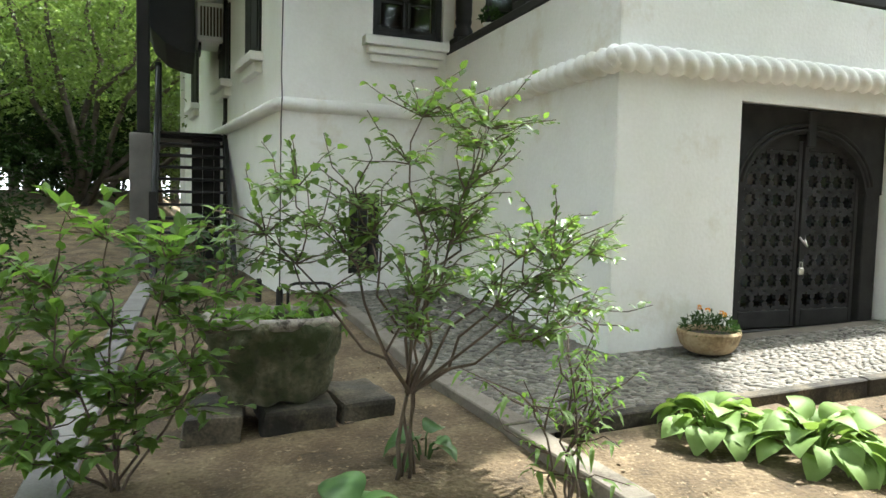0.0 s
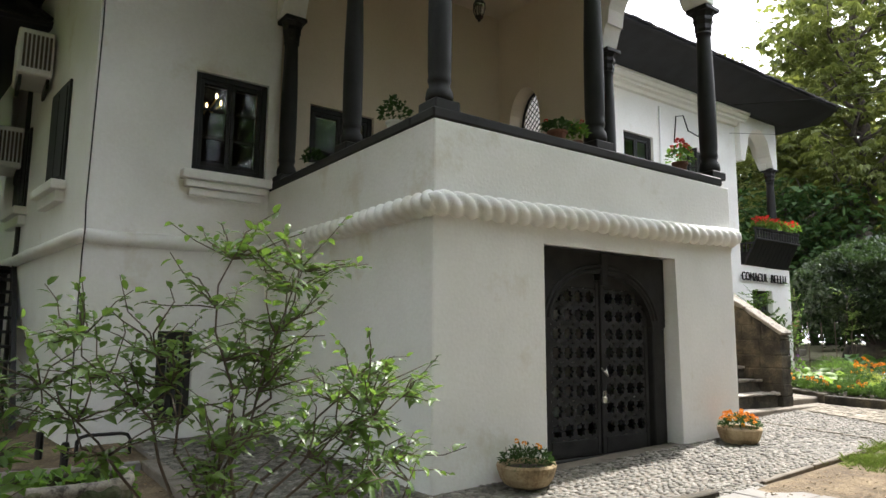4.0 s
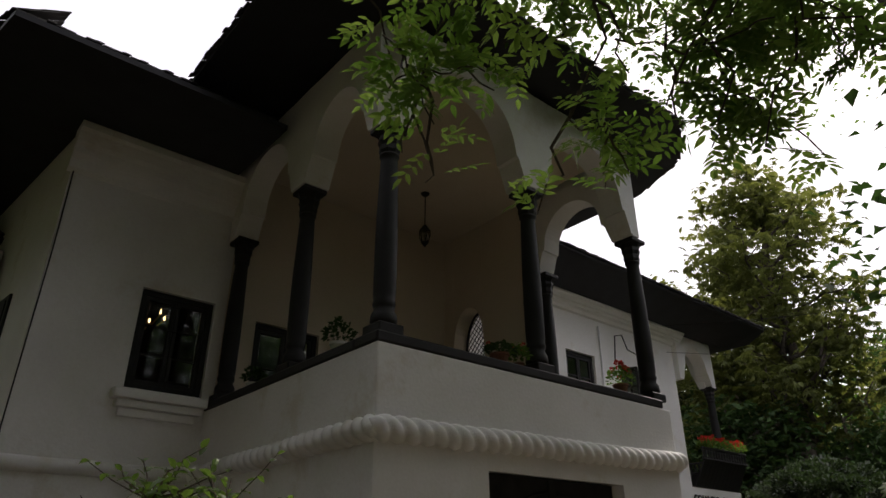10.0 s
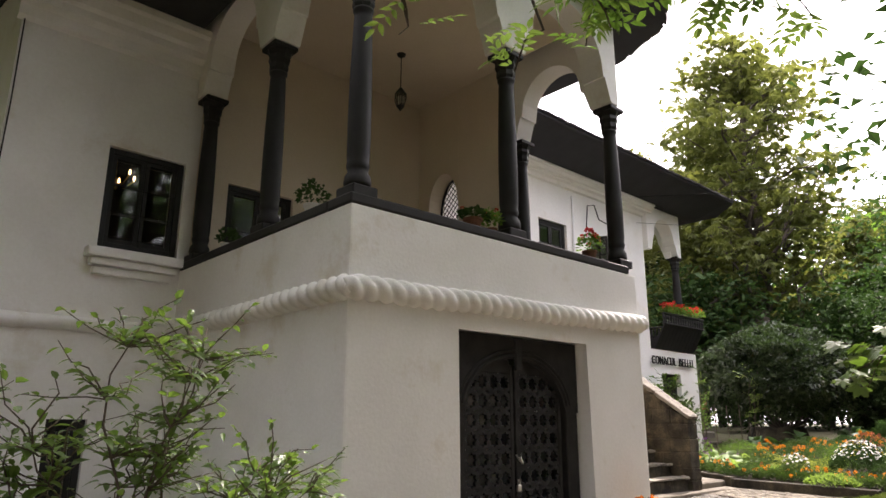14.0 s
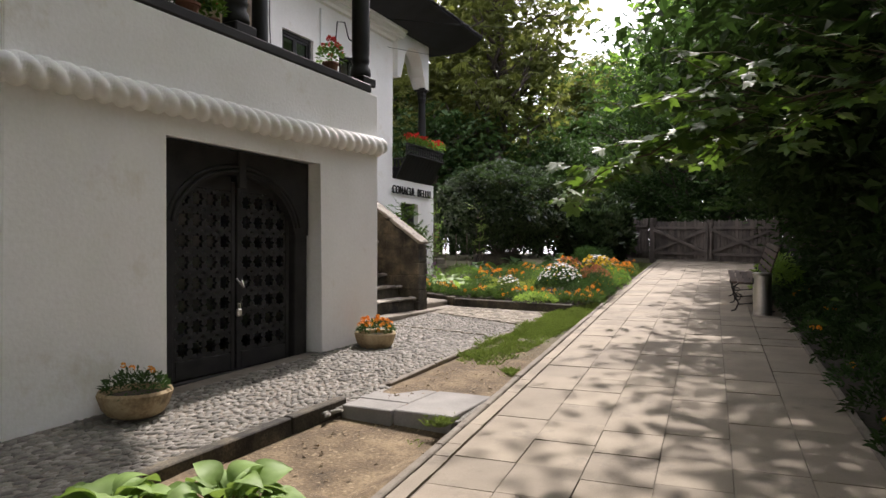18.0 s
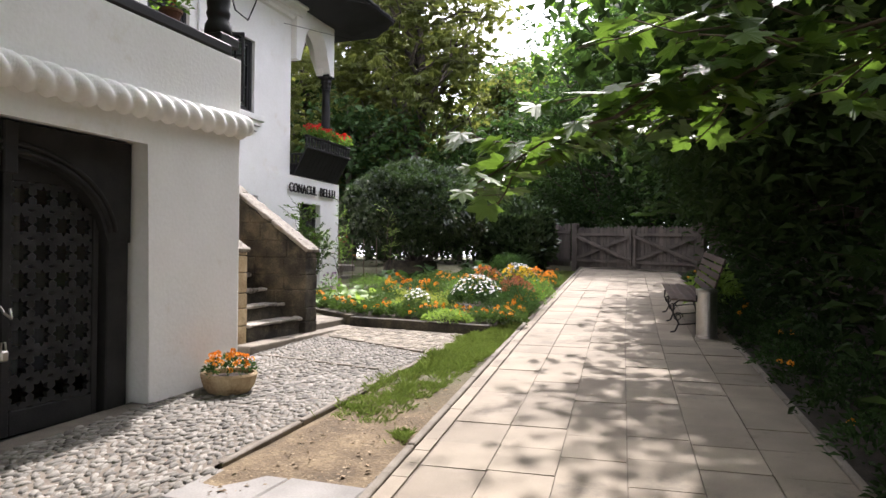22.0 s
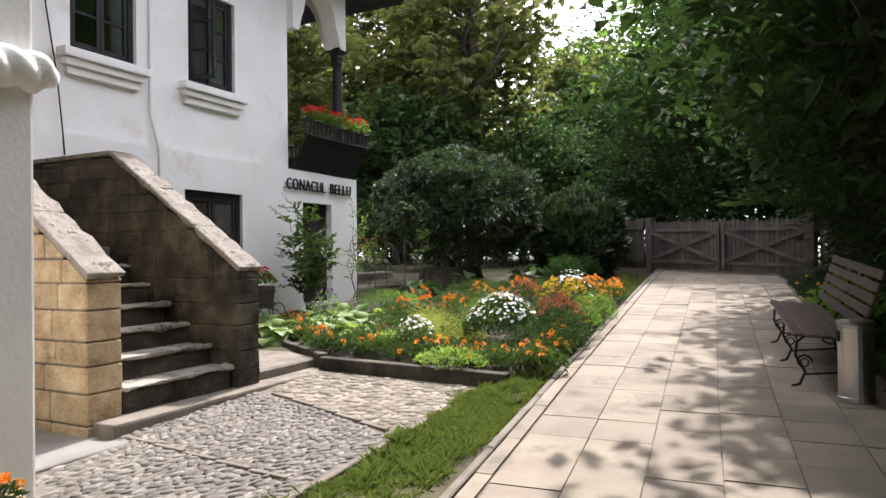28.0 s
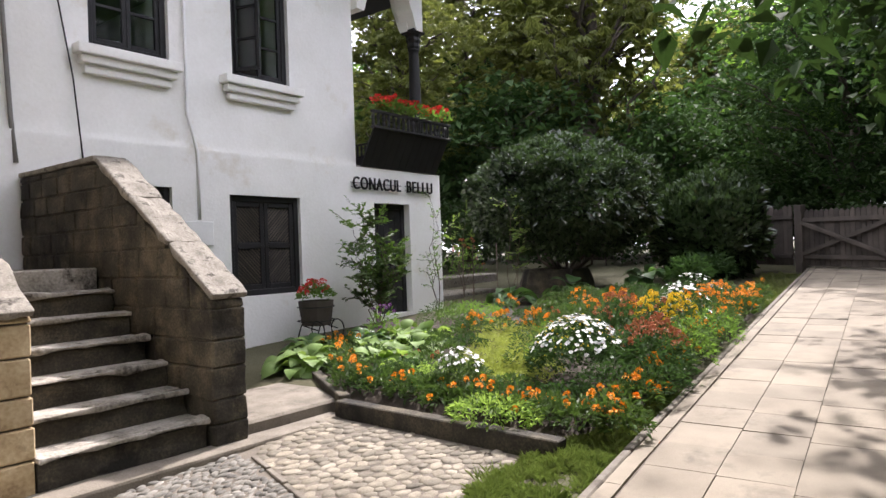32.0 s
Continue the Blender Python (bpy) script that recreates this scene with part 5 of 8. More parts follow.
def make_tree(key, seed, height, crown_r, crown_lo, leaves, size, mat, label, trunk_r=0.22, limbs=16, lean=(0, 0), flat=0.6, spread=0.28, fan=1, per_end=5):
    rng = np.random.default_rng(seed)
    t = thing("tree", label, "tree", 0, 0, 0, "woodland trees")
    bm = bmesh.new()
    topx, topy = lean
    trunk = limb_points(rng, (0, 0, -0.3), (topx, topy, height * 0.85), 7, 0.015)
    tube(bm, trunk, trunk_r, trunk_r * 0.25, 9)
    part("trunk", bm, BARK, t, smooth=True)
    bm = bmesh.new()
    ends = []
    for k in range(limbs):
        u = (k + 0.5) / limbs
        z = crown_lo + (height * 0.92 - crown_lo) * u
        base = np.array([topx * z / (height * 0.85), topy * z / (height * 0.85), z * 0.9])
        a = k * 2.4 + rng.uniform(-0.4, 0.4)
        shape = math.sin(math.pi * min(1, 0.18 + 0.80 * u)) ** 0.7
        r = crown_r * shape * rng.uniform(0.75, 1.1)
        end = base + np.array([math.cos(a) * r, math.sin(a) * r, (height - z) * 0.25 + rng.uniform(-0.3, 0.5)])
        pts = limb_points(rng, base, end, 5, 0.05)
        tube(bm, pts, trunk_r * (0.42 - 0.25 * u), 0.012, 5)
        ends += [pts[-1], pts[-2], pts[3]]
        for j in range(3):
            e2 = pts[3 + j % 2] + rand_dirs(rng, 1)[0] * np.array([1, 1, 0.5]) * crown_r * 0.35
            tube(bm, [pts[2 + j % 3], e2], trunk_r * 0.10, 0.008, 4)
            ends += [e2, (pts[2] + e2) / 2]
    part("branchwork", bm, BARK, t, smooth=True)
    ends = np.array(ends)
    sub = []
    for e in ends:
        for _ in range(per_end):
            sub.append(e + rng.normal(size=3) * crown_r * spread * np.array([0.6, 0.6, 0.35]))
    sub = np.array(sub)
    idx = rng.integers(0, len(sub), leaves)
    off = rng.normal(size=(leaves, 3)) * np.array([1, 1, flat * 0.5]) * crown_r * 0.105
    p = sub[idx] + off
    ax = rand_dirs(rng, leaves) * np.array([1, 1, 0.35]) + np.array([0, 0, -0.15])
    up = rand_dirs(rng, leaves) * 0.45 + np.array([0, 0, 1.0])
    ln = size * rng.uniform(0.7, 1.3, leaves)
    if fan > 1:
        # each leaf is a hand of drooping leaflets
        side = unit(np.cross(unit(ax), up))
        turn = np.linspace(-1.15, 1.15, fan)
        ax = (unit(ax)[:, None, :] * np.cos(turn)[None, :, None] + side[:, None, :] * np.sin(turn)[None, :, None] + np.array([0, 0, -0.35])).reshape(-1, 3)
        p, up, ln = np.repeat(p, fan, 0), np.repeat(up, fan, 0), np.repeat(ln, fan)
    ob = new("crown", leaf_mesh("crown", p, ax, up, ln, ln * (0.42 if fan > 1 else 0.62), mat, 0.15, 0.2))
    parented(ob, t, "", False)
    TREES[key] = t
    return t


FIRST = set()


def plant_tree(key, x, y, turn=0, s=1.0):
    z = yard(x, y) - 0.05
    t = TREES[key]
    if key not in FIRST:
        FIRST.add(key)
        t.matrix_world = pose(x, y, z, 0, 0, turn) @ Matrix.Diagonal((s, s, s, 1))
        return t
    c = copy_thing(t, pose(x, y, z, 0, 0, turn))
    c.scale = (s, s, s)
    return c


make_tree("dark", 2, 11.0, 4.4, 0.9, 15500, 0.182, LEAF_DARK, "shady broad-leaved tree with low dark branches", 0.2, 22)
make_tree("chestnut", 3, 15.5, 2.9, 2.0, 6400, 0.215, LEAF_OLIVE, "tall horse chestnut with layered yellow-green foliage", 0.28, 44, flat=0.35, spread=0.17, fan=5, per_end=3)
make_tree("light", 4, 9.0, 3.6, 0.6, 12500, 0.130, LEAF_WOOD, "leaning thin-stemmed tree with light green leaves", 0.12, 18, (1.8, 0.8))
make_tree("under", 5, 3.6, 2.0, 0.2, 2700, 0.205, LEAF_SHADE, "dense undergrowth shrub below the trees, leaves coloured dark as if shaded", 0.05, 16)
# the west tree is an addition out of view, there to hold back skylight
make_tree("west", 10, 13.0, 4.6, 5.2, 16500, 0.225, LEAF_DARK, "tall unseen tree added west of the house to dim its walls", 0.26, 22, spread=0.32)
make_tree("far", 6, 15.0, 5.2, 1.6, 3100, 0.56, LEAF, "tall broad-leaved woodland tree with dense green crown", 0.28, 20, spread=0.30)
make_tree("far_dark", 7, 13.0, 5.0, 0.8, 2800, 0.60, LEAF_DARK, "tall dense dark green woodland tree", 0.28, 18, spread=0.32)
make_tree("low", 9, 6.2, 2.7, 1.5, 13000, 0.178, LEAF_SHADE, "low tree leaning over the path edge, leaves coloured dark as if shaded", 0.1, 18)

rt = random.Random(21)
# shady wood along the path, wood behind the garden gate, chestnuts behind the house, light wood beside it
for x, y, k, s in ((3.4, -5.2, "dark", 0.75), (7.2, -3.4, "dark", 0.80), (9.2, -3.1, "dark", 0.87), (12.0, -2.95, "dark", 0.90), (15.4, -2.6, "dark", 0.93), (18.6, -2.9, "dark", 0.95), (22.6, -2.8, "dark", 1.0),
                   (27.6, -1.0, "dark", 1.05), (28.6, 3.4, "dark", 0.95), (31.5, 1.2, "dark", 1.1),
                   (31.8, 12.6, "chestnut", 1.40), (37.5, 17.0, "chestnut", 1.2), (33.0, 19.5, "chestnut", 1.1), (40.0, 10.5, "chestnut", 0.8), (43.0, 10.0, "chestnut", 0.92), (25.5, 17.0, "chestnut", 0.85), (22.5, 22.0, "chestnut", 0.9), (31.0, 15.5, "chestnut", 0.7),
                   (-3.0, 21.0, "light", 1.0), (-0.6, 25.0, "light", 1.1), (-5.6, 19.5, "light", 1.1), (-6.8, 15.0, "light", 1.0), (-3.6, 28.0, "light", 1.25), (1.0, 21.5, "light", 0.85)):
    plant_tree(k, x, y, rt.uniform(0, 360), s)
# back rows; trees behind the start and house are unseen, added to block light
for x, y, k, s in ((0.0, -8.6, "far_dark", 0.7), (4.0, -8.8, "far_dark", 0.6), (8.0, -8.0, "far_dark", 0.6), (11.6, -7.8, "far_dark", 0.6), (15.2, -7.6, "far_dark", 0.65), (18.8, -7.6, "far_dark", 0.7), (22.6, -8.0, "far_dark", 0.9), (26.5, -6.0, "far_dark", 1.05),
                   (-4.0, -6.5, "far", 1.0), (-7.5, -2.5, "far", 1.0), (-9.0, 2.5, "far", 0.95), (-8.0, 7.0, "far_dark", 0.8), (-11.0, 11.0, "far", 0.9), (-12.0, 17.0, "far", 1.0), (-6.0, 33.0, "far", 1.0), (4.8, 20.8, "far", 0.75), (5.0, 33.0, "far", 1.0),
                   (29.0, -10.5, "far_dark", 1.2), (35.0, -4.0, "far_dark", 1.2), (36.5, 2.5, "far", 1.1)):
    plant_tree(k, x, y, rt.uniform(0, 360), s)
for x, y in ((5.7, -3.4), (7.5, -2.75), (9.5, -2.2), (10.6, -1.75), (12.0, -1.45), (13.8, -1.4), (15.6, -1.25), (17.8, -1.2)):
    plant_tree("low", x, y, rt.uniform(0, 360), 1.05)
# unseen trees beside and behind the start, added to dim the left walls
for x, y, a in ((-5.6, 0.0, 300), (-8.2, 4.0, 20), (-10.0, 7.4, 110), (-1.8, -5.4, 200), (-3.9, -2.9, 70)):
    plant_tree("west", x, y, a, 1.28)
for x, y, s in ((7.0, -1.9, 0.7), (8.6, -2.1, 0.75), (10.2, -1.9, 0.75), (11.8, -2.0, 0.8), (13.4, -1.9, 0.85), (15.0, -1.8, 0.85), (16.8, -1.7, 0.9), (18.6, -1.6, 0.9), (20.6, -1.5, 0.95), (22.6, -1.6, 0.95), (25.4, -0.4, 0.95), (25.8, 2.2, 0.9), (27.0, 5.8, 0.9), (5.2, -2.0, 0.7), (3.2, -2.4, 0.7), (-2.6, 18.4, 0.7), (-2.6, 8.6, 0.5), (-3.4, 11.0, 0.6), (-5.0, 14.0, 0.8), (28.5, 9.0, 0.9), (30.0, 13.0, 0.9), (31.0, 16.5, 0.9), (27.0, 19.5, 0.9)):
    plant_tree("under", x, y, rt.uniform(0, 360), s)


# low growth closing the view below the far crowns
for i in range(16):
    a = radians(2 + 62 * i / 15)
    plant_tree("under", 8 + 33 * math.cos(a), 4 + 33 * math.sin(a), rt.uniform(0, 360), 1.7)
for x, y, s in ((24.4, 10.6, 0.6), (26.2, 9.6, 0.7), (24.0, 13.4, 0.7), (29.6, 5.0, 1.0), (21.5, 16.5, 0.8)):
    plant_tree("under", x, y, rt.uniform(0, 360), s)

# dark wood between the chestnuts and the far line
for x, y, z in ((39.0, 18.5, 0.9), (37.0, 8.2, 0.72), (36.0, 11.8, 0.6), (34.5, 18.0, 0.8), (30.0, 22.0, 0.8), (26.0, 25.0, 0.8), (32.0, 9.5, 0.5), (28.5, 14.5, 0.6)):
    plant_tree("far_dark", x, y, rt.uniform(0, 360), z)

# far wood line closing the view
for i in range(30):
    a = radians(-38 + 160 * i / 29)
    r = 46 + 9 * rt.random()
    plant_tree("far" if i % 3 else "far_dark", 8 + r * math.cos(a), 4 + r * math.sin(a), rt.uniform(0, 360), (1.05 + 0.25 * rt.random()) * (0.72 if 14 < math.degrees(a) < 24 else 1.0))


for x, y, z in ((-3.3, 20.6, 0.75), (-1.5, 21.2, 0.75), (-2.0, 25.0, 1.0), (-4.6, 23.0, 1.1), (-7.2, 20.5, 1.2), (0.2, 28.0, 1.2), (-9.5, 22.0, 1.3), (-12.5, 20.0, 1.4), (-6.5, 26.5, 1.4), (-3.5, 30.0, 1.5), (-10.5, 27.0, 1.6)):
    plant_tree("under", x, y, rt.uniform(0, 360), z)


def leaning_tree(x, y):
    """Several dark stems fanning out low from one foot."""
    rng = np.random.default_rng(33)
    t = thing("leaning_tree", "old tree with many dark stems fanning out low", "tree", x, y, yard(x, y) - 0.1)
    tips = []
    for k in range(8):
        a = radians(-16 + 11 * k)
        ln = 5.2 + 0.5 * (k % 3)
        end = np.array([math.sin(a) * ln, rng.uniform(-0.8, 0.8), math.cos(a) * ln + 0.3])
        pts = limb_points(rng, (0.12 * math.sin(a), rng.uniform(-0.1, 0.1), 0), end, 6, 0.025)
        bm = bmesh.new()
        tube(bm, pts, 0.11 - 0.005 * k, 0.03, 7)
        part("stem", bm, BARK, t, smooth=True)
        tips += pts[3:]
    tips = np.array(tips)
    n = 9000
    p = tips[rng.integers(0, len(tips), n)] + rng.normal(size=(n, 3)) * np.array([0.7, 0.7, 0.45]) + np.array([0, 0, 0.3])
    ln = 0.11 * rng.uniform(0.7, 1.3, n)
    parented(new("crown", leaf_mesh("crown", p, rand_dirs(rng, n) * np.array([1, 1, 0.4]), rand_dirs(rng, n) * 0.5 + np.array([0, 0, 1.0]), ln, ln * 0.6, LEAF_WOOD, 0.15, 0.2)), t)


leaning_tree(-2.3, 17.8)

# ---- clipped bushes ----
def bush(name, x, y, z0, rx, ry, rz, zc, leaves, size, mat, label, seed, stems=14, trunk_h=0.5, axis_up=0.3):
    rng = np.random.default_rng(seed)
    b = thing(name, label, "bush", x, y, z0)
    bm = bmesh.new()
    for k in range(stems):
        a = 2 * math.pi * k / stems + rng.uniform(-0.2, 0.2)
        q = np.array([math.cos(a) * rx * 0.7, math.sin(a) * ry * 0.7, zc + rng.uniform(-0.3, 0.4) * rz])
        tube(bm, limb_points(rng, (math.cos(a) * 0.1, math.sin(a) * 0.1, -0.05), q, 4, 0.06), 0.035, 0.01, 5)
    parented(part("branchwork", bm, BARK, b, smooth=True), b, stuff=True)
    d = rand_dirs(rng, leaves)
    lump = np.array([0.90 + 0.18 * noise.noise(Vector(v * 2.2) + Vector((seed, 0, 0))) + 0.13 * noise.noise(Vector(v * 5.5)) for v in d])
    rad = lump * (1 - np.abs(rng.normal(size=leaves)) * 0.09)
    p = d * np.array([rx, ry, rz]) * rad[:, None] + np.array([0, 0, zc])
    p[:, 2] = np.maximum(p[:, 2], 0.04)
    ax = d * 0.7 + rand_dirs(rng, leaves) * 0.8 + np.array([0, 0, axis_up])
    up = d + rand_dirs(rng, leaves) * 0.5
    ln = size * rng.uniform(0.7, 1.3, leaves)
    parented(new("foliage", leaf_mesh("foliage", p, ax, up, ln, ln * 0.45, mat, 0.2, 0.1)), b)
    return b


bush("round_bush", 19.75, 7.6, yard(19.6, 7.7) + 0.35, 2.35, 2.1, 1.32, 1.55, 36000, 0.13, LEAF_SHINY, "large rounded bush with glossy dark leaves over a round stone base", 41)
bush("conifer_bush", 22.6, 5.5, yard(22.6, 5.5), 1.35, 1.35, 1.25, 1.10, 11000, 0.20, LEAF_SHINY, "dense rounded dark green evergreen bush", 42, axis_up=0.8)


def well_ring():
    w = thing("stone_planter_ring", "old round stone ring under the big bush", "planter", 19.6, 7.75, yard(19.6, 7.75) - 0.1)
    bm = bmesh.new()
    lathe(bm, [(0.80, 0.0), (0.78, 0.25), (0.70, 0.5), (0.66, 0.55), (0.55, 0.55), (0.50, 0.40)], 20, squash=lambda a, z: 1 + 0.03 * math.sin(5 * a))
    part("ring", bm, OLD_STONE, w)


well_ring()


# ---- leafy shrubs by the start ----
def shrub(name, x, y, stems, twigs, leaf_len, mat, label, seed, per_twig=18, droop=0.2, z_off=-0.03, width=0.42, low=2, fork=0.0, reach=(0.12, 0.38)):
    """Thin woody stems with alternate leaves; stems are ends relative to the foot."""
    rng = np.random.default_rng(seed)
    s = thing(name, label, "shrub", x, y, yard(x, y) + z_off)
    bases, axes = [], []
    for k in range(4 if fork else 0):
        bm = bmesh.new()
        tube(bm, limb_points(rng, (-0.07 + 0.035 * k, 0.03 * (k % 2), -0.02), (0.012 * k - 0.02, 0.01 * (k % 2), fork + 0.03 * k), 4, 0.02), 0.013 - 0.0015 * k, 0.009 - 0.001 * k, 7)
        part("trunk", bm, TWIG, s, smooth=True)
    for end in stems:
        bm = bmesh.new()
        pts = limb_points(rng, (rng.uniform(-0.02, 0.02), rng.uniform(-0.02, 0.02), fork + 0.02) if fork else (rng.uniform(-0.04, 0.04), rng.uniform(-0.04, 0.04), 0), end, 6, 0.035)
        tube(bm, pts, 0.009 if fork else 0.008, 0.0025, 6)
        part("stem", bm, TWIG, s, smooth=True)
        bm = bmesh.new()
        for k in range(twigs):
            i = low + k % (7 - low)
            a = pts[min(i, 5)] * 0.5 + pts[min(i + 1, 6)] * 0.5
            out = unit((np.array(end) / np.linalg.norm(end) * 0.5 + rand_dirs(rng, 1)[0] * np.array([1, 1, 0.5]))[None])[0]
            e = a + out * rng.uniform(*reach)
            tw = limb_points(rng, a, e, 3, 0.06)
            tube(bm, tw, 0.005, 0.002, 4)
            for j in range(per_twig):
                u = (j + 0.5) / per_twig
                bases.append(a + (e - a) * u + rng.normal(size=3) * 0.006)
                sd = np.cross(out, [0, 0, 1]) * (1 if j % 2 else -1)
                axes.append(out * 0.55 + sd * 0.8 + rng.normal(size=3) * 0.3 + np.array([0, 0, 0.1]))
        parented(part("twig_spray", bm, TWIG, s), s, stuff=True)
    n = len(bases)
    ln = leaf_len * rng.uniform(0.6, 1.2, n)
    up = rand_dirs(rng, n) * 0.5 + np.array([0, 0, 1.0])
    parented(new("foliage", oval_mesh("foliage", np.array(bases), np.array(axes), up, ln, ln * width, mat, 0.10, droop)), s)
    return s


shrub("slender_shrub", 0.98, 2.86, [(-0.52, 0.1, 1.42), (0.72, 0.1, 1.2), (-0.05, -0.2, 0.95), (0.25, 0.2, 1.3), (0.12, 0.1, 1.82), (0.36, 0.0, 1.80), (0.66, -0.1, 1.12), (0.98, 0.0, 1.12), (-0.25, 0.15, 1.35), (0.30, -0.1, 1.66), (0.80, -0.2, 0.85), (-0.68, 0.2, 1.2)], 26, 0.076, LEAF_SHRUB, "slender garden shrub forking from a short trunk, light green leaves", 51, 8, 0.35, low=3, width=0.46, fork=0.42, reach=(0.13, 0.36))
shrub("leafy_shrub", -0.28, 3.25, [(-0.6, 0.0, 0.85), (0.0, 0.05, 1.25), (0.25, 0.0, 1.15), (-0.25, 0.0, 1.0), (0.45, 0.1, 0.95), (0.1, -0.1, 0.55), (-0.4, -0.1, 0.5)], 26, 0.098, LEAF, "low garden shrub with broad oval green leaves", 52, 8, width=0.55)
shrub("leafy_shrub", 0.02, 5.3, [(-0.3, 0.0, 1.0), (0.2, 0.0, 1.05), (0.5, 0.0, 0.8), (0.0, 0.2, 0.8)], 9, 0.08, LEAF_DARK, "dark leafy shrub beside the stone trough", 53, 9, width=0.55)
shrub("leafy_shrub", 0.2, 7.3, [(-0.4, 0.0, 0.8), (0.2, 0.0, 0.95), (0.45, 0.0, 0.7), (-0.1, 0.2, 0.7)], 9, 0.07, LEAF_DARK, "dark leafy shrub at the house corner", 54, 9, width=0.55)
shrub("tall_weed", 1.50, 2.32, [(-0.05, 0.0, 0.75), (0.12, 0.0, 0.85), (0.02, 0.1, 0.6), (-0.15, 0.05, 0.5), (0.15, 0.05, 0.55)], 8, 0.085, LEAF, "tall drooping weed with long narrow leaves by the kerb", 55, 7, 0.7, width=0.25)
shrub("leafy_shrub", -0.75, 5.6, [(-0.4, 0.0, 0.6), (0.2, 0.0, 0.7), (-0.1, 0.2, 0.7)], 8, 0.08, LEAF_DARK, "low dark leafy shrub", 56, 8, width=0.55)


def big_leaf(L, W, cup, bend, seed, n=7):
    """A broad ribbed leaf along +x."""
    bm = bmesh.new()
    rows = []
    for i in range(n + 1):
        u = i / n
        w = W * (math.sin(math.pi * min(1, u * 0.92 + 0.08)) ** 0.8) * (1.15 - 0.35 * u)
        z = bend * (u * (1 - u)) * 4 * L * 0.25 - bend * u * u * L * 0.35
        rows.append([bm.verts.new((u * L, w * k / 3, z + cup * abs(k / 3) * w + (0.006 if k % 2 else 0) * (1 if 0 < i < n else 0))) for k in range(-3, 4)])
    for a, b in zip(rows, rows[1:]):
        for k in range(6):
            bm.faces.new((a[k], a[k + 1], b[k + 1], b[k]))
    me = bpy.data.meshes.new("leaf")
    bm.to_mesh(me)
    bm.free()
    me.polygons.foreach_set("use_smooth", [True] * len(me.polygons))
    return me


HOSTA_LEAF = leaf_material("hosta_leaf", (0.14, 0.23, 0.06), (0.25, 0.36, 0.12), (0.30, 0.45, 0.08), 0.55, 0.25, 0.25)
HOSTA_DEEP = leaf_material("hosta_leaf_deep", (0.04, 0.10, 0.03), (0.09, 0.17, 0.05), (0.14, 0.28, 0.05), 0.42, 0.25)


def hosta(x, y, count, size, seed, mat, label, spread=1.0, z_off=0.0):
    rnd = random.Random(seed)
    h = thing("hosta", label, "plant", x, y, yard(x, y) + z_off, "hostas")
    metas = []
    for v in range(3):
        me = big_leaf(size, size * 0.47, 0.10, rnd.uniform(0.5, 0.9), seed + v)
        me.materials.append(mat)
        metas.append(me)
    for k in range(count):
        a = 2.4 * k + rnd.uniform(-0.8, 0.8)
        r = math.sqrt((k + 0.5) / count)
        tilt = 38 - 62 * r + rnd.uniform(-18, 16)
        bx, by = math.cos(a) * r * size * 0.85 * spread, math.sin(a) * r * size * 0.85 * spread
        bz = size * (1.05 - 0.55 * r) * rnd.uniform(0.85, 1.1)
        bm = bmesh.new()
        tube(bm, [(0.02 * math.cos(a), 0.02 * math.sin(a), -0.02), (bx * 0.6, by * 0.6, bz * 0.8), (bx, by, bz)], 0.006, 0.004, 4)
        part("stalk", bm, mat, h)
        ob = new("leaf", metas[k % 3])
        ob.parent = h
        s = rnd.uniform(0.75, 1.15)
        ob.matrix_basis = pose(bx, by, bz, rnd.uniform(-24, 24), -tilt, math.degrees(a)) @ Matrix.Diagonal((s, s, s, 1))


hosta(2.66, 2.76, 44, 0.17, 61, HOSTA_LEAF, "broad-leaved hosta with green ribbed leaves on bare earth", 1.45)
hosta(2.94, 2.36, 60, 0.18, 62, HOSTA_LEAF, "broad-leaved hosta with light green ribbed leaves in the sun", 1.55)
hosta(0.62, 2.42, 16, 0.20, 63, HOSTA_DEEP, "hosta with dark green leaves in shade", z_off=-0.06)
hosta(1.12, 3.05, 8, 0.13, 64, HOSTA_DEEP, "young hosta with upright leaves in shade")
hosta(11.60, 6.30, 56, 0.22, 65, HOSTA_LEAF, "broad hosta with light green leaves beside the stair", 1.7)
hosta(12.05, 6.75, 44, 0.20, 72, HOSTA_LEAF, "broad hosta with light green leaves beside the stair", 1.6)
hosta(12.45, 6.35, 36, 0.18, 73, HOSTA_LEAF, "large-leaved light green plant in the flower bed", 1.5)
hosta(12.95, 6.75, 32, 0.19, 74, HOSTA_DEEP, "hosta with deep green leaves in the flower bed", 1.5)
hosta(12.3, 7.1, 28, 0.18, 66, HOSTA_DEEP, "hosta with deep green leaves in the flower bed", 1.5)
hosta(13.4, 6.6, 28, 0.19, 67, HOSTA_LEAF, "large-leaved light green plant in the flower bed", 1.5)
hosta(16.6, 7.0, 20, 0.30, 68, HOSTA_DEEP, "dark green hosta below the round bush")
hosta(18.2, 6.7, 20, 0.30, 69, HOSTA_DEEP, "dark green hosta below the round bush")
hosta(20.6, 6.2, 20, 0.32, 70, HOSTA_DEEP, "dark green hosta below the evergreen bush")


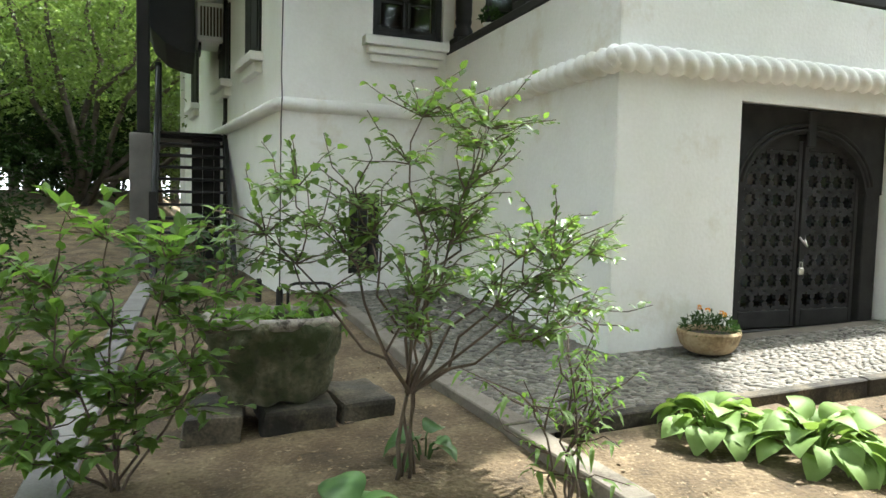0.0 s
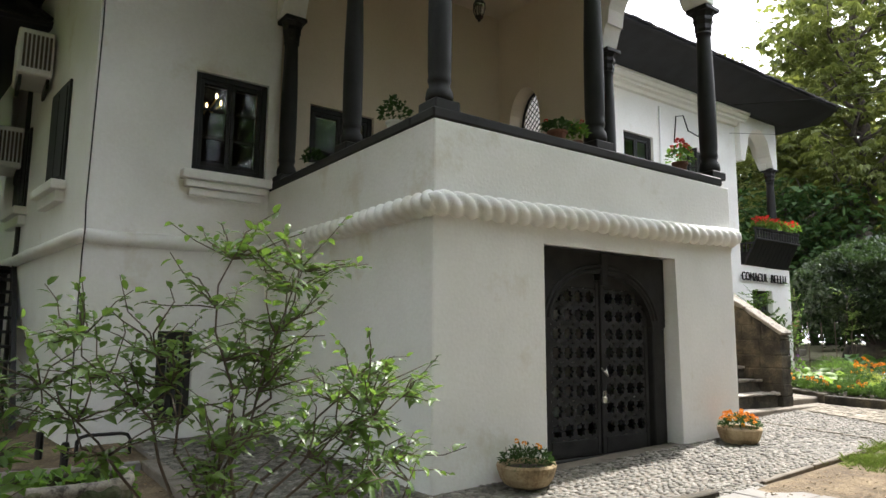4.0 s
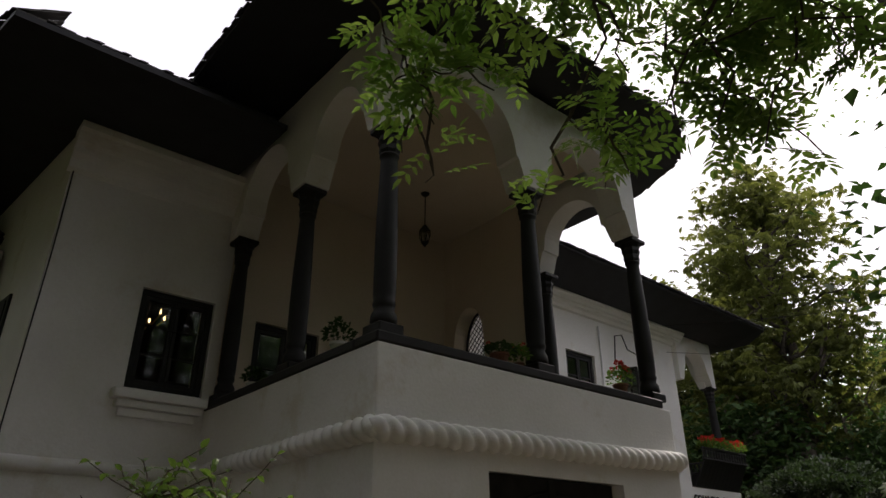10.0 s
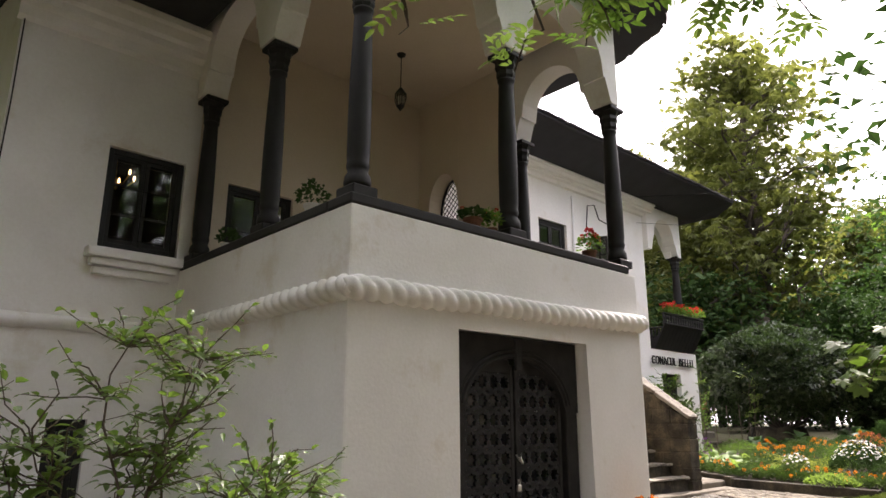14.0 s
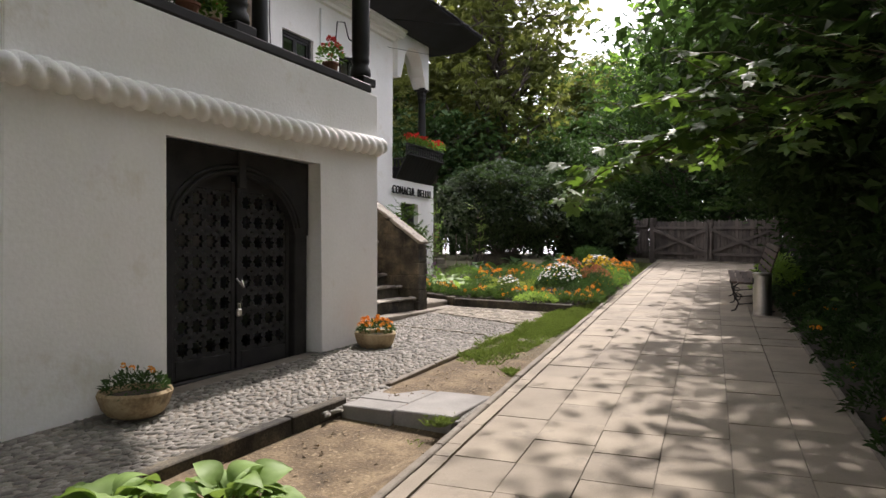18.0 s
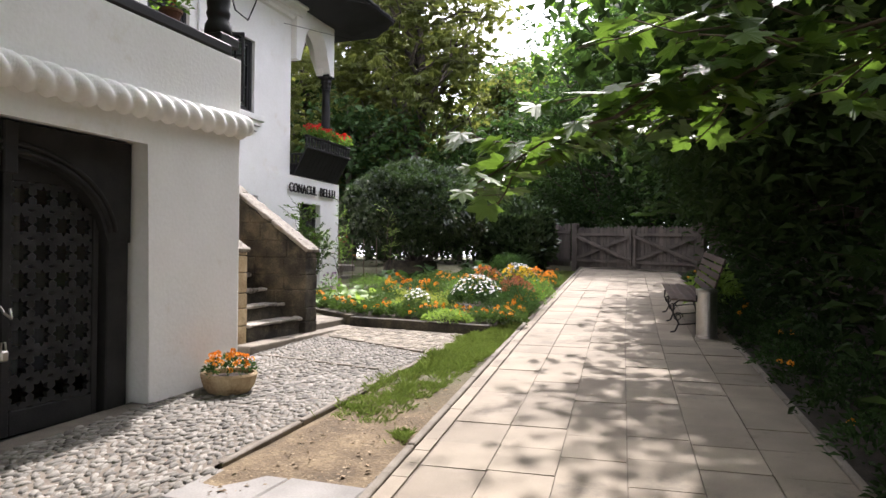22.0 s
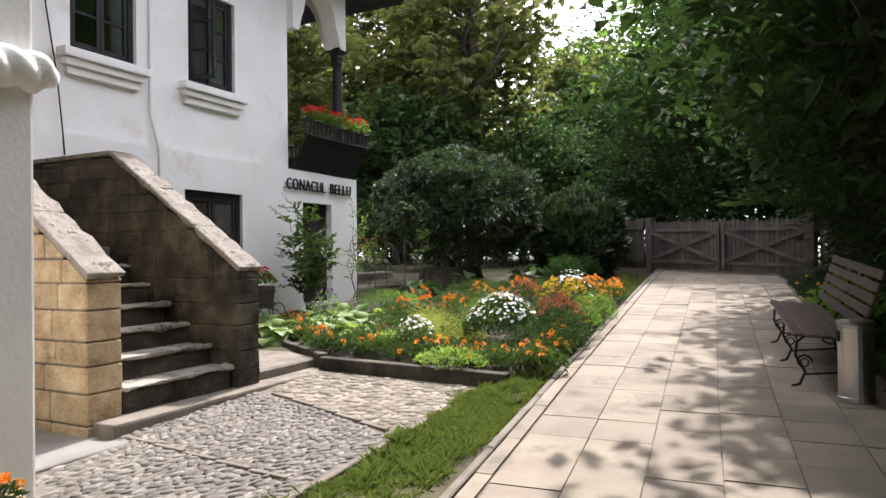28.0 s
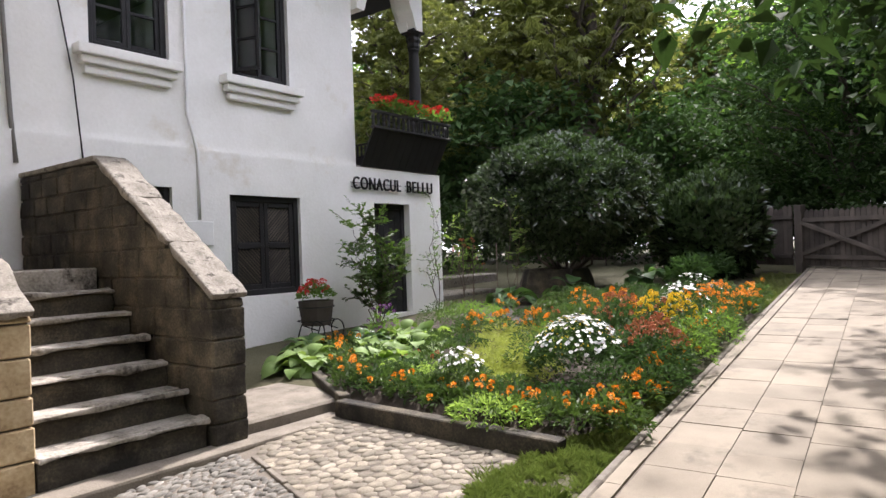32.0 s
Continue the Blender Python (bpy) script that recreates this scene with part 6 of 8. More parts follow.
# ---- hanging branches ----
def ash_branch():
    """An overhanging ash branch with feathered leaves."""
    rng = np.random.default_rng(71)
    b = thing("overhanging_ash_branch", "overhanging ash branch with feathered light green leaves", "branch", 0, 0, 0)
    runs = [((1.9, 1.0, 4.6), (1.60, 1.85, 3.86), 0.022), ((1.60, 1.85, 3.86), (1.84, 2.08, 3.38), 0.012), ((2.0, 0.9, 4.6), (2.18, 1.42, 3.66), 0.02), ((2.18, 1.42, 3.66), (2.27, 1.81, 3.2), 0.012),
            ((2.3, 0.6, 4.5), (2.60, 1.0, 3.45), 0.015), ((2.5, 0.3, 4.3), (2.74, 0.88, 3.31), 0.012), ((2.40, 0.6, 4.1), (2.76, 0.39, 3.50), 0.010), ((2.18, 1.42, 3.66), (2.50, 1.42, 3.35), 0.010),
            ((1.75, 1.55, 4.1), (1.45, 1.75, 4.0), 0.010), ((2.05, 1.2, 4.1), (2.35, 1.25, 3.75), 0.010), ((1.6, 1.85, 3.86), (1.95, 1.75, 3.75), 0.009), ((2.05, 1.3, 3.9), (1.9, 1.6, 3.75), 0.009), ((2.4, 0.75, 4.0), (2.45, 1.15, 3.55), 0.009),
            ((1.9, 1.2, 4.3), (1.55, 1.5, 4.3), 0.01), ((2.0, 1.1, 4.3), (2.2, 1.3, 4.15), 0.01), ((1.8, 1.3, 4.25), (1.75, 1.7, 4.05), 0.01), ((2.3, 0.7, 4.3), (2.6, 0.85, 3.9), 0.01), ((1.95, 0.9, 4.7), (1.1, 1.2, 4.9), 0.014), ((2.2, 0.6, 4.7), (2.9, 0.2, 4.4), 0.012), ((2.3, 0.8, 4.5), (3.0, 0.75, 4.1), 0.01), ((2.4, 0.6, 4.6), (3.3, 0.5, 4.5), 0.01), ((2.2, 1.0, 4.4), (2.8, 1.25, 4.05), 0.01), ((2.0, 1.0, 4.6), (2.4, 1.6, 4.5), 0.01)]
    runs += [((2.36, 0.83, 4.17), (2.64, 0.95, 3.75), 0.010), ((2.68, 0.97, 3.78), (2.84, 0.99, 3.47), 0.008), ((2.59, 0.94, 4.06), (2.9, 0.76, 3.67), 0.008), ((2.81, 0.86, 4.0), (2.96, 0.54, 3.85), 0.007), ((2.82, 0.6, 4.23), (3.12, 0.49, 3.81), 0.008), ((2.68, 0.97, 3.78), (2.89, 0.86, 3.46), 0.007), ((2.59, 0.81, 4.25), (2.79, 0.63, 4.02), 0.007), ((2.4, 1.06, 3.89), (2.61, 1.17, 3.5), 0.008), ((1.23, 1.86, 4.1), (1.5, 1.96, 3.78), 0.007), ((1.46, 1.91, 3.93), (1.75, 1.97, 3.58), 0.007)]
    extra = []
    for a, e, r in runs:
        a, e = np.array(a), np.array(e)
        s0 = a + (e - a) * rng.uniform(0.1, 0.7)
        d = rng.normal(size=3) * np.array([1, 1, 0.45])
        extra.append((tuple(s0), tuple(s0 + unit(d[None])[0] * rng.uniform(0.25, 0.5) + np.array([0.08, 0.0, -0.06])), 0.006))
    runs = runs + extra
    limb = limb_points(rng, (1.2, -3.2, 6.0), (2.0, 0.9, 4.62), 6, 0.03)
    bm = bmesh.new()
    tube(bm, limb, 0.07, 0.03, 7)
    part("limb", bm, BARK, b, smooth=True)
    for i, (a, e, r) in enumerate(runs):
        bm = bmesh.new()
        pts = limb_points(rng, a, e, 5, 0.05)
        tube(bm, pts, r, 0.004, 5)
        part("bough", bm, BARK, b, smooth=True)
        base, ax, up = [], [], []
        for k in range(8):
            u = 0.15 + 0.85 * k / 7
            p = np.array(a) + (np.array(e) - np.array(a)) * u
            d = unit((rng.normal(size=3) * np.array([1, 1, 0.4]) + np.array([0, 0, -0.25]))[None])[0]
            ln = rng.uniform(0.15, 0.24)
            sd = unit(np.cross(d, rng.normal(size=3) * 0.35 + np.array([0, 0, 1.0]))[None])[0]
            nn = np.cross(sd, d)
            for j in range(4):
                for sg in (-1, 1):
                    base.append(p + d * ln * (0.25 + 0.2 * j))
                    ax.append(d * 0.55 + sg * sd + rng.normal(size=3) * 0.12)
                    up.append(nn)
            base.append(p + d * ln)
            ax.append(d)
            up.append(nn)
        n = len(base)
        l = 0.075 * rng.uniform(0.7, 1.15, n)
        parented(new("foliage", oval_mesh("foliage", np.array(base), np.array(ax), np.array(up), l, l * 0.42, LEAF_BRIGHT if i % 2 else LEAF, 0.12, 0.12)), b)
    bm = bmesh.new()
    tube(bm, [(1.63, 1.9, 3.80), (1.66, 2.02, 3.62), (1.62, 2.06, 3.48), (1.60, 2.02, 3.38)], 0.009, 0.004, 5)
    tube(bm, [(1.66, 2.02, 3.62), (1.76, 2.06, 3.55), (1.84, 2.08, 3.38), (1.80, 2.10, 3.33)], 0.008, 0.003, 5)
    part("bare_twig", bm, BARK, b)


ash_branch()


def maple_leaf(seed):
    """A five-lobed toothed leaf, its stalk at the origin, pointing along +x."""
    rnd = random.Random(seed)
    half = [(0, 1.0), (5, 0.84), (12, 0.80), (15, 0.68), (23, 0.57), (33, 0.68), (36, 0.80), (43, 0.84), (48, 0.97), (54, 0.80), (60, 0.76), (64, 0.64), (76, 0.53), (88, 0.60), (97, 0.70), (110, 0.54), (128, 0.38), (150, 0.24)]
    bm = bmesh.new()
    c = bm.verts.new((0.0, 0, 0.0))
    vs = []
    for a, r in half[::-1] + [(-a, r) for a, r in half[1:]]:
        r *= rnd.uniform(0.94, 1.06)
        x, y = math.cos(radians(a)) * r, math.sin(radians(a)) * r
        ridge = 0.05 * math.cos(radians(a * 7.4)) * r
        vs.append(bm.verts.new((x, y, ridge - 0.16 * r * r + 0.05 * abs(y))))
    for k in range(len(vs) - 1):
        bm.faces.new((c, vs[k], vs[k + 1]))
    me = bpy.data.meshes.new("leaf")
    bmesh.ops.recalc_face_normals(bm, faces=bm.faces)
    bm.to_mesh(me)
    bm.free()
    return me


MAPLE = leaf_material("maple_leaf", (0.030, 0.066, 0.016), (0.075, 0.135, 0.032), (0.17, 0.30, 0.035), 0.45, 0.33, 0.35)


def maple_branch():
    rng = np.random.default_rng(81)
    rnd = random.Random(81)
    b = thing("overhanging_maple_branch", "overhanging maple branch with large lobed leaves, over the path", "branch", 0, 0, 0)
    metas = []
    for v in range(4):
        me = maple_leaf(v)
        me.materials.append(MAPLE)
        metas.append(me)
    runs = [((4.95, -2.1, 2.75), (4.85, -0.3, 2.42), 0.014, 14), ((4.85, -0.3, 2.42), (4.80, 0.62, 2.24), 0.010, 16), ((4.80, 0.62, 2.24), (4.62, 1.34, 1.84), 0.007, 24), ((4.80, 0.62, 2.24), (4.98, 1.42, 1.86), 0.006, 26), ((4.80, 0.5, 2.26), (5.25, 1.25, 2.0), 0.006, 20),
            ((4.82, 0.3, 2.3), (5.3, 0.75, 2.12), 0.006, 18), ((4.85, 0.2, 2.35), (4.86, 0.72, 2.05), 0.005, 16), ((4.9, -0.1, 2.38), (4.98, 0.42, 2.03), 0.005, 16), ((4.85, -0.3, 2.42), (4.8, 0.12, 2.08), 0.005, 14), ((4.82, 0.3, 2.3), (4.70, 1.1, 2.14), 0.006, 20), ((4.85, -0.3, 2.4), (5.35, 0.2, 2.2), 0.006, 16), ((4.85, 0.0, 2.36), (4.9, 0.8, 2.5), 0.006, 16), ((4.85, -0.5, 2.46), (5.35, -0.5, 2.2), 0.006, 14), ((4.88, -1.0, 2.55), (5.4, -0.9, 2.3), 0.007, 14),
            ((4.85, -0.3, 2.42), (5.3, 0.6, 2.75), 0.006, 22), ((4.9, -0.6, 2.5), (5.4, 0.2, 2.92), 0.006, 22), ((4.85, 0.0, 2.36), (4.75, 0.75, 2.72), 0.006, 20), ((5.0, 0.2, 2.6), (5.3, 1.0, 2.45), 0.005, 20), ((4.85, -0.6, 2.5), (5.1, 0.1, 2.72), 0.006, 14), ((4.88, -1.0, 2.55), (5.0, -0.3, 2.85), 0.006, 14), ((4.9, -1.5, 2.65), (5.3, -1.3, 2.2), 0.007, 10), ((4.72, 1.1, 2.03), (4.68, 1.22, 1.80), 0.004, 8), ((5.0, 0.5, 2.25), (5.35, 1.05, 2.02), 0.004, 20), ((4.9, 0.6, 2.22), (5.1, 1.15, 1.98), 0.004, 20), ((4.95, 0.3, 2.3), (5.2, 0.55, 2.05), 0.004, 16), ((4.95, 0.9, 2.1), (5.15, 1.4, 1.98), 0.004, 16), ((4.9, 1.15, 2.03), (4.88, 1.4, 2.1), 0.004, 10), ((4.82, 0.2, 2.32), (4.55, 0.55, 2.30), 0.005, 10)]
    runs = [(a, (min(e[0], 4.95 + 0.3 * max(0.0, e[0] - 4.95)), e[1], e[2]), r, n) for a, e, r, n in runs]
    rest, count, done = bmesh.new(), 0, 0
    for a, e, r, n in runs:
        bm = bmesh.new()
        pts = limb_points(rng, a, e, 4, 0.03)
        for k in range(n):
            u = (k + 0.7) / n
            p = np.array(a) + (np.array(e) - np.array(a)) * u
            az = rnd.uniform(0, 360) if k % 3 else rnd.uniform(60, 200)
            st = p + np.array([math.cos(radians(az)), math.sin(radians(az)), -0.10]) * rnd.uniform(0.03, 0.09)
            tube(bm, [p, st], 0.0016, 0.0013, 3)
            s = rnd.uniform(0.062, 0.105)
            m = pose(*st, rnd.uniform(-28, 28), rnd.uniform(0, 45), az) @ Matrix.Diagonal((s, s, s, 1))
            count += 1
            if count <= 300:
                ob = new("leaf", metas[k % 4])
                ob.parent = b
                ob.matrix_basis = m
            else:
                rest.from_mesh(metas[k % 4])
                fresh = rest.verts[done:] if done else rest.verts[:]
                bmesh.ops.transform(rest, matrix=m, verts=fresh)
                rest.verts.ensure_lookup_table()
                done = len(rest.verts)
        tube(bm, pts, r, 0.003, 5)
        part("twig", bm, TWIG, b, smooth=True)
    parented(part("small_leaves", rest, MAPLE, b), b, stuff=True)


maple_branch()


def high_ash():
    """The crown of the ash whose branch hangs over the yard: limbs and leaves high above the path."""
    t = make_tree("ash", 91, 11.0, 2.5, 5.6, 22000, 0.062, LEAF, "tall ash at the path edge with a high spreading crown", 0.2, 18, (2.3, 3.9))
    t.matrix_world = pose(3.4, -1.95, yard(3.4, -1.95), 0, 0, 0)


high_ash()

# ---- yard things ----
def stone_trough():
    t = thing("stone_trough", "old mossy carved stone trough planted with greenery", "trough", 0.50, 3.95, yard(0.5, 3.9) + 0.125, turn=-6)
    bm = bmesh.new()
    W, D, H, n = 0.385, 0.285, 0.46, 40
    rings = []
    def ring(sx, sy, z, sq=3.0, rough=0.012):
        r = []
        for k in range(n):
            a = 2 * math.pi * k / n
            c, s = math.cos(a), math.sin(a)
            m = (abs(c) ** sq + abs(s) ** sq) ** (-1 / sq)
            p = Vector((c * m * sx, s * m * sy, z))
            p += Vector((c, s, 0.4)) * rough * noise.noise(p * 9)
            r.append(bm.verts.new(p))
        rings.append(r)
    for sx, sy, z in ((W * 0.66, D * 0.7, 0.0), (W * 0.78, D * 0.8, 0.03), (W * 0.86, D * 0.88, 0.16), (W * 0.93, D * 0.94, 0.27), (W * 0.98, D, 0.36), (W, D, 0.43), (W * 0.985, D * 0.98, H), (W * 0.86, D * 0.80, H), (W * 0.83, D * 0.76, H - 0.10)):
        ring(sx, sy, z, 3.6, 0.03 if z < 0.44 else 0.02)
    for a, b in zip(rings, rings[1:]):
        for k in range(n):
            bm.faces.new((a[k], a[(k + 1) % n], b[(k + 1) % n], b[k]))
    bm.faces.new(rings[0][::-1])
    roughen(bm, 0.035, 12.0, 2)
    part("basin", bm, MOSSY, t, smooth=True)
    bm = bmesh.new()
    rim = []
    for k in range(49):
        c, s = math.cos(2 * math.pi * k / 48), math.sin(2 * math.pi * k / 48)
        m = (abs(c) ** 3.6 + abs(s) ** 3.6) ** (-1 / 3.6)
        rim.append((c * m * W * 0.93, s * m * D * 0.89, H - 0.005 + 0.012 * noise.noise((c * 4, s * 4, 1.0))))
    tube(bm, rim, 0.034, 0.034, 8)
    roughen(bm, 0.012, 11.0)
    # rim ring in a paler stone colour than the basin
    part("rim", bm, COPING, t, "rim paler than the basin", smooth=True)
    bm = bmesh.new()
    lathe(bm, [(0.80, 0.0), (0.5, 0.02), (0.1, 0.03)], 24, Matrix.Translation((0, 0, H - 0.12)) @ Matrix.Diagonal((W, D * 0.92, 1, 1)))
    part("earth", bm, EARTH, t)
    for k, (x, y, w) in enumerate(((-0.32, -0.05, 0.30), (0.12, -0.02, 0.40), (0.50, 0.02, 0.32))):
        b = thing("stone_block", "rough dark stone block under the trough", "stone", 0.50 + x, 3.92 + y, yard(0.5, 3.9) - 0.13, "trough blocks", turn=-6 + 5 * k)
        bm = boxed((-w / 2, -0.26, 0), (w / 2, 0.26, 0.252), 0.03, None, 2)
        roughen(bm, 0.025, 5.0, 3)
        part("block", bm, OLD_STONE, b)
    rng = np.random.default_rng(5)
    n = 260
    base = np.stack([rng.uniform(-0.38, 0.40, n), rng.uniform(-0.2, 0.2, n), rng.uniform(0.40, 0.56, n)], 1)
    ax = rand_dirs(rng, n) + np.array([0, 0, 0.7])
    ln = 0.075 * rng.uniform(0.6, 1.3, n)
    p = thing("trough_plants", "small leafy plants growing in the trough", "plant", 0.50, 3.95, yard(0.5, 3.9) + 0.07)
    parented(new("foliage", leaf_mesh("foliage", base, ax, rand_dirs(rng, n) * 0.4 + np.array([0, 0, 1.0]), ln, ln * 0.6, LEAF, 0.2, 0.3)), p)


stone_trough()


def hoop():
    h = thing("iron_hoop", "low bent iron bar hoop by the house corner", "hoop", 1.35, 7.5, yard(1.35, 7.5))
    bm = bmesh.new()
    tube(bm, [(-0.24, 0, -0.1), (-0.24, 0, 0.16), (-0.21, 0, 0.20), (-0.15, 0, 0.215), (0.15, 0, 0.215), (0.21, 0, 0.20), (0.24, 0, 0.15), (0.24, 0, -0.1)], 0.018, 0.018, 8)
    part("bar", bm, IRON, h, smooth=True)
    for x, y in ((0.95, 7.0), (0.82, 7.75)):
        p = thing("iron_stake", "short dark iron stake in the ground", "stake", x, y, yard(x, y))
        bm = bmesh.new()
        lathe(bm, [(0.035, -0.1), (0.035, 0.24), (0.025, 0.26)], 8)
        part("rod", bm, IRON, p)


hoop()


def stepping_slabs():
    zc = yard(5.15, 2.6) + 0.012
    s = thing("stepping_slabs", "grey concrete slabs bridging the bed to the path", "slab", 5.17, 2.59, zc)
    for a, b in (((-0.37, 0.025, -0.16), (-0.11, 0.45, 0.0)), ((-0.10, 0.025, -0.16), (0.37, 0.48, 0.003)), ((-0.35, -0.45, -0.16), (0.38, 0.015, 0.005))):
        part("slab", boxed(a, b, 0.008), CONCRETE, s)
    # fine grey gravel between the slabs and the path
    rng = random.Random(61)
    bm = bmesh.new()
    for _ in range(420):
        x = rng.uniform(4.6, 5.75)
        y = rng.uniform(path_left(x) + 0.06, 2.13)
        r = rng.uniform(0.007, 0.016)
        bmesh.ops.create_icosphere(bm, subdivisions=1, radius=r, matrix=Matrix.Translation((x, y, ground_z(x, y) + r * 0.4)) @ Matrix.Diagonal((1.2, 0.9, 0.7, 1)))
    me = bpy.data.meshes.new("gravel")
    bm.to_mesh(me)
    bm.free()
    me.materials.append(COBBLE_REST)
    tagged(new("gravel", me), "fine grey gravel between the slabs and the path", "gravel", kind="stuff")


stepping_slabs()


# ---- flowers ----
def flower_heads(name, pts, size, mat, parent, rng, petals=9, label="", flat=False, facing=None):
    """Many-petalled round heads at the points."""
    pts = np.asarray(pts)
    n = len(pts)
    if not flat:
        # round pompon heads: short petals all over a small ball
        petals = 30
        d = rand_dirs(rng, n * petals) + np.array([0, 0, 0.45])
        ln = size * rng.uniform(0.45, 0.65, n * petals)
        me = leaf_mesh(name, np.repeat(pts, petals, 0) + unit(d) * size * 0.38, d + rand_dirs(rng, n * petals) * 0.5, rand_dirs(rng, n * petals), ln, ln * 0.95, mat, 0.15, 0.0)
        return parented(new(name, me), parent, label, True)
    base = np.repeat(pts, petals, 0)
    a = np.tile(np.arange(petals) * 2 * math.pi / petals, n) + rng.uniform(0, 0.6, n * petals)
    nn = np.tile(np.array([[0, 0, 1.0]]), (n, 1)) if facing is None else unit(np.asarray(facing) + rng.normal(size=(n, 3)) * 0.25)
    t1 = unit(np.cross(nn, np.array([[0.31, 0.87, 0.11]])))
    t2 = np.cross(nn, t1)
    nn, t1, t2 = (np.repeat(q, petals, 0) for q in (nn, t1, t2))
    ax = t1 * np.cos(a)[:, None] + t2 * np.sin(a)[:, None] + nn * 0.15
    ln = size * rng.uniform(0.8, 1.15, n * petals)
    me = leaf_mesh(name, base, ax, nn + rng.normal(size=(n * petals, 3)) * 0.2, ln, ln * 0.7, mat, 0.1, 0.05)
    return parented(new(name, me), parent, label, True)


def clump(name, label, x, y, rx, ry, h, leaves, leaf_len, leaf_mat, heads=(), seed=0, z=None, group="", width=0.4, top=0.0, reach=1.0):
    """A low plant: foliage mound with flower heads. heads: (count, size, material, flat)."""
    rng = np.random.default_rng(seed)
    c = thing(name, label, "plant", x, y, (yard(x, y) + 0.05) if z is None else z, group)
    r = np.sqrt(rng.uniform(0, 1, leaves))
    a = rng.uniform(0, 2 * math.pi, leaves)
    hh = h * np.sqrt(np.maximum(0.04, 1 - r ** 2 * 0.85))
    zz = hh * rng.uniform(0.25, 1.0, leaves) ** 0.6
    base = np.stack([np.cos(a) * r * rx, np.sin(a) * r * ry, zz], 1)
    ax = np.stack([np.cos(a) * r, np.sin(a) * r, 0.5 + 0 * r], 1) + rng.normal(size=(leaves, 3)) * 0.5
    ln = leaf_len * rng.uniform(0.6, 1.3, leaves)
    parented(new("foliage", leaf_mesh("foliage", base, ax, rand_dirs(rng, leaves) * 0.6 + np.array([0, 0, 1.0]), ln, ln * width, leaf_mat, 0.2, 0.15)), c)
    for n, size, mat, flat in heads:
        r = reach * np.sqrt(rng.uniform(0, 1, n))
        a = rng.uniform(0, 2 * math.pi, n)
        hh = h * np.sqrt(np.maximum(0.04, 1 - r ** 2 * 0.85)) + rng.uniform(0.0, 0.06, n) + top
        flower_heads("blossom", np.stack([np.cos(a) * r * rx, np.sin(a) * r * ry, hh], 1), size, mat, c, rng, 10 if flat else 20, "", flat, np.stack([np.cos(a) * r, np.sin(a) * r, 0.25 + np.sqrt(1 - r ** 2 * 0.85)], 1))
    return c


def bed_left(x):
    return 5.05 + (x - 10.85) * 1.25 if x < 12.2 else 6.75 + (x - 12.2) * 0.35


rf = random.Random(9)


def bed_soil():
    bm = bmesh.new()
    rows = []
    for i in range(34):
        x = 10.86 + 0.22 * i
        lo, hi = path_left(x) + 0.09 + 0.42 * max(0.0, 11.7 - x), min(7.9, max(5.0, bed_left(x)) + (0.9 * max(0.0, x - 11.2) if x < 12.2 else 1.2))
        rows.append([bm.verts.new((x, lo + (hi - lo) * j / 20, yard(x, lo + (hi - lo) * j / 20) + 0.09 + 0.03 * noise.noise((x * 2, j * 0.4, 1.0)))) for j in range(21)])
    for r in rows:
        for v in (r[0], r[-1]):
            v.co.z = yard(v.co.x, v.co.y) - 0.05
    for v in rows[0] + rows[-1]:
        v.co.z = yard(v.co.x, v.co.y) - 0.05
    for a, b in zip(rows, rows[1:]):
        for j in range(20):
            bm.faces.new((a[j], b[j], b[j + 1], a[j + 1]))
    structure("soil_bed", bm, material("dark_bed_soil", ((0.022, 0.016, 0.011), (0.060, 0.045, 0.031)), 0.95, 6, 70, 0.9), "dark tilled soil of the flower bed", True)


bed_soil()


def border_soil():
    """Dark leaf mould between the path and the wood."""
    bm = bmesh.new()
    rows = []
    for i in range(60):
        x = 1.2 + 0.38 * i
        r = path_right(x) - 0.085
        rows.append([bm.verts.new((x, r - 0.35 * j, max(ground_z(x, r - 0.35 * j), path_z(x) - 0.10 + 0.01 * j) + 0.012)) for j in range(9)])
    for a, b in zip(rows, rows[1:]):
        for j in range(8):
            bm.faces.new((a[j], a[j + 1], b[j + 1], b[j]))
    structure("soil_border", bm, material("leaf_mould", ((0.018, 0.014, 0.010), (0.05, 0.038, 0.026)), 0.95, 5, 60, 1.0, stains=((0.09, 0.06, 0.035), 20.0, 0.62)), "dark leaf mould below the trees", True)


border_soil()
# marigolds along the front kerb and the path side
k = 0
for y in [2.78 + 0.235 * i for i in range(10)]:
    clump("marigold", "orange marigolds with feathery dark green leaves", 11.12 + 0.14 * max(0.0, 3.6 - y) + rf.uniform(-0.08, 0.14), y + rf.uniform(-0.05, 0.05), 0.17, 0.17, 0.22, 230, 0.07, LEAF_BED, [(rf.randint(3, 6), 0.036, ORANGE, False)], 100 + k, None, "marigolds", 0.3)
    k += 1
for i in range(7):
    x = 11.15 + 0.21 * i
    clump("marigold", "orange marigolds with feathery dark green leaves", x, bed_left(x) - 0.22 + rf.uniform(-0.05, 0.05), 0.16, 0.16, 0.24, 230, 0.07, LEAF_BED, [(rf.randint(3, 6), 0.036, ORANGE, False)], 130 + i, None, "marigolds", 0.3)
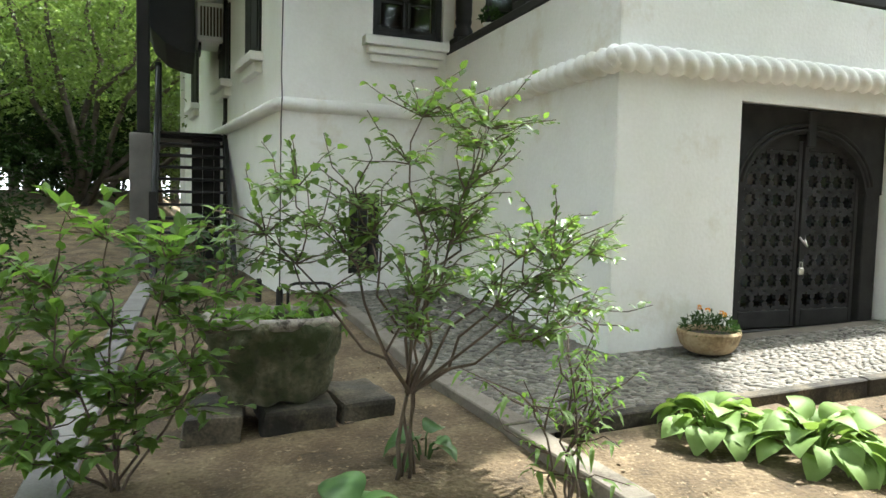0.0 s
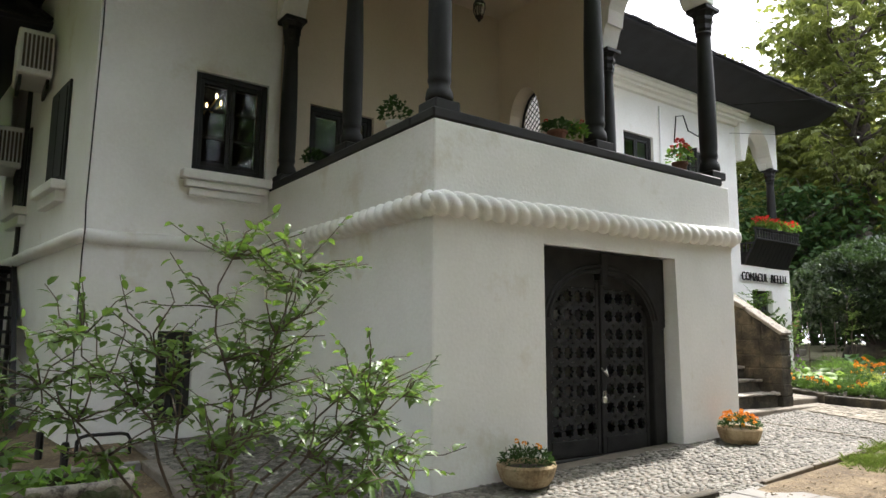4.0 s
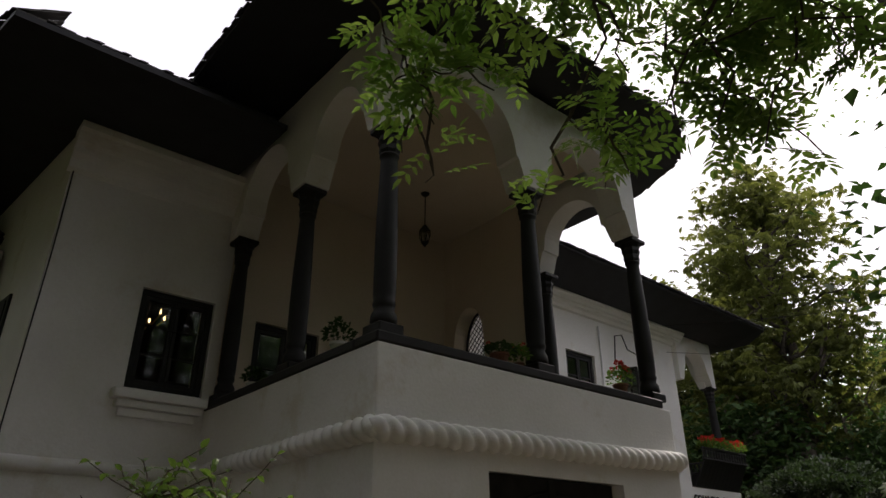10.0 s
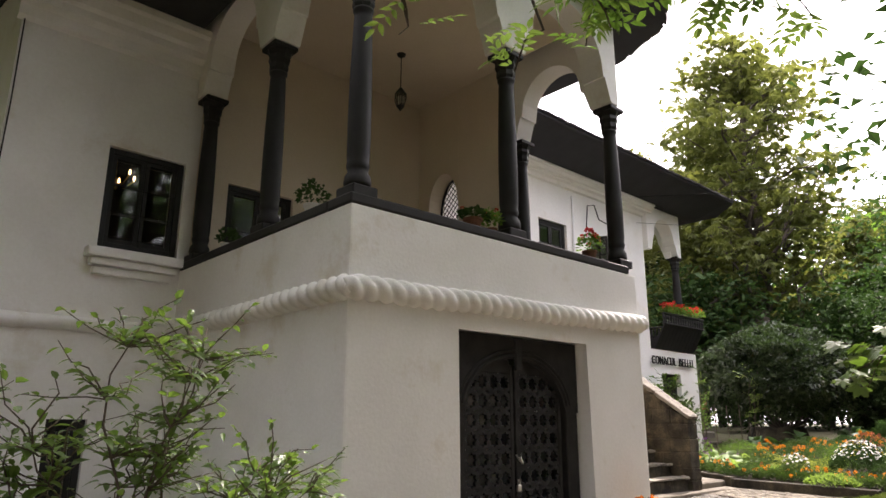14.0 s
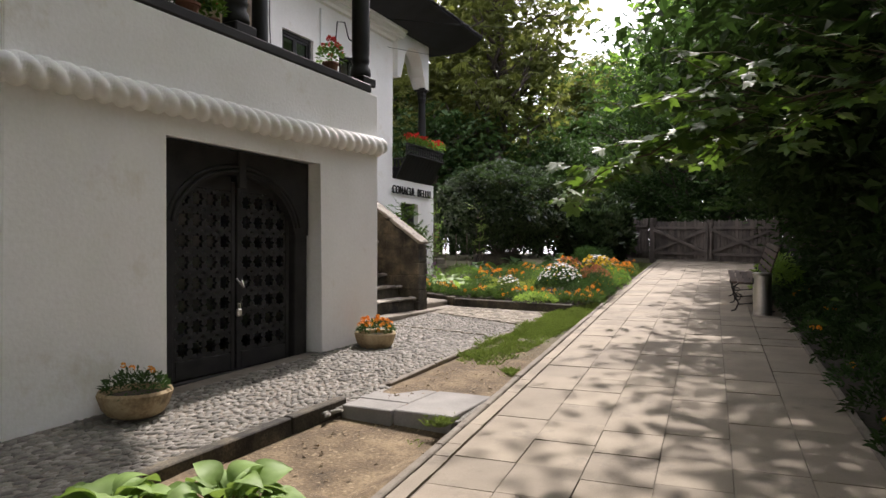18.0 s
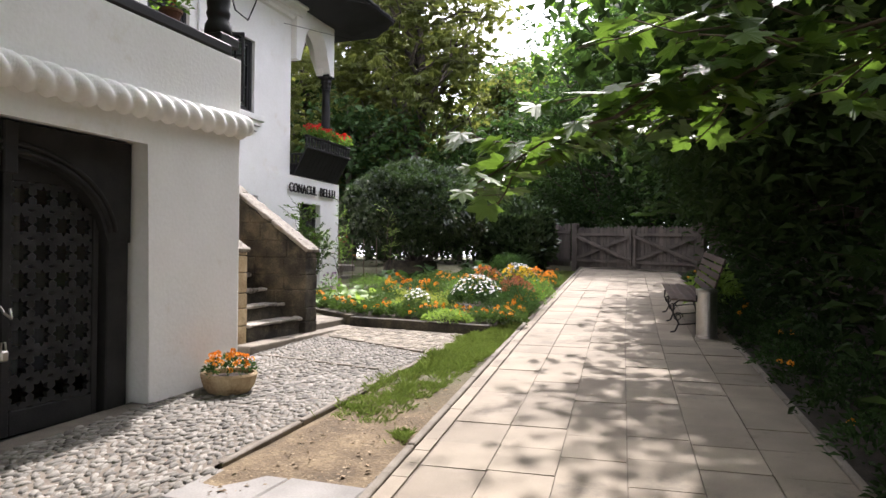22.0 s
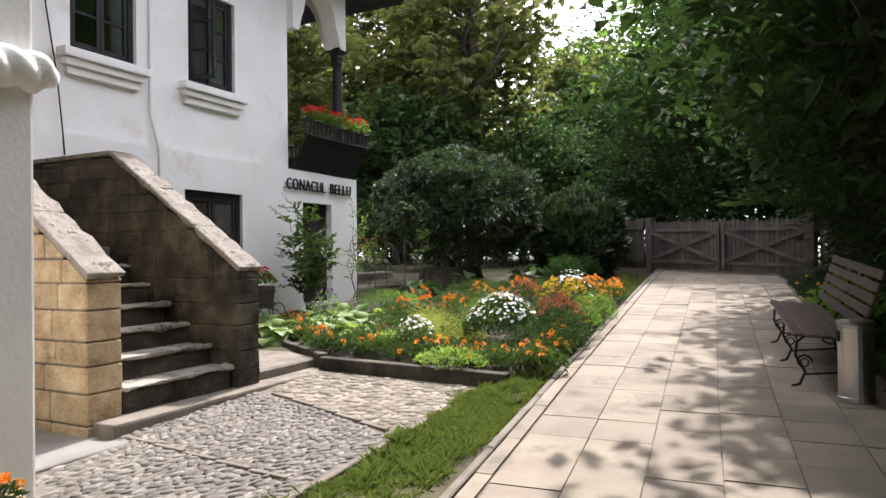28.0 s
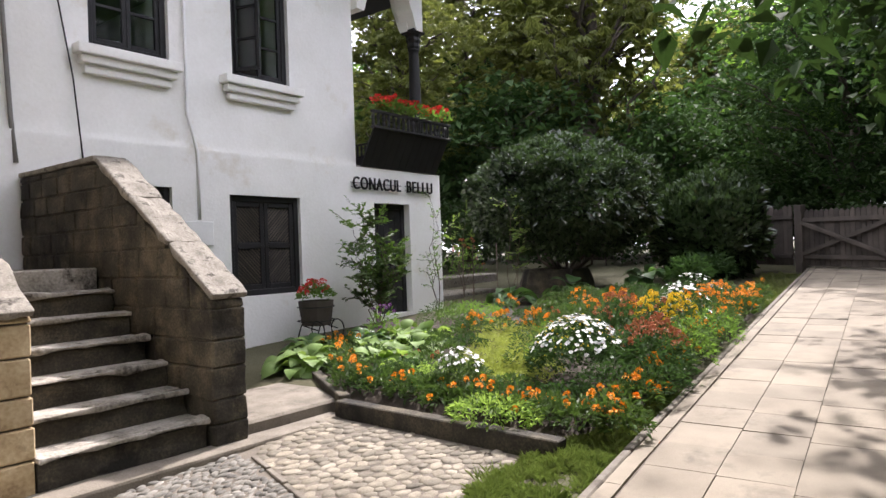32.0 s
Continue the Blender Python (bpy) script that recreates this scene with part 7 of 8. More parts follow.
for i in range(26):
    x = 11.3 + 0.27 * i
    clump("marigold", "orange marigolds beside the path kerb", x, path_left(x) + 0.24 + rf.uniform(-0.03, 0.10), 0.17, 0.17, 0.22 + 0.04 * min(2.5, max(0.0, x - 12.0)), 220, 0.075, LEAF_BED, [(rf.randint(4, 8), 0.038, ORANGE, False)], 150 + i, None, "marigolds", 0.3)
for i in range(3):
    x, y = 14.6 + rf.uniform(0, 2.6), 5.6 + rf.uniform(-0.2, 0.9)
    clump("marigold", "orange marigolds further back in the bed", x, y, 0.2, 0.2, 0.28, 110, 0.07, LEAF_BED, [(9, 0.04, ORANGE, False)], 180 + i, None, "marigolds", 0.3)
# asters
clump("white_aster", "round bush of white asters in full bloom", 12.30, 3.62, 0.43, 0.43, 0.56, 2200, 0.055, LEAF_DARK, [(250, 0.021, WHITE_PETAL, True), (90, 0.009, YELLOW, False)], 201, reach=0.93)
clump("white_aster", "smaller loose clump of white asters", 11.47, 4.28, 0.24, 0.24, 0.38, 700, 0.05, LEAF_BED, [(70, 0.020, WHITE_PETAL, True)], 202, reach=0.85)
clump("white_aster", "far clump of white asters", 14.6, 3.45, 0.34, 0.34, 0.62, 700, 0.06, LEAF_DARK, [(50, 0.028, WHITE_PETAL, True)], 203)
clump("white_aster", "far clump of white asters", 17.2, 4.2, 0.45, 0.45, 0.5, 600, 0.06, LEAF_DARK, [(50, 0.03, WHITE_PETAL, True)], 204)
# chrysanthemums
for i, (x, y, m, h, r, n) in enumerate(((12.55, 3.00, RUST_PETAL, 0.50, 0.28, 44), (12.95, 3.20, RUST_PETAL, 0.52, 0.26, 40), (12.75, 3.42, RUST_PETAL, 0.44, 0.22, 16), (13.75, 3.85, RUST_PETAL, 0.60, 0.32, 50), (14.2, 4.05, ORANGE, 0.60, 0.30, 40),
                                           (13.35, 3.36, YELLOW, 0.66, 0.18, 34), (13.45, 3.12, YELLOW, 0.66, 0.20, 46), (14.0, 3.45, RUST_PETAL, 0.50, 0.25, 20), (15.4, 3.5, ORANGE, 0.45, 0.32, 36), (16.4, 3.6, ORANGE, 0.45, 0.34, 40), (14.7, 4.6, ORANGE, 0.40, 0.26, 8))):
    clump("chrysanthemum", "bushy chrysanthemum with %s flowers" % {"rust_red_petals": "rust-red", "orange_petals": "orange", "yellow_petals": "bright yellow"}[m.name], x, y, r, r, h, int(1900 * r), 0.06, LEAF_DARK if m is RUST_PETAL else LEAF_BED, [(n, 0.030, m, False)], 210 + i, None, "chrysanthemums", reach=0.85)
# orange flowers in front of the hostas at the back
for i, (x, y) in enumerate(((13.8, 5.75), (14.05, 5.5), (14.3, 5.15), (14.45, 5.3))):
    clump("marigold", "orange marigolds further back in the bed", x, y, 0.17, 0.17, 0.30, 150, 0.07, LEAF_BED, [(12, 0.034, ORANGE, False)], 194 + i, None, "marigolds", 0.3)
# lime-yellow mat in the middle of the bed
for i in range(24):
    u, v = (i % 8) / 7, (i // 8) / 2
    x, y = 12.15 + 2.45 * u + rf.uniform(-0.08, 0.08), 4.35 + 1.05 * u + (v - 0.5) * (0.35 + 0.85 * u) + rf.uniform(-0.08, 0.08)
    clump("stonecrop", "low lime-yellow mat of stonecrop", x, y, 0.34, 0.30, rf.uniform(0.09, 0.14), 760, 0.034, LEAF_LIME, (), 600 + i, None, "stonecrop mat", 0.45)
# green bushes between the flowers
for i, (x, y, r, h, m) in enumerate(((11.4, 3.5, 0.26, 0.16, LEAF_BED), (12.5, 4.22, 0.22, 0.46, LEAF_BED), (12.65, 4.05, 0.25, 0.50, LEAF), (12.98, 2.92, 0.24, 0.56, LEAF), (13.3, 2.98, 0.24, 0.52, LEAF_BED), (11.9, 3.15, 0.28, 0.34, LEAF_DARK), (12.15, 2.88, 0.25, 0.38, LEAF_DARK), (13.9, 6.3, 0.4, 0.45, LEAF_BED), (14.2, 3.05, 0.3, 0.45, LEAF), (14.9, 3.2, 0.3, 0.42, LEAF_BED), (16.2, 4.8, 0.6, 0.3, LEAF_BED), (17.5, 5.2, 0.7, 0.35, LEAF_DARK), (16.8, 5.9, 0.6, 0.35, LEAF_BED), (14.9, 6.6, 0.5, 0.3, LEAF), (15.6, 5.2, 0.5, 0.25, LEAF_BED), (11.75, 4.75, 0.26, 0.20, LEAF_BRIGHT), (11.55, 5.1, 0.24, 0.22, LEAF_BED))):
    clump("bedding_plant", "feathery green bedding plant", x, y, r, r, h, int(2600 * r * (0.6 + r)), 0.05, m, (), 240 + i, None, "bedding plants", 0.3)
for i, (x, y, n, q) in enumerate(((12.25, 5.6, 26, 0.18), (12.75, 5.85, 28, 0.2), (13.3, 6.1, 26, 0.2), (12.55, 6.15, 22, 0.17), (11.95, 5.35, 20, 0.15), (12.05, 5.8, 22, 0.18))):
    hosta(x, y, n, q, 80 + i, HOSTA_LEAF if i % 2 else LEAF_BRIGHT, "low broad-leaved light green plant in the flower bed", 1.3)
# fuller growth between the named plants
for i in range(15):
    for j in range(5):
        x = 11.35 + 0.46 * i + rf.uniform(-0.12, 0.12)
        lo, hi = path_left(x) + 0.45, min(6.3, bed_left(x) - 0.35)
        y = lo + (hi - lo) * (j + 0.5) / 5 + rf.uniform(-0.1, 0.1)
        mat_y = 4.35 + 0.43 * (x - 12.15)
        if hi - lo < 0.5 or (x - 12.30) ** 2 + (y - 3.62) ** 2 < 0.30 or (11.9 < x < 15.0 and abs(y - mat_y) < 0.30 + 0.22 * (x - 12.0)) or (12.4 < x < 13.7 and y < 3.6):
            continue
        h = rf.uniform(0.14, 0.22) if x < 12.4 or y > 4.4 else rf.uniform(0.30, 0.46)
        m = (LEAF_BED, LEAF_DARK, LEAF_BED)[(i + j) % 3]
        bloom = [(5, 0.028, (ORANGE, RUST_PETAL)[j % 2], False)] if (i * 3 + j) % 9 == 0 else ()
        clump("bedding_plant", "bushy green bedding plant", x, y, 0.25, 0.25, h, 380, 0.055, m, bloom, 400 + 5 * i + j, None, "bedding plants", 0.4)
clump("trailing_plant", "light green trailing plant spilling over the kerb", 10.98, 3.62, 0.26, 0.36, 0.22, 900, 0.05, LEAF_BRIGHT, (), 260, None, "", 0.35)
clump("purple_flower", "small plant with purple flowers", 13.0, 6.55, 0.2, 0.2, 0.5, 200, 0.06, LEAF, [(12, 0.03, PURPLE, False)], 261)
for i in range(5):
    clump("fern", "dark feathery fern below the bushes", 20.2 + 0.5 * i, 5.0 + 0.25 * rf.random(), 0.4, 0.4, 0.6, 350, 0.16, LEAF_DARK, (), 270 + i, None, "ferns", 0.25)
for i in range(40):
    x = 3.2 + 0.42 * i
    clump("border_plant", "low plants along the shaded path edge, most coloured dark as if shaded", x, path_right(x) - (0.30 if i % 2 else 0.62), 0.34, 0.30, 0.34 if i % 2 else 0.5, 330, 0.075, LEAF_SHADE if i % 3 else LEAF_DARK, [(2, 0.035, ORANGE, False)] if i % 4 == 1 else (), 290 + i, path_z(x) - 0.08, "border plants", 0.4)


def bowl_planter(x, y, z, r, label, heads, seed, oval=1.0):
    p = thing("stone_bowl_planter", label, "planter", x, y, z, "stone planters", turn=12 * seed)
    bm = bmesh.new()
    lathe(bm, [(r * 0.58, 0.0), (r * 0.74, 0.02), (r * 0.90, 0.07), (r * 0.98, 0.13), (r * 1.02, 0.165), (r * 0.98, 0.185), (r * 0.88, 0.18), (r * 0.84, 0.13)], 18, Matrix.Diagonal((oval, 1, 1, 1)), cap=False, squash=lambda a, q: 1 + 0.02 * math.sin(3 * a + seed))
    bmesh.ops.contextual_create(bm, geom=[e for e in bm.edges if e.is_boundary and e.verts[0].co.z < 0.05])
    part("bowl", bm, STONE, p)
    bm = bmesh.new()
    lathe(bm, [(r * 0.85, 0.14), (r * 0.3, 0.16)], 12, Matrix.Diagonal((oval, 1, 1, 1)))
    part("earth", bm, EARTH, p)
    clump("potted_marigold", "potted marigolds filling the stone bowl", x, y, r * 0.85 * oval, r * 0.85, 0.17, 420, 0.05, LEAF_DARK, heads, 300 + seed, z + 0.14, "", 0.35)


bowl_planter(3.93, 4.16, yard(3.93, 4.16) + 0.005, 0.235, "oval stone bowl with dark greenery and few orange blooms", [(4, 0.025, ORANGE, False)], 1, 1.1)
bowl_planter(7.02, 4.14, yard(7.02, 4.14) - 0.03, 0.225, "stone bowl full of orange marigolds by the gate wall", [(34, 0.028, ORANGE, False)], 2, 1.1)


def flower_pot(x, y, z, r, h, label, mat, leaf, heads, seed, plant="red geranium in bloom", lh=0.22, trough=False):
    p = thing("flower_pot", label, "flower pot", x, y, z, "flower pots")
    bm = bmesh.new()
    lathe(bm, [(r * 0.70, 0), (r * 0.92, h * 0.8), (r * 1.05, h * 0.82), (r * 1.05, h), (r * 0.92, h), (r * 0.88, h * 0.85)], 14)
    part("pot", bm, mat, p)
    clump("potted_plant", plant, x, y, r * 1.5, r * 1.5, lh, 130, 0.06, leaf, heads, 320 + seed, z + h * 0.86, "potted plants", 0.7)


RZ = RAIL + 0.102
flower_pot(3.34, 5.35, RZ, 0.09, 0.13, "white enamel flower pot on the loggia rail", WHITE_PAINT, LEAF_DARK, (), 1, "trailing green houseplant in a pot", 0.26)
flower_pot(3.34, 7.2, RZ, 0.08, 0.10, "pale flower pot on the loggia rail", WHITE_PAINT, LEAF_DARK, (), 2, "trailing green houseplant in a pot", 0.2)
flower_pot(4.80, 4.62, RZ, 0.10, 0.13, "round terracotta flower pot on the loggia rail", TERRACOTTA, LEAF_DARK, [(2, 0.03, RED, False)], 3, "sparse potted geranium with few red blooms", 0.12)
flower_pot(5.08, 4.62, RZ, 0.06, 0.08, "small terracotta flower pot on the loggia rail", TERRACOTTA, LEAF, [(3, 0.035, RED, False)], 4, "sparse potted geranium with few red blooms", 0.24)
flower_pot(6.80, 4.60, RZ, 0.09, 0.13, "terracotta flower pot on the loggia rail", TERRACOTTA, LEAF, [(12, 0.04, RED, False)], 5, "red geranium in bloom", 0.24)
for i in range(6):
    clump("geranium", "red geraniums on the porch parapet", 14.65 + 0.30 * i, 8.0, 0.2, 0.14, 0.22 + 0.06 * (i % 2), 160, 0.07, LEAF, [(16, 0.05, RED, False)], 340 + i, 4.10, "porch geraniums", 0.6)


def geranium_cart():
    """The wooden tub on a small iron stand by the shutters."""
    x, y = 13.0, 7.75
    z = yard(x, y) + 0.05
    c = thing("planter_cart", "wooden tub planter on a small iron wheel stand", "planter", x, y, z)
    bm = bmesh.new()
    lathe(bm, [(0.19, 0.18), (0.23, 0.45), (0.235, 0.50), (0.20, 0.50), (0.19, 0.42)], 14)
    part("tub", bm, GREY_WOOD, c)
    for zz in (0.24, 0.42):
        bm = bmesh.new()
        tube(bm, [(0.24 * math.cos(2 * math.pi * k / 20), 0.24 * math.sin(2 * math.pi * k / 20), zz) for k in range(21)], 0.008, 0.008, 4)
        part("hoop", bm, IRON, c)
    for sx in (-0.17, 0.17):
        bm = bmesh.new()
        tube(bm, [(sx, -0.22 + 0.12 * math.cos(2 * math.pi * k / 18), 0.13 + 0.12 * math.sin(2 * math.pi * k / 18)) for k in range(19)], 0.008, 0.008, 4)
        part("wheel", bm, IRON, c)
        bm = bmesh.new()
        tube(bm, [(sx, 0.18, 0.0), (sx, 0.1, 0.19), (sx, -0.22, 0.13)], 0.009, 0.009, 4)
        part("leg", bm, IRON, c)
    clump("geranium", "bright red geraniums in the wooden tub", x, y, 0.24, 0.2, 0.26, 260, 0.07, LEAF, [(26, 0.04, RED, False)], 350, z + 0.47, "", 0.6)


geranium_cart()

# roses by the house and in the bed
shrub("climbing_rose", 14.2, 7.75, [(-0.5, 0.0, 1.55), (-0.25, 0.1, 1.75), (0.1, 0.0, 1.6), (0.3, -0.1, 1.2), (-0.6, -0.1, 1.1), (0.2, 0.1, 0.9), (-0.1, -0.15, 1.3)], 14, 0.085, LEAF, "bushy climbing rose in front of the dark door", 71, 10, 0.15, 0.05, 0.6)
shrub("climbing_rose", 13.95, 7.55, [(-0.35, 0.0, 1.25), (0.0, 0.1, 1.5), (0.25, 0.0, 1.35), (0.4, -0.1, 0.95), (-0.4, -0.1, 0.8), (0.05, -0.15, 1.0), (0.5, 0.05, 1.15)], 16, 0.085, LEAF_BED, "dense leafy rose bush in front of the dark door", 76, 12, 0.15, 0.05, 0.6)
shrub("climbing_rose", 15.7, 7.85, [(-0.15, 0.0, 2.0), (0.1, 0.1, 1.7), (0.2, 0.0, 1.3), (-0.25, 0.0, 1.0)], 7, 0.06, LEAF, "tall thin rose climbing beside the far corner", 72, 8, 0.15, 0.05, 0.6)
shrub("rose_tree", 17.6, 7.5, [(-0.3, 0.0, 1.9), (0.15, 0.1, 2.1), (0.35, 0.0, 1.7), (-0.1, 0.0, 1.4)], 8, 0.08, LEAF_BRIGHT, "staked rose with light green leaves", 73, 9, 0.15, 0.0, 0.6)
shrub("rose_tree", 18.3, 9.2, [(-0.4, 0.0, 1.5), (0.3, 0.1, 1.8), (0.5, 0.0, 1.3)], 8, 0.09, LEAF_BRIGHT, "rose with light green leaves beyond the corner", 74, 9, 0.15, 0.0, 0.6)
for x, y in ((16.4, 7.6), (16.8, 8.1), (17.3, 7.7)):
    s = thing("plant_stake", "thin wooden plant stake in the bed", "stake", x, y, yard(x, y), "plant stakes")
    bm = bmesh.new()
    tube(bm, [(0, 0, -0.1), (0.03, 0.02, 1.1)], 0.012, 0.01, 5)
    part("rod", bm, TWIG, s)
clump("pink_flower", "pink flowers beyond the house corner", 19.0, 9.6, 0.4, 0.4, 1.1, 300, 0.08, LEAF, [(14, 0.05, RUST_PETAL, False)], 361)


# ---- terrace beyond the corner ----
def terrace():
    t = thing("terrace", "low stone terrace edge beyond the house corner", "terrace")
    t["kind"] = "structure"
    z = yard(18, 9)
    for a, b in (((16.7, 8.9, z - 0.2), (19.2, 9.3, z + 0.10)), ((16.9, 9.303, z - 0.2), (19.8, 10.4, z + 0.06)), ((17.6, 10.403, z - 0.2), (21.4, 10.8, z + 0.34)), ((17.2, 12.2, z - 0.2), (26.0, 13.6, z + 0.16))):
        part("slab", boxed(a, b, 0.03), COPING, t)


terrace()


# ---- bench, bin ----
def bench():
    zb = path_z(12.4)
    tilt = -math.degrees(math.atan(0.05))
    b = thing("garden_bench", "slatted brown wooden bench with scrolled black iron legs", "bench", 12.4, 0.50, zb, turn=5)
    b.matrix_world = pose(12.4, 0.54, zb, 0, tilt, 4.5)
    L = 1.12
    for k in range(5):
        y = 0.26 - 0.095 * k
        part("seat_slat", boxed((-L, y - 0.04, 0.42 - 0.006 * k), (L, y + 0.04, 0.445 - 0.006 * k), 0.006), BENCH_WOOD, b)
    for k in range(5):
        z, y = 0.52 + 0.095 * k, -0.19 - 0.032 * k
        bm = boxed((-L, -0.012, -0.038), (L, 0.012, 0.038), 0.006)
        bm.transform(Matrix.Translation((0, y, z)) @ Matrix.Rotation(radians(18), 4, "X"))
        part("back_slat", bm, BENCH_WOOD, b)
    for x in (-1.0, 0.0, 1.0):
        bm = bmesh.new()
        tube(bm, [(x, 0.30, 0.0), (x, 0.24, 0.02), (x, 0.20, 0.12), (x, 0.27, 0.25), (x, 0.26, 0.36), (x, 0.20, 0.41), (x, -0.14, 0.395), (x, -0.20, 0.5), (x, -0.34, 0.95)], 0.012, 0.012, 6)
        leg = part("iron_leg", bm, IRON, b, "scrolled black iron leg")
        bm = bmesh.new()
        tube(bm, [(x, -0.28, 0.0), (x, -0.20, 0.03), (x, -0.16, 0.16), (x, -0.12, 0.38)], 0.012, 0.012, 6)
        part("rear_leg", bm, IRON, leg)
        bm = bmesh.new()
        tube(bm, [(x, 0.21 - 0.06 * math.cos(a) * (1 - a / 14), 0.20 + 0.06 * math.sin(a) * (1 - a / 14)) for a in (0.5 * k for k in range(20))], 0.008, 0.006, 5)
        tube(bm, [(x, 0.20, 0.10), (x, 0.0, 0.12), (x, -0.17, 0.14)], 0.009, 0.009, 5)
        part("scroll", bm, IRON, leg)


bench()


def bin_():
    b = thing("litter_bin", "cylindrical brushed steel litter bin with side opening", "litter bin", 11.05, 0.34, path_z(11.05))
    bm = bmesh.new()
    lathe(bm, [(0.128, 0.0), (0.128, 0.03), (0.120, 0.035), (0.118, 0.54), (0.124, 0.545), (0.124, 0.562), (0.10, 0.566)], 24)
    part("drum", bm, STEEL, b, smooth=False)
    bm = bmesh.new()
    lathe(bm, [(0.126, 0.568), (0.130, 0.58), (0.092, 0.596), (0.01, 0.60)], 24)
    part("lid", bm, STEEL, b)
    bm = boxed((-0.06, 0.105, 0.43), (0.06, 0.125, 0.52), 0.01)
    part("opening", bm, IRON, b, "dark slot below the lid")


bin_()
clump("bench_shrub", "light green leafy shrub behind the bench", 14.0, 0.15, 0.55, 0.4, 0.75, 800, 0.11, LEAF_BRIGHT, (), 371, path_z(14) - 0.05, "", 0.4)


# ---- garden gate and fences ----
def plank_fence(name, label, a, b, h, zf, gate=False, posts=(0, 1), seed=0, step=0.115, thick=0.022):
    """Upright boards on rails between two points; a gate has crossed braces in each leaf."""
    rnd = random.Random(seed)
    a, b = Vector((*a, 0)), Vector((*b, 0))
    d = (b - a)
    ln = d.length
    d.normalize()
    ang = math.degrees(math.atan2(d.y, d.x))
    f = thing(name, label, "gate" if gate else "fence", a.x, a.y, 0, "", ang)
    n = int(ln / step)
    dz = (zf(b.x, b.y) - zf(a.x, a.y)) / ln
    z0 = zf(a.x, a.y)
    for k in range(n):
        x = ln * (k + 0.5) / n
        top = h + rnd.uniform(-0.03, 0.04)
        bm = bmesh.new()
        w = step * 0.46
        zz = z0 + dz * x
        prism(bm, [(x - w, zz + 0.05), (x + w, zz + 0.05), (x + w, zz + top - 0.03), (x, zz + top + 0.02), (x - w, zz + top - 0.03)], -thick / 2, thick / 2, 1)
        part("board", bm, GREY_WOOD, f)
    for zr in (0.25, h - 0.22):
        bm = bmesh.new()
        box(bm, (0, 0.013, -0.045), (ln, 0.055, 0.045), 0.004, Matrix.Translation((0, 0, z0 + zr)) @ Matrix.Rotation(-math.atan(dz), 4, "Y"))
        part("rail", bm, GREY_WOOD, f)
    if gate:
        for s in (0, 1):
            x0, x1 = ln / 2 * s + 0.08, ln / 2 * (s + 1) - 0.08
            for q in (0, 1):
                za, zb = (0.30, h - 0.27) if q else (h - 0.27, 0.30)
                bm = bmesh.new()
                v = Vector((x1 - x0, 0, zb - za))
                box(bm, (0, 0.057 + 0.03 * q, -0.045), (v.length, 0.085 + 0.03 * q, 0.045), 0.004, Matrix.Translation((x0, 0, z0 + dz * x0 + za)) @ Matrix.Rotation(-math.atan2(v.z + dz * (x1 - x0), v.x), 4, "Y"))
                part("brace", bm, GREY_WOOD, f)
            for xx in (x0 - 0.05, x1 - 0.03):
                part("stile", boxed((xx, 0.057, z0 + dz * xx + 0.12), (xx + 0.08, 0.09, z0 + dz * xx + h - 0.06), 0.004), GREY_WOOD, f)
    for p in posts:
        x = ln * p
        part("post", boxed((x - 0.09, -0.09, z0 + dz * x - 0.2), (x + 0.09, 0.09, z0 + dz * x + h + 0.12), 0.015), GREY_WOOD, f)
    return f


gz = lambda x, y: path_z(min(x, 25)) + 0.0
plank_fence("garden_gate", "closed double garden gate of weathered dark boards with crossed braces", (21.75, 0.15), (23.75, 3.85), 1.28, gz, True, (0, 1), 1)
plank_fence("board_fence", "weathered dark board fence beside the gate", (23.85, 4.02), (24.6, 5.6), 1.35, gz, False, (1,), 2)
plank_fence("board_fence", "weathered dark board fence beside the gate", (21.0, -1.3), (21.68, 0.0), 1.3, gz, False, (0,), 3)
plank_fence("board_fence", "weathered board fence along the shaded path", (4.5, -1.32), (20.9, -1.30), 1.25, lambda x, y: path_z(x) - 0.1, False, (0.0, 0.17, 0.33, 0.5, 0.67, 0.83, 1.0), 4, 0.13)


# ---- grass ----
def grass(name, label, spots, n, h, seed):
    rng = np.random.default_rng(seed)
    pts = []
    while len(pts) < n:
        x0, x1, lo, hi = spots[rng.integers(0, len(spots))]
        x = rng.uniform(x0, x1)
        a, b = lo(x), hi(x)
        y = rng.uniform(a, b)
        if noise.noise((x * 1.6, y * 1.6, 5.0)) + 0.55 * noise.noise((x * 8, y * 8, 2.0)) > -0.16 - 0.36 * min(1.0, max(0.0, (x - 9.0) / 0.8)) + 0.62 * max(0.0, (8.2 - x) / 2.0) + rng.normal() * 0.14:
            pts.append((x, y, yard(x, y) - 0.012))
    p = np.array(pts)
    n = len(p)
    ax = rng.normal(size=(n, 3)) * np.array([0.6, 0.6, 0.1]) + np.array([0, 0, 1.0])
    clumps = np.array([noise.noise((q[0] * 7, q[1] * 7, 8.0)) for q in p])
    ln = h * rng.uniform(0.4, 1.4, n) * np.clip(1.0 + 0.9 * clumps, 0.35, 1.7)
    ob = new(name, leaf_mesh(name, p, ax, rand_dirs(rng, n), ln, 0.0058 + 0 * ln, GRASS, 0.1, 0.25))
    tagged(ob, label, "grass", kind="stuff")


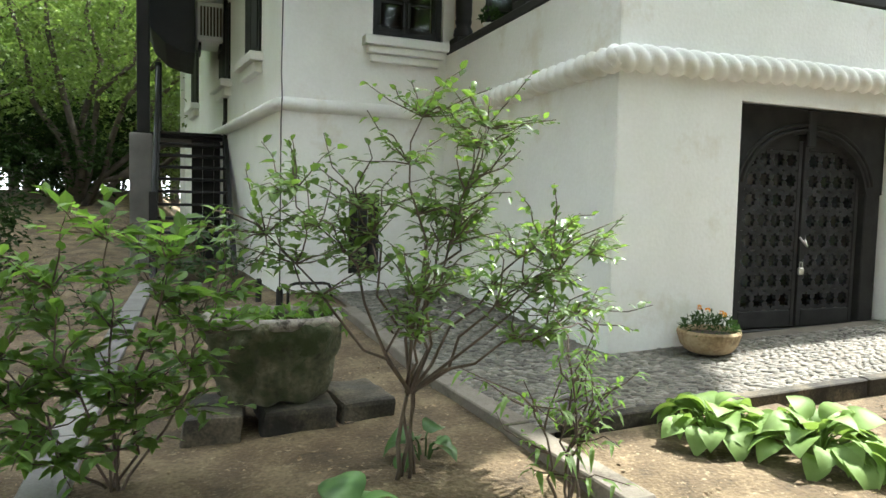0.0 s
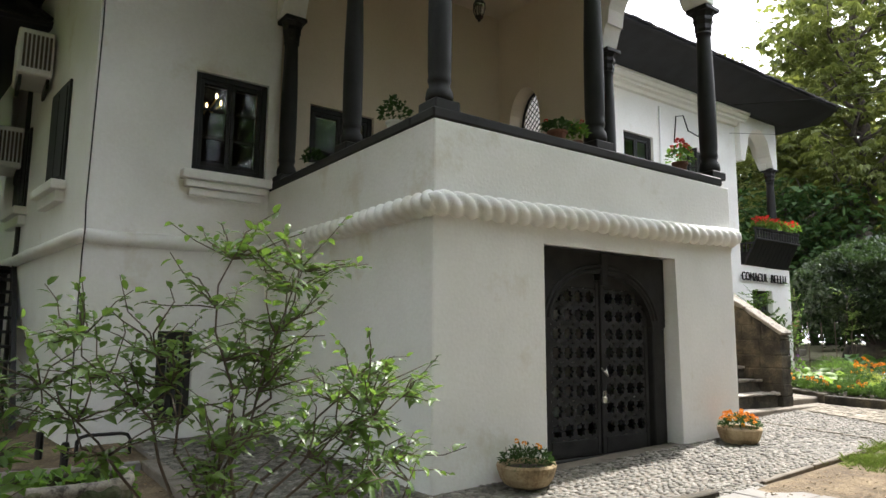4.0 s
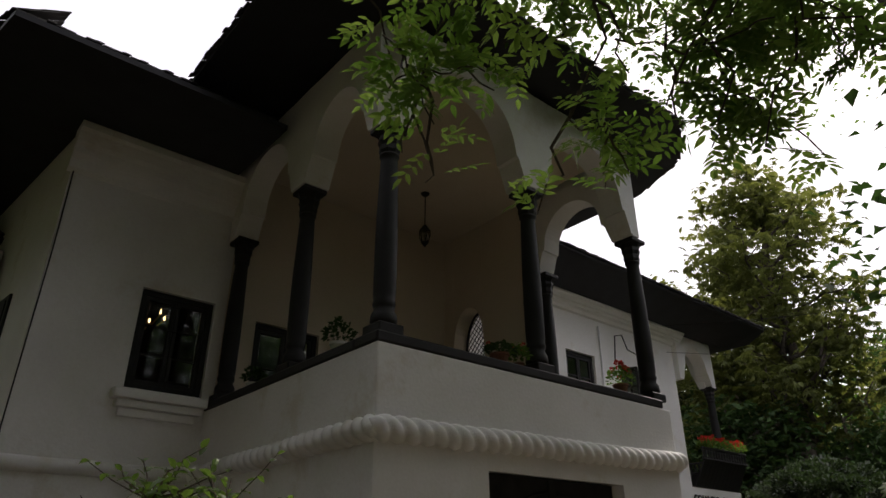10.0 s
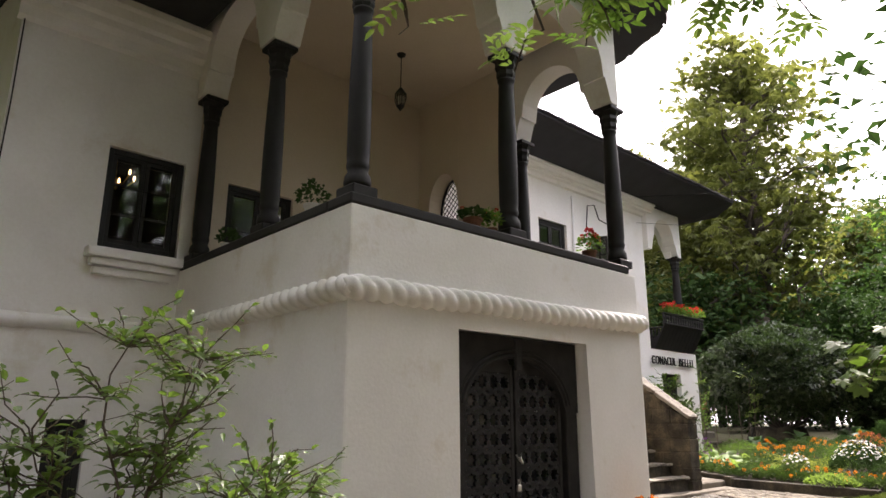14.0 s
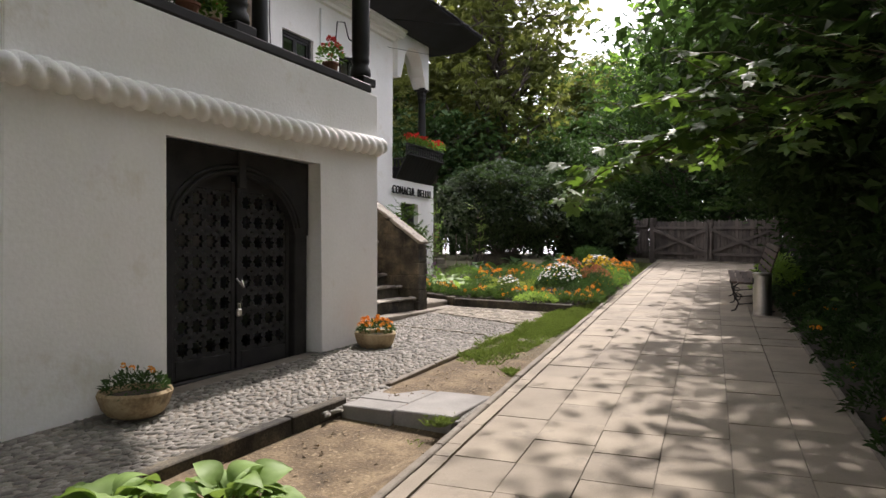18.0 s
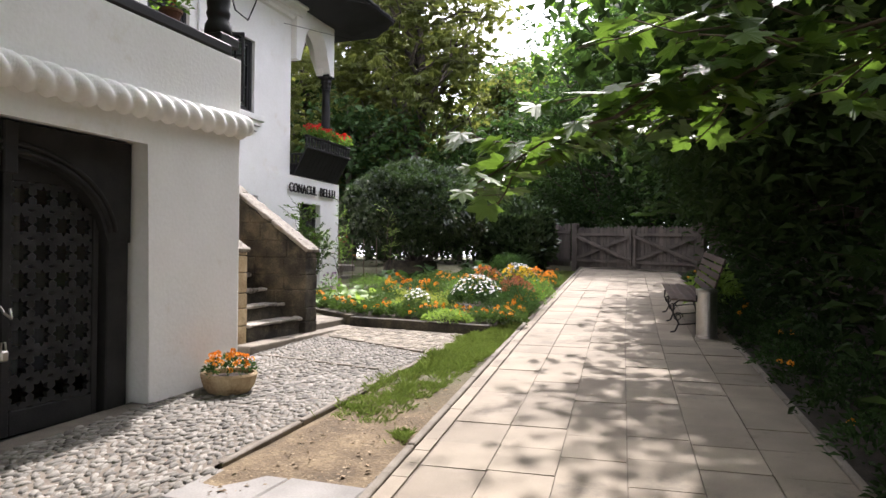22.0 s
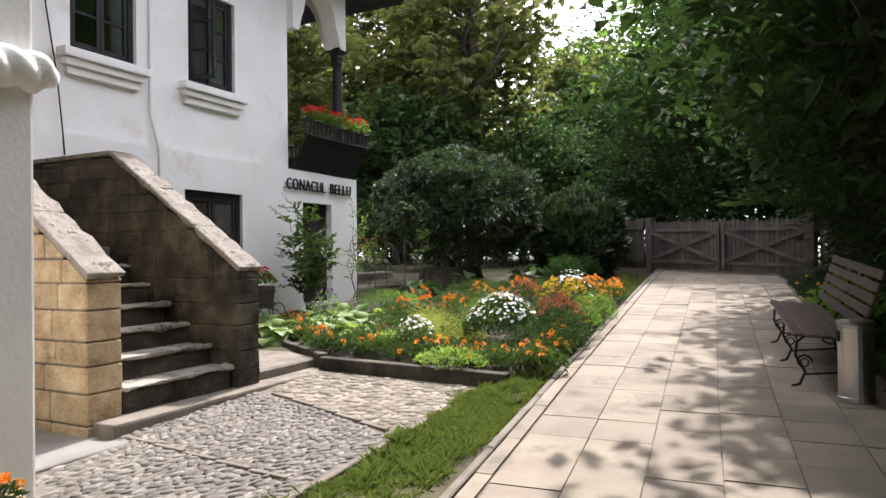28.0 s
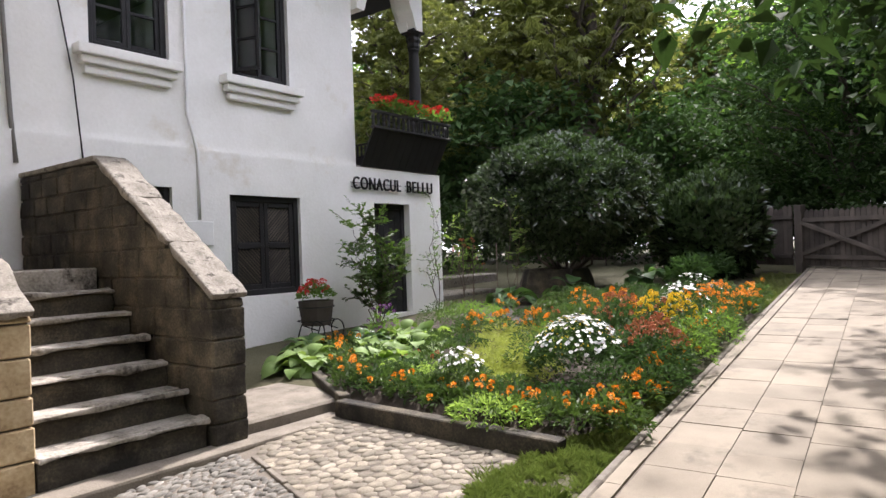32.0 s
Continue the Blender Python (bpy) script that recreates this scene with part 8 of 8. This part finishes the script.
grass("grass_strip", "rough green grass strip between cobbles and path", [(6.6, 10.75, lambda x: path_left(x) + 0.10 + 0.07 * max(0.0, 9.6 - x), lambda x: 3.16 + 0.10 * math.sin(5 * x) - 0.1 * max(0, 7.6 - x)), (6.6, 10.75, lambda x: path_left(x) + 0.10 + 0.07 * max(0.0, 9.6 - x), lambda x: 3.10 - 0.1 * max(0, 7.6 - x)), (9.6, 11.3, lambda x: path_left(x) + 0.09, lambda x: 3.16), (10.6, 12.6, lambda x: path_left(x) + 0.09, lambda x: path_left(x) + 0.5)], 36000, 0.082, 1)
grass("grass_strip_far", "grass beside the path past the flower bed", [(17.8, 23.3, lambda x: path_left(x) + 0.1, lambda x: path_left(x) + 0.9)], 5000, 0.11, 2)
grass("grass_tufts", "sparse grass tufts on bare earth", [(5.8, 6.6, lambda x: path_left(x) + 0.1, lambda x: path_left(x) + 0.25), (3.9, 4.4, lambda x: 2.1, lambda x: 2.35), (4.7, 5.0, lambda x: 2.15, lambda x: 2.3)], 700, 0.08, 3)


def litter():
    """Dry leaves and bits strewn on the earth."""
    rng = np.random.default_rng(8)
    n = 6500
    x = np.concatenate([rng.uniform(-3.5, 1.6, n), rng.uniform(1.9, 7.8, 1500)])
    y = np.concatenate([rng.uniform(1.8, 12, n), np.zeros(1500)])
    for i in range(n, n + 1500):
        y[i] = rng.uniform(path_left(x[i]) + 0.12, 2.95)
    p = np.stack([x, y, [ground_z(a, b) + 0.006 for a, b in zip(x, y)]], 1)
    m = len(p)
    ax = rng.normal(size=(m, 3)) * np.array([1, 1, 0.15])
    ln = rng.uniform(0.006, 0.02, m) * np.where(rng.uniform(size=m) < 0.2, 2.4, 1.0)
    mat = material("dry_leaf", ((0.07, 0.045, 0.025), (0.34, 0.25, 0.15)), 0.9, 20, 60, 0.0, island=0.4)
    ob = new("leaf_litter", leaf_mesh("leaf_litter", p, ax, np.array([[0, 0, 1.0]]) + rng.normal(size=(m, 3)) * 0.3, ln, ln * 0.6, mat, 0.2, 0.0))
    tagged(ob, "dry brown leaves strewn on the earth", "leaf litter", kind="stuff")


litter()


# ---- cobbles ----
def in_cobbles(x, y):
    if 1.72 < x < 3.15 and 3.18 - 0.03 * (x - 1.95) < y < 8.05:
        return True
    if 3.15 <= x < 7.6 and 3.14 - 0.045 * max(0, min(x, 4.65) - 2.0) < y < 4.42:
        return y > (3.16 if x < 4.6 or x > 5.5 else 3.02)
    if 7.6 <= x < 10.68 and 3.22 < y < 5.0:
        return not (x < 8.38 and y > 4.74)
    return False


def cobbles():
    pav = thing("cobble_pavement", "pavement of grey-white rounded river cobbles set on edge", "pavement")
    pav["kind"] = "structure"
    bm = bmesh.new()
    for a, b in (((1.70, 3.14), (3.15, 8.1)), ((3.15, 3.12), (7.6, 4.6)), ((7.6, 3.19), (10.71, 5.03))):
        nx, ny = 14, 8
        vs = [[bm.verts.new((a[0] + (b[0] - a[0]) * i / nx, a[1] + (b[1] - a[1]) * j / ny, 0)) for j in range(ny + 1)] for i in range(nx + 1)]
        for r in vs:
            for v in r:
                v.co.z = yard(v.co.x, v.co.y) - 0.009
        for i in range(nx):
            for j in range(ny):
                bm.faces.new((vs[i][j], vs[i + 1][j], vs[i + 1][j + 1], vs[i][j + 1]))
    part("bed", bm, MORTAR, pav)

    def shape(rnd):
        n = 7
        rings = [[], [], []]
        jit = [rnd.uniform(0.85, 1.12) for _ in range(n)]
        for q, (s, z) in enumerate(((1.0, -0.4), (0.93, 0.35), (0.55, 0.82))):
            for k in range(n):
                a = 2 * math.pi * k / n
                rings[q].append((0.5 * s * jit[k] * math.cos(a), 0.5 * s * jit[k] * math.sin(a), z))
        v = [p for r in rings for p in r] + [(0, 0, 1.0)]
        f = [(q * n + k, q * n + (k + 1) % n, (q + 1) * n + (k + 1) % n, (q + 1) * n + k) for q in range(2) for k in range(n)]
        f += [(2 * n + k, 2 * n + (k + 1) % n, 3 * n) for k in range(n)]
        return np.array(v), f
    rnd = random.Random(77)
    shapes = [shape(rnd) for _ in range(6)]
    meshes = [mesh_of("cobble", v, f, COBBLE, True) for v, f in shapes]
    pieces = 0
    def put(s, m, near, joined):
        """One stone: an object of its own where the path passes nearest, else joined."""
        nonlocal pieces
        if near and pieces < 300:
            ob = new("cobble", meshes[s])
            ob.parent = pav
            ob.matrix_basis = m
            pieces += 1
            return
        v, f = shapes[s]
        mm = np.array(m)
        joined[0].append(v @ mm[:3, :3].T + mm[:3, 3])
        joined[1].extend(tuple(i + joined[2][0] for i in q) for q in f)
        joined[2][0] += len(v)

    edge_rows, flat_rows = ([], [], [0]), ([], [], [0])
    y = 3.0
    while y < 8.1:
        h = rnd.uniform(0.029, 0.044)
        x = 1.72 + rnd.uniform(0, 0.08)
        while x < 10.7:
            w = rnd.uniform(0.05, 0.11)
            cx, cy = x + w / 2, y + h / 2 + 0.03 * math.sin(x * 2.1) + 0.02 * math.sin(x * 5.3)
            if in_cobbles(cx, cy) and cx < 9.74 - 0.35 * (4.73 - cy):
                m = pose(cx, cy, yard(cx, cy) - 0.013 + rnd.uniform(-0.005, 0.005), rnd.uniform(-7, 7), rnd.uniform(-7, 7), rnd.uniform(-30, 30) + 16 * math.sin(x * 1.3 + y * 2.0)) @ Matrix.Diagonal((w * 1.12, h * 1.2, rnd.uniform(0.010, 0.019), 1))
                put(rnd.randrange(6), m, 6.9 < cx < 8.1 and 3.1 < cy < 4.1, edge_rows)
            x += w
        y += h
    y = 3.2
    while y < 5.0:
        h = rnd.uniform(0.065, 0.085)
        x = 8.2 + rnd.uniform(0, 0.08)
        while x < 10.7:
            w = rnd.uniform(0.075, 0.13)
            cx, cy = x + w / 2, y + h / 2 + 0.03 * math.sin(x * 3.1) + rnd.uniform(-0.012, 0.012)
            if in_cobbles(cx, cy) and cx > 9.80 - 0.35 * (4.73 - cy):
                m = pose(cx, cy, yard(cx, cy) - 0.010 + rnd.uniform(-0.004, 0.004), rnd.uniform(-4, 4), rnd.uniform(-4, 4), rnd.uniform(-40, 40)) @ Matrix.Diagonal((w * rnd.uniform(1.05, 1.3), h * rnd.uniform(1.1, 1.4), rnd.uniform(0.007, 0.012), 1))
                put(rnd.randrange(6), m, False, flat_rows)
            x += w
        y += h
    for name, rows, mat in (("small_cobbles", edge_rows, COBBLE_REST), ("flat_cobbles", flat_rows, COBBLE_FLAT)):
        ob = new(name, mesh_of(name, np.concatenate(rows[0]), rows[1], mat, True))
        parented(ob, pav, "", True)
    # the drain line of flat edging stones across the cobbles
    bm = bmesh.new()
    for i in range(5):
        a = Vector((8.40 - 0.03 * i, 4.70 - 0.30 * i, 0))
        box(bm, (-0.018, -0.145, -0.05), (0.018, 0.145, 0.008), 0.004, pose(a.x, a.y, yard(a.x, a.y), 0, 0, -4))
    for i in range(5):
        y = 4.60 - 0.29 * i
        x = 9.77 - 0.35 * (4.73 - y)
        box(bm, (-0.018, -0.15, -0.05), (0.018, 0.15, 0.010), 0.004, pose(x, y, yard(x, y), 0, 0, -19))
    part("edging", bm, KERB, pav)


cobbles()
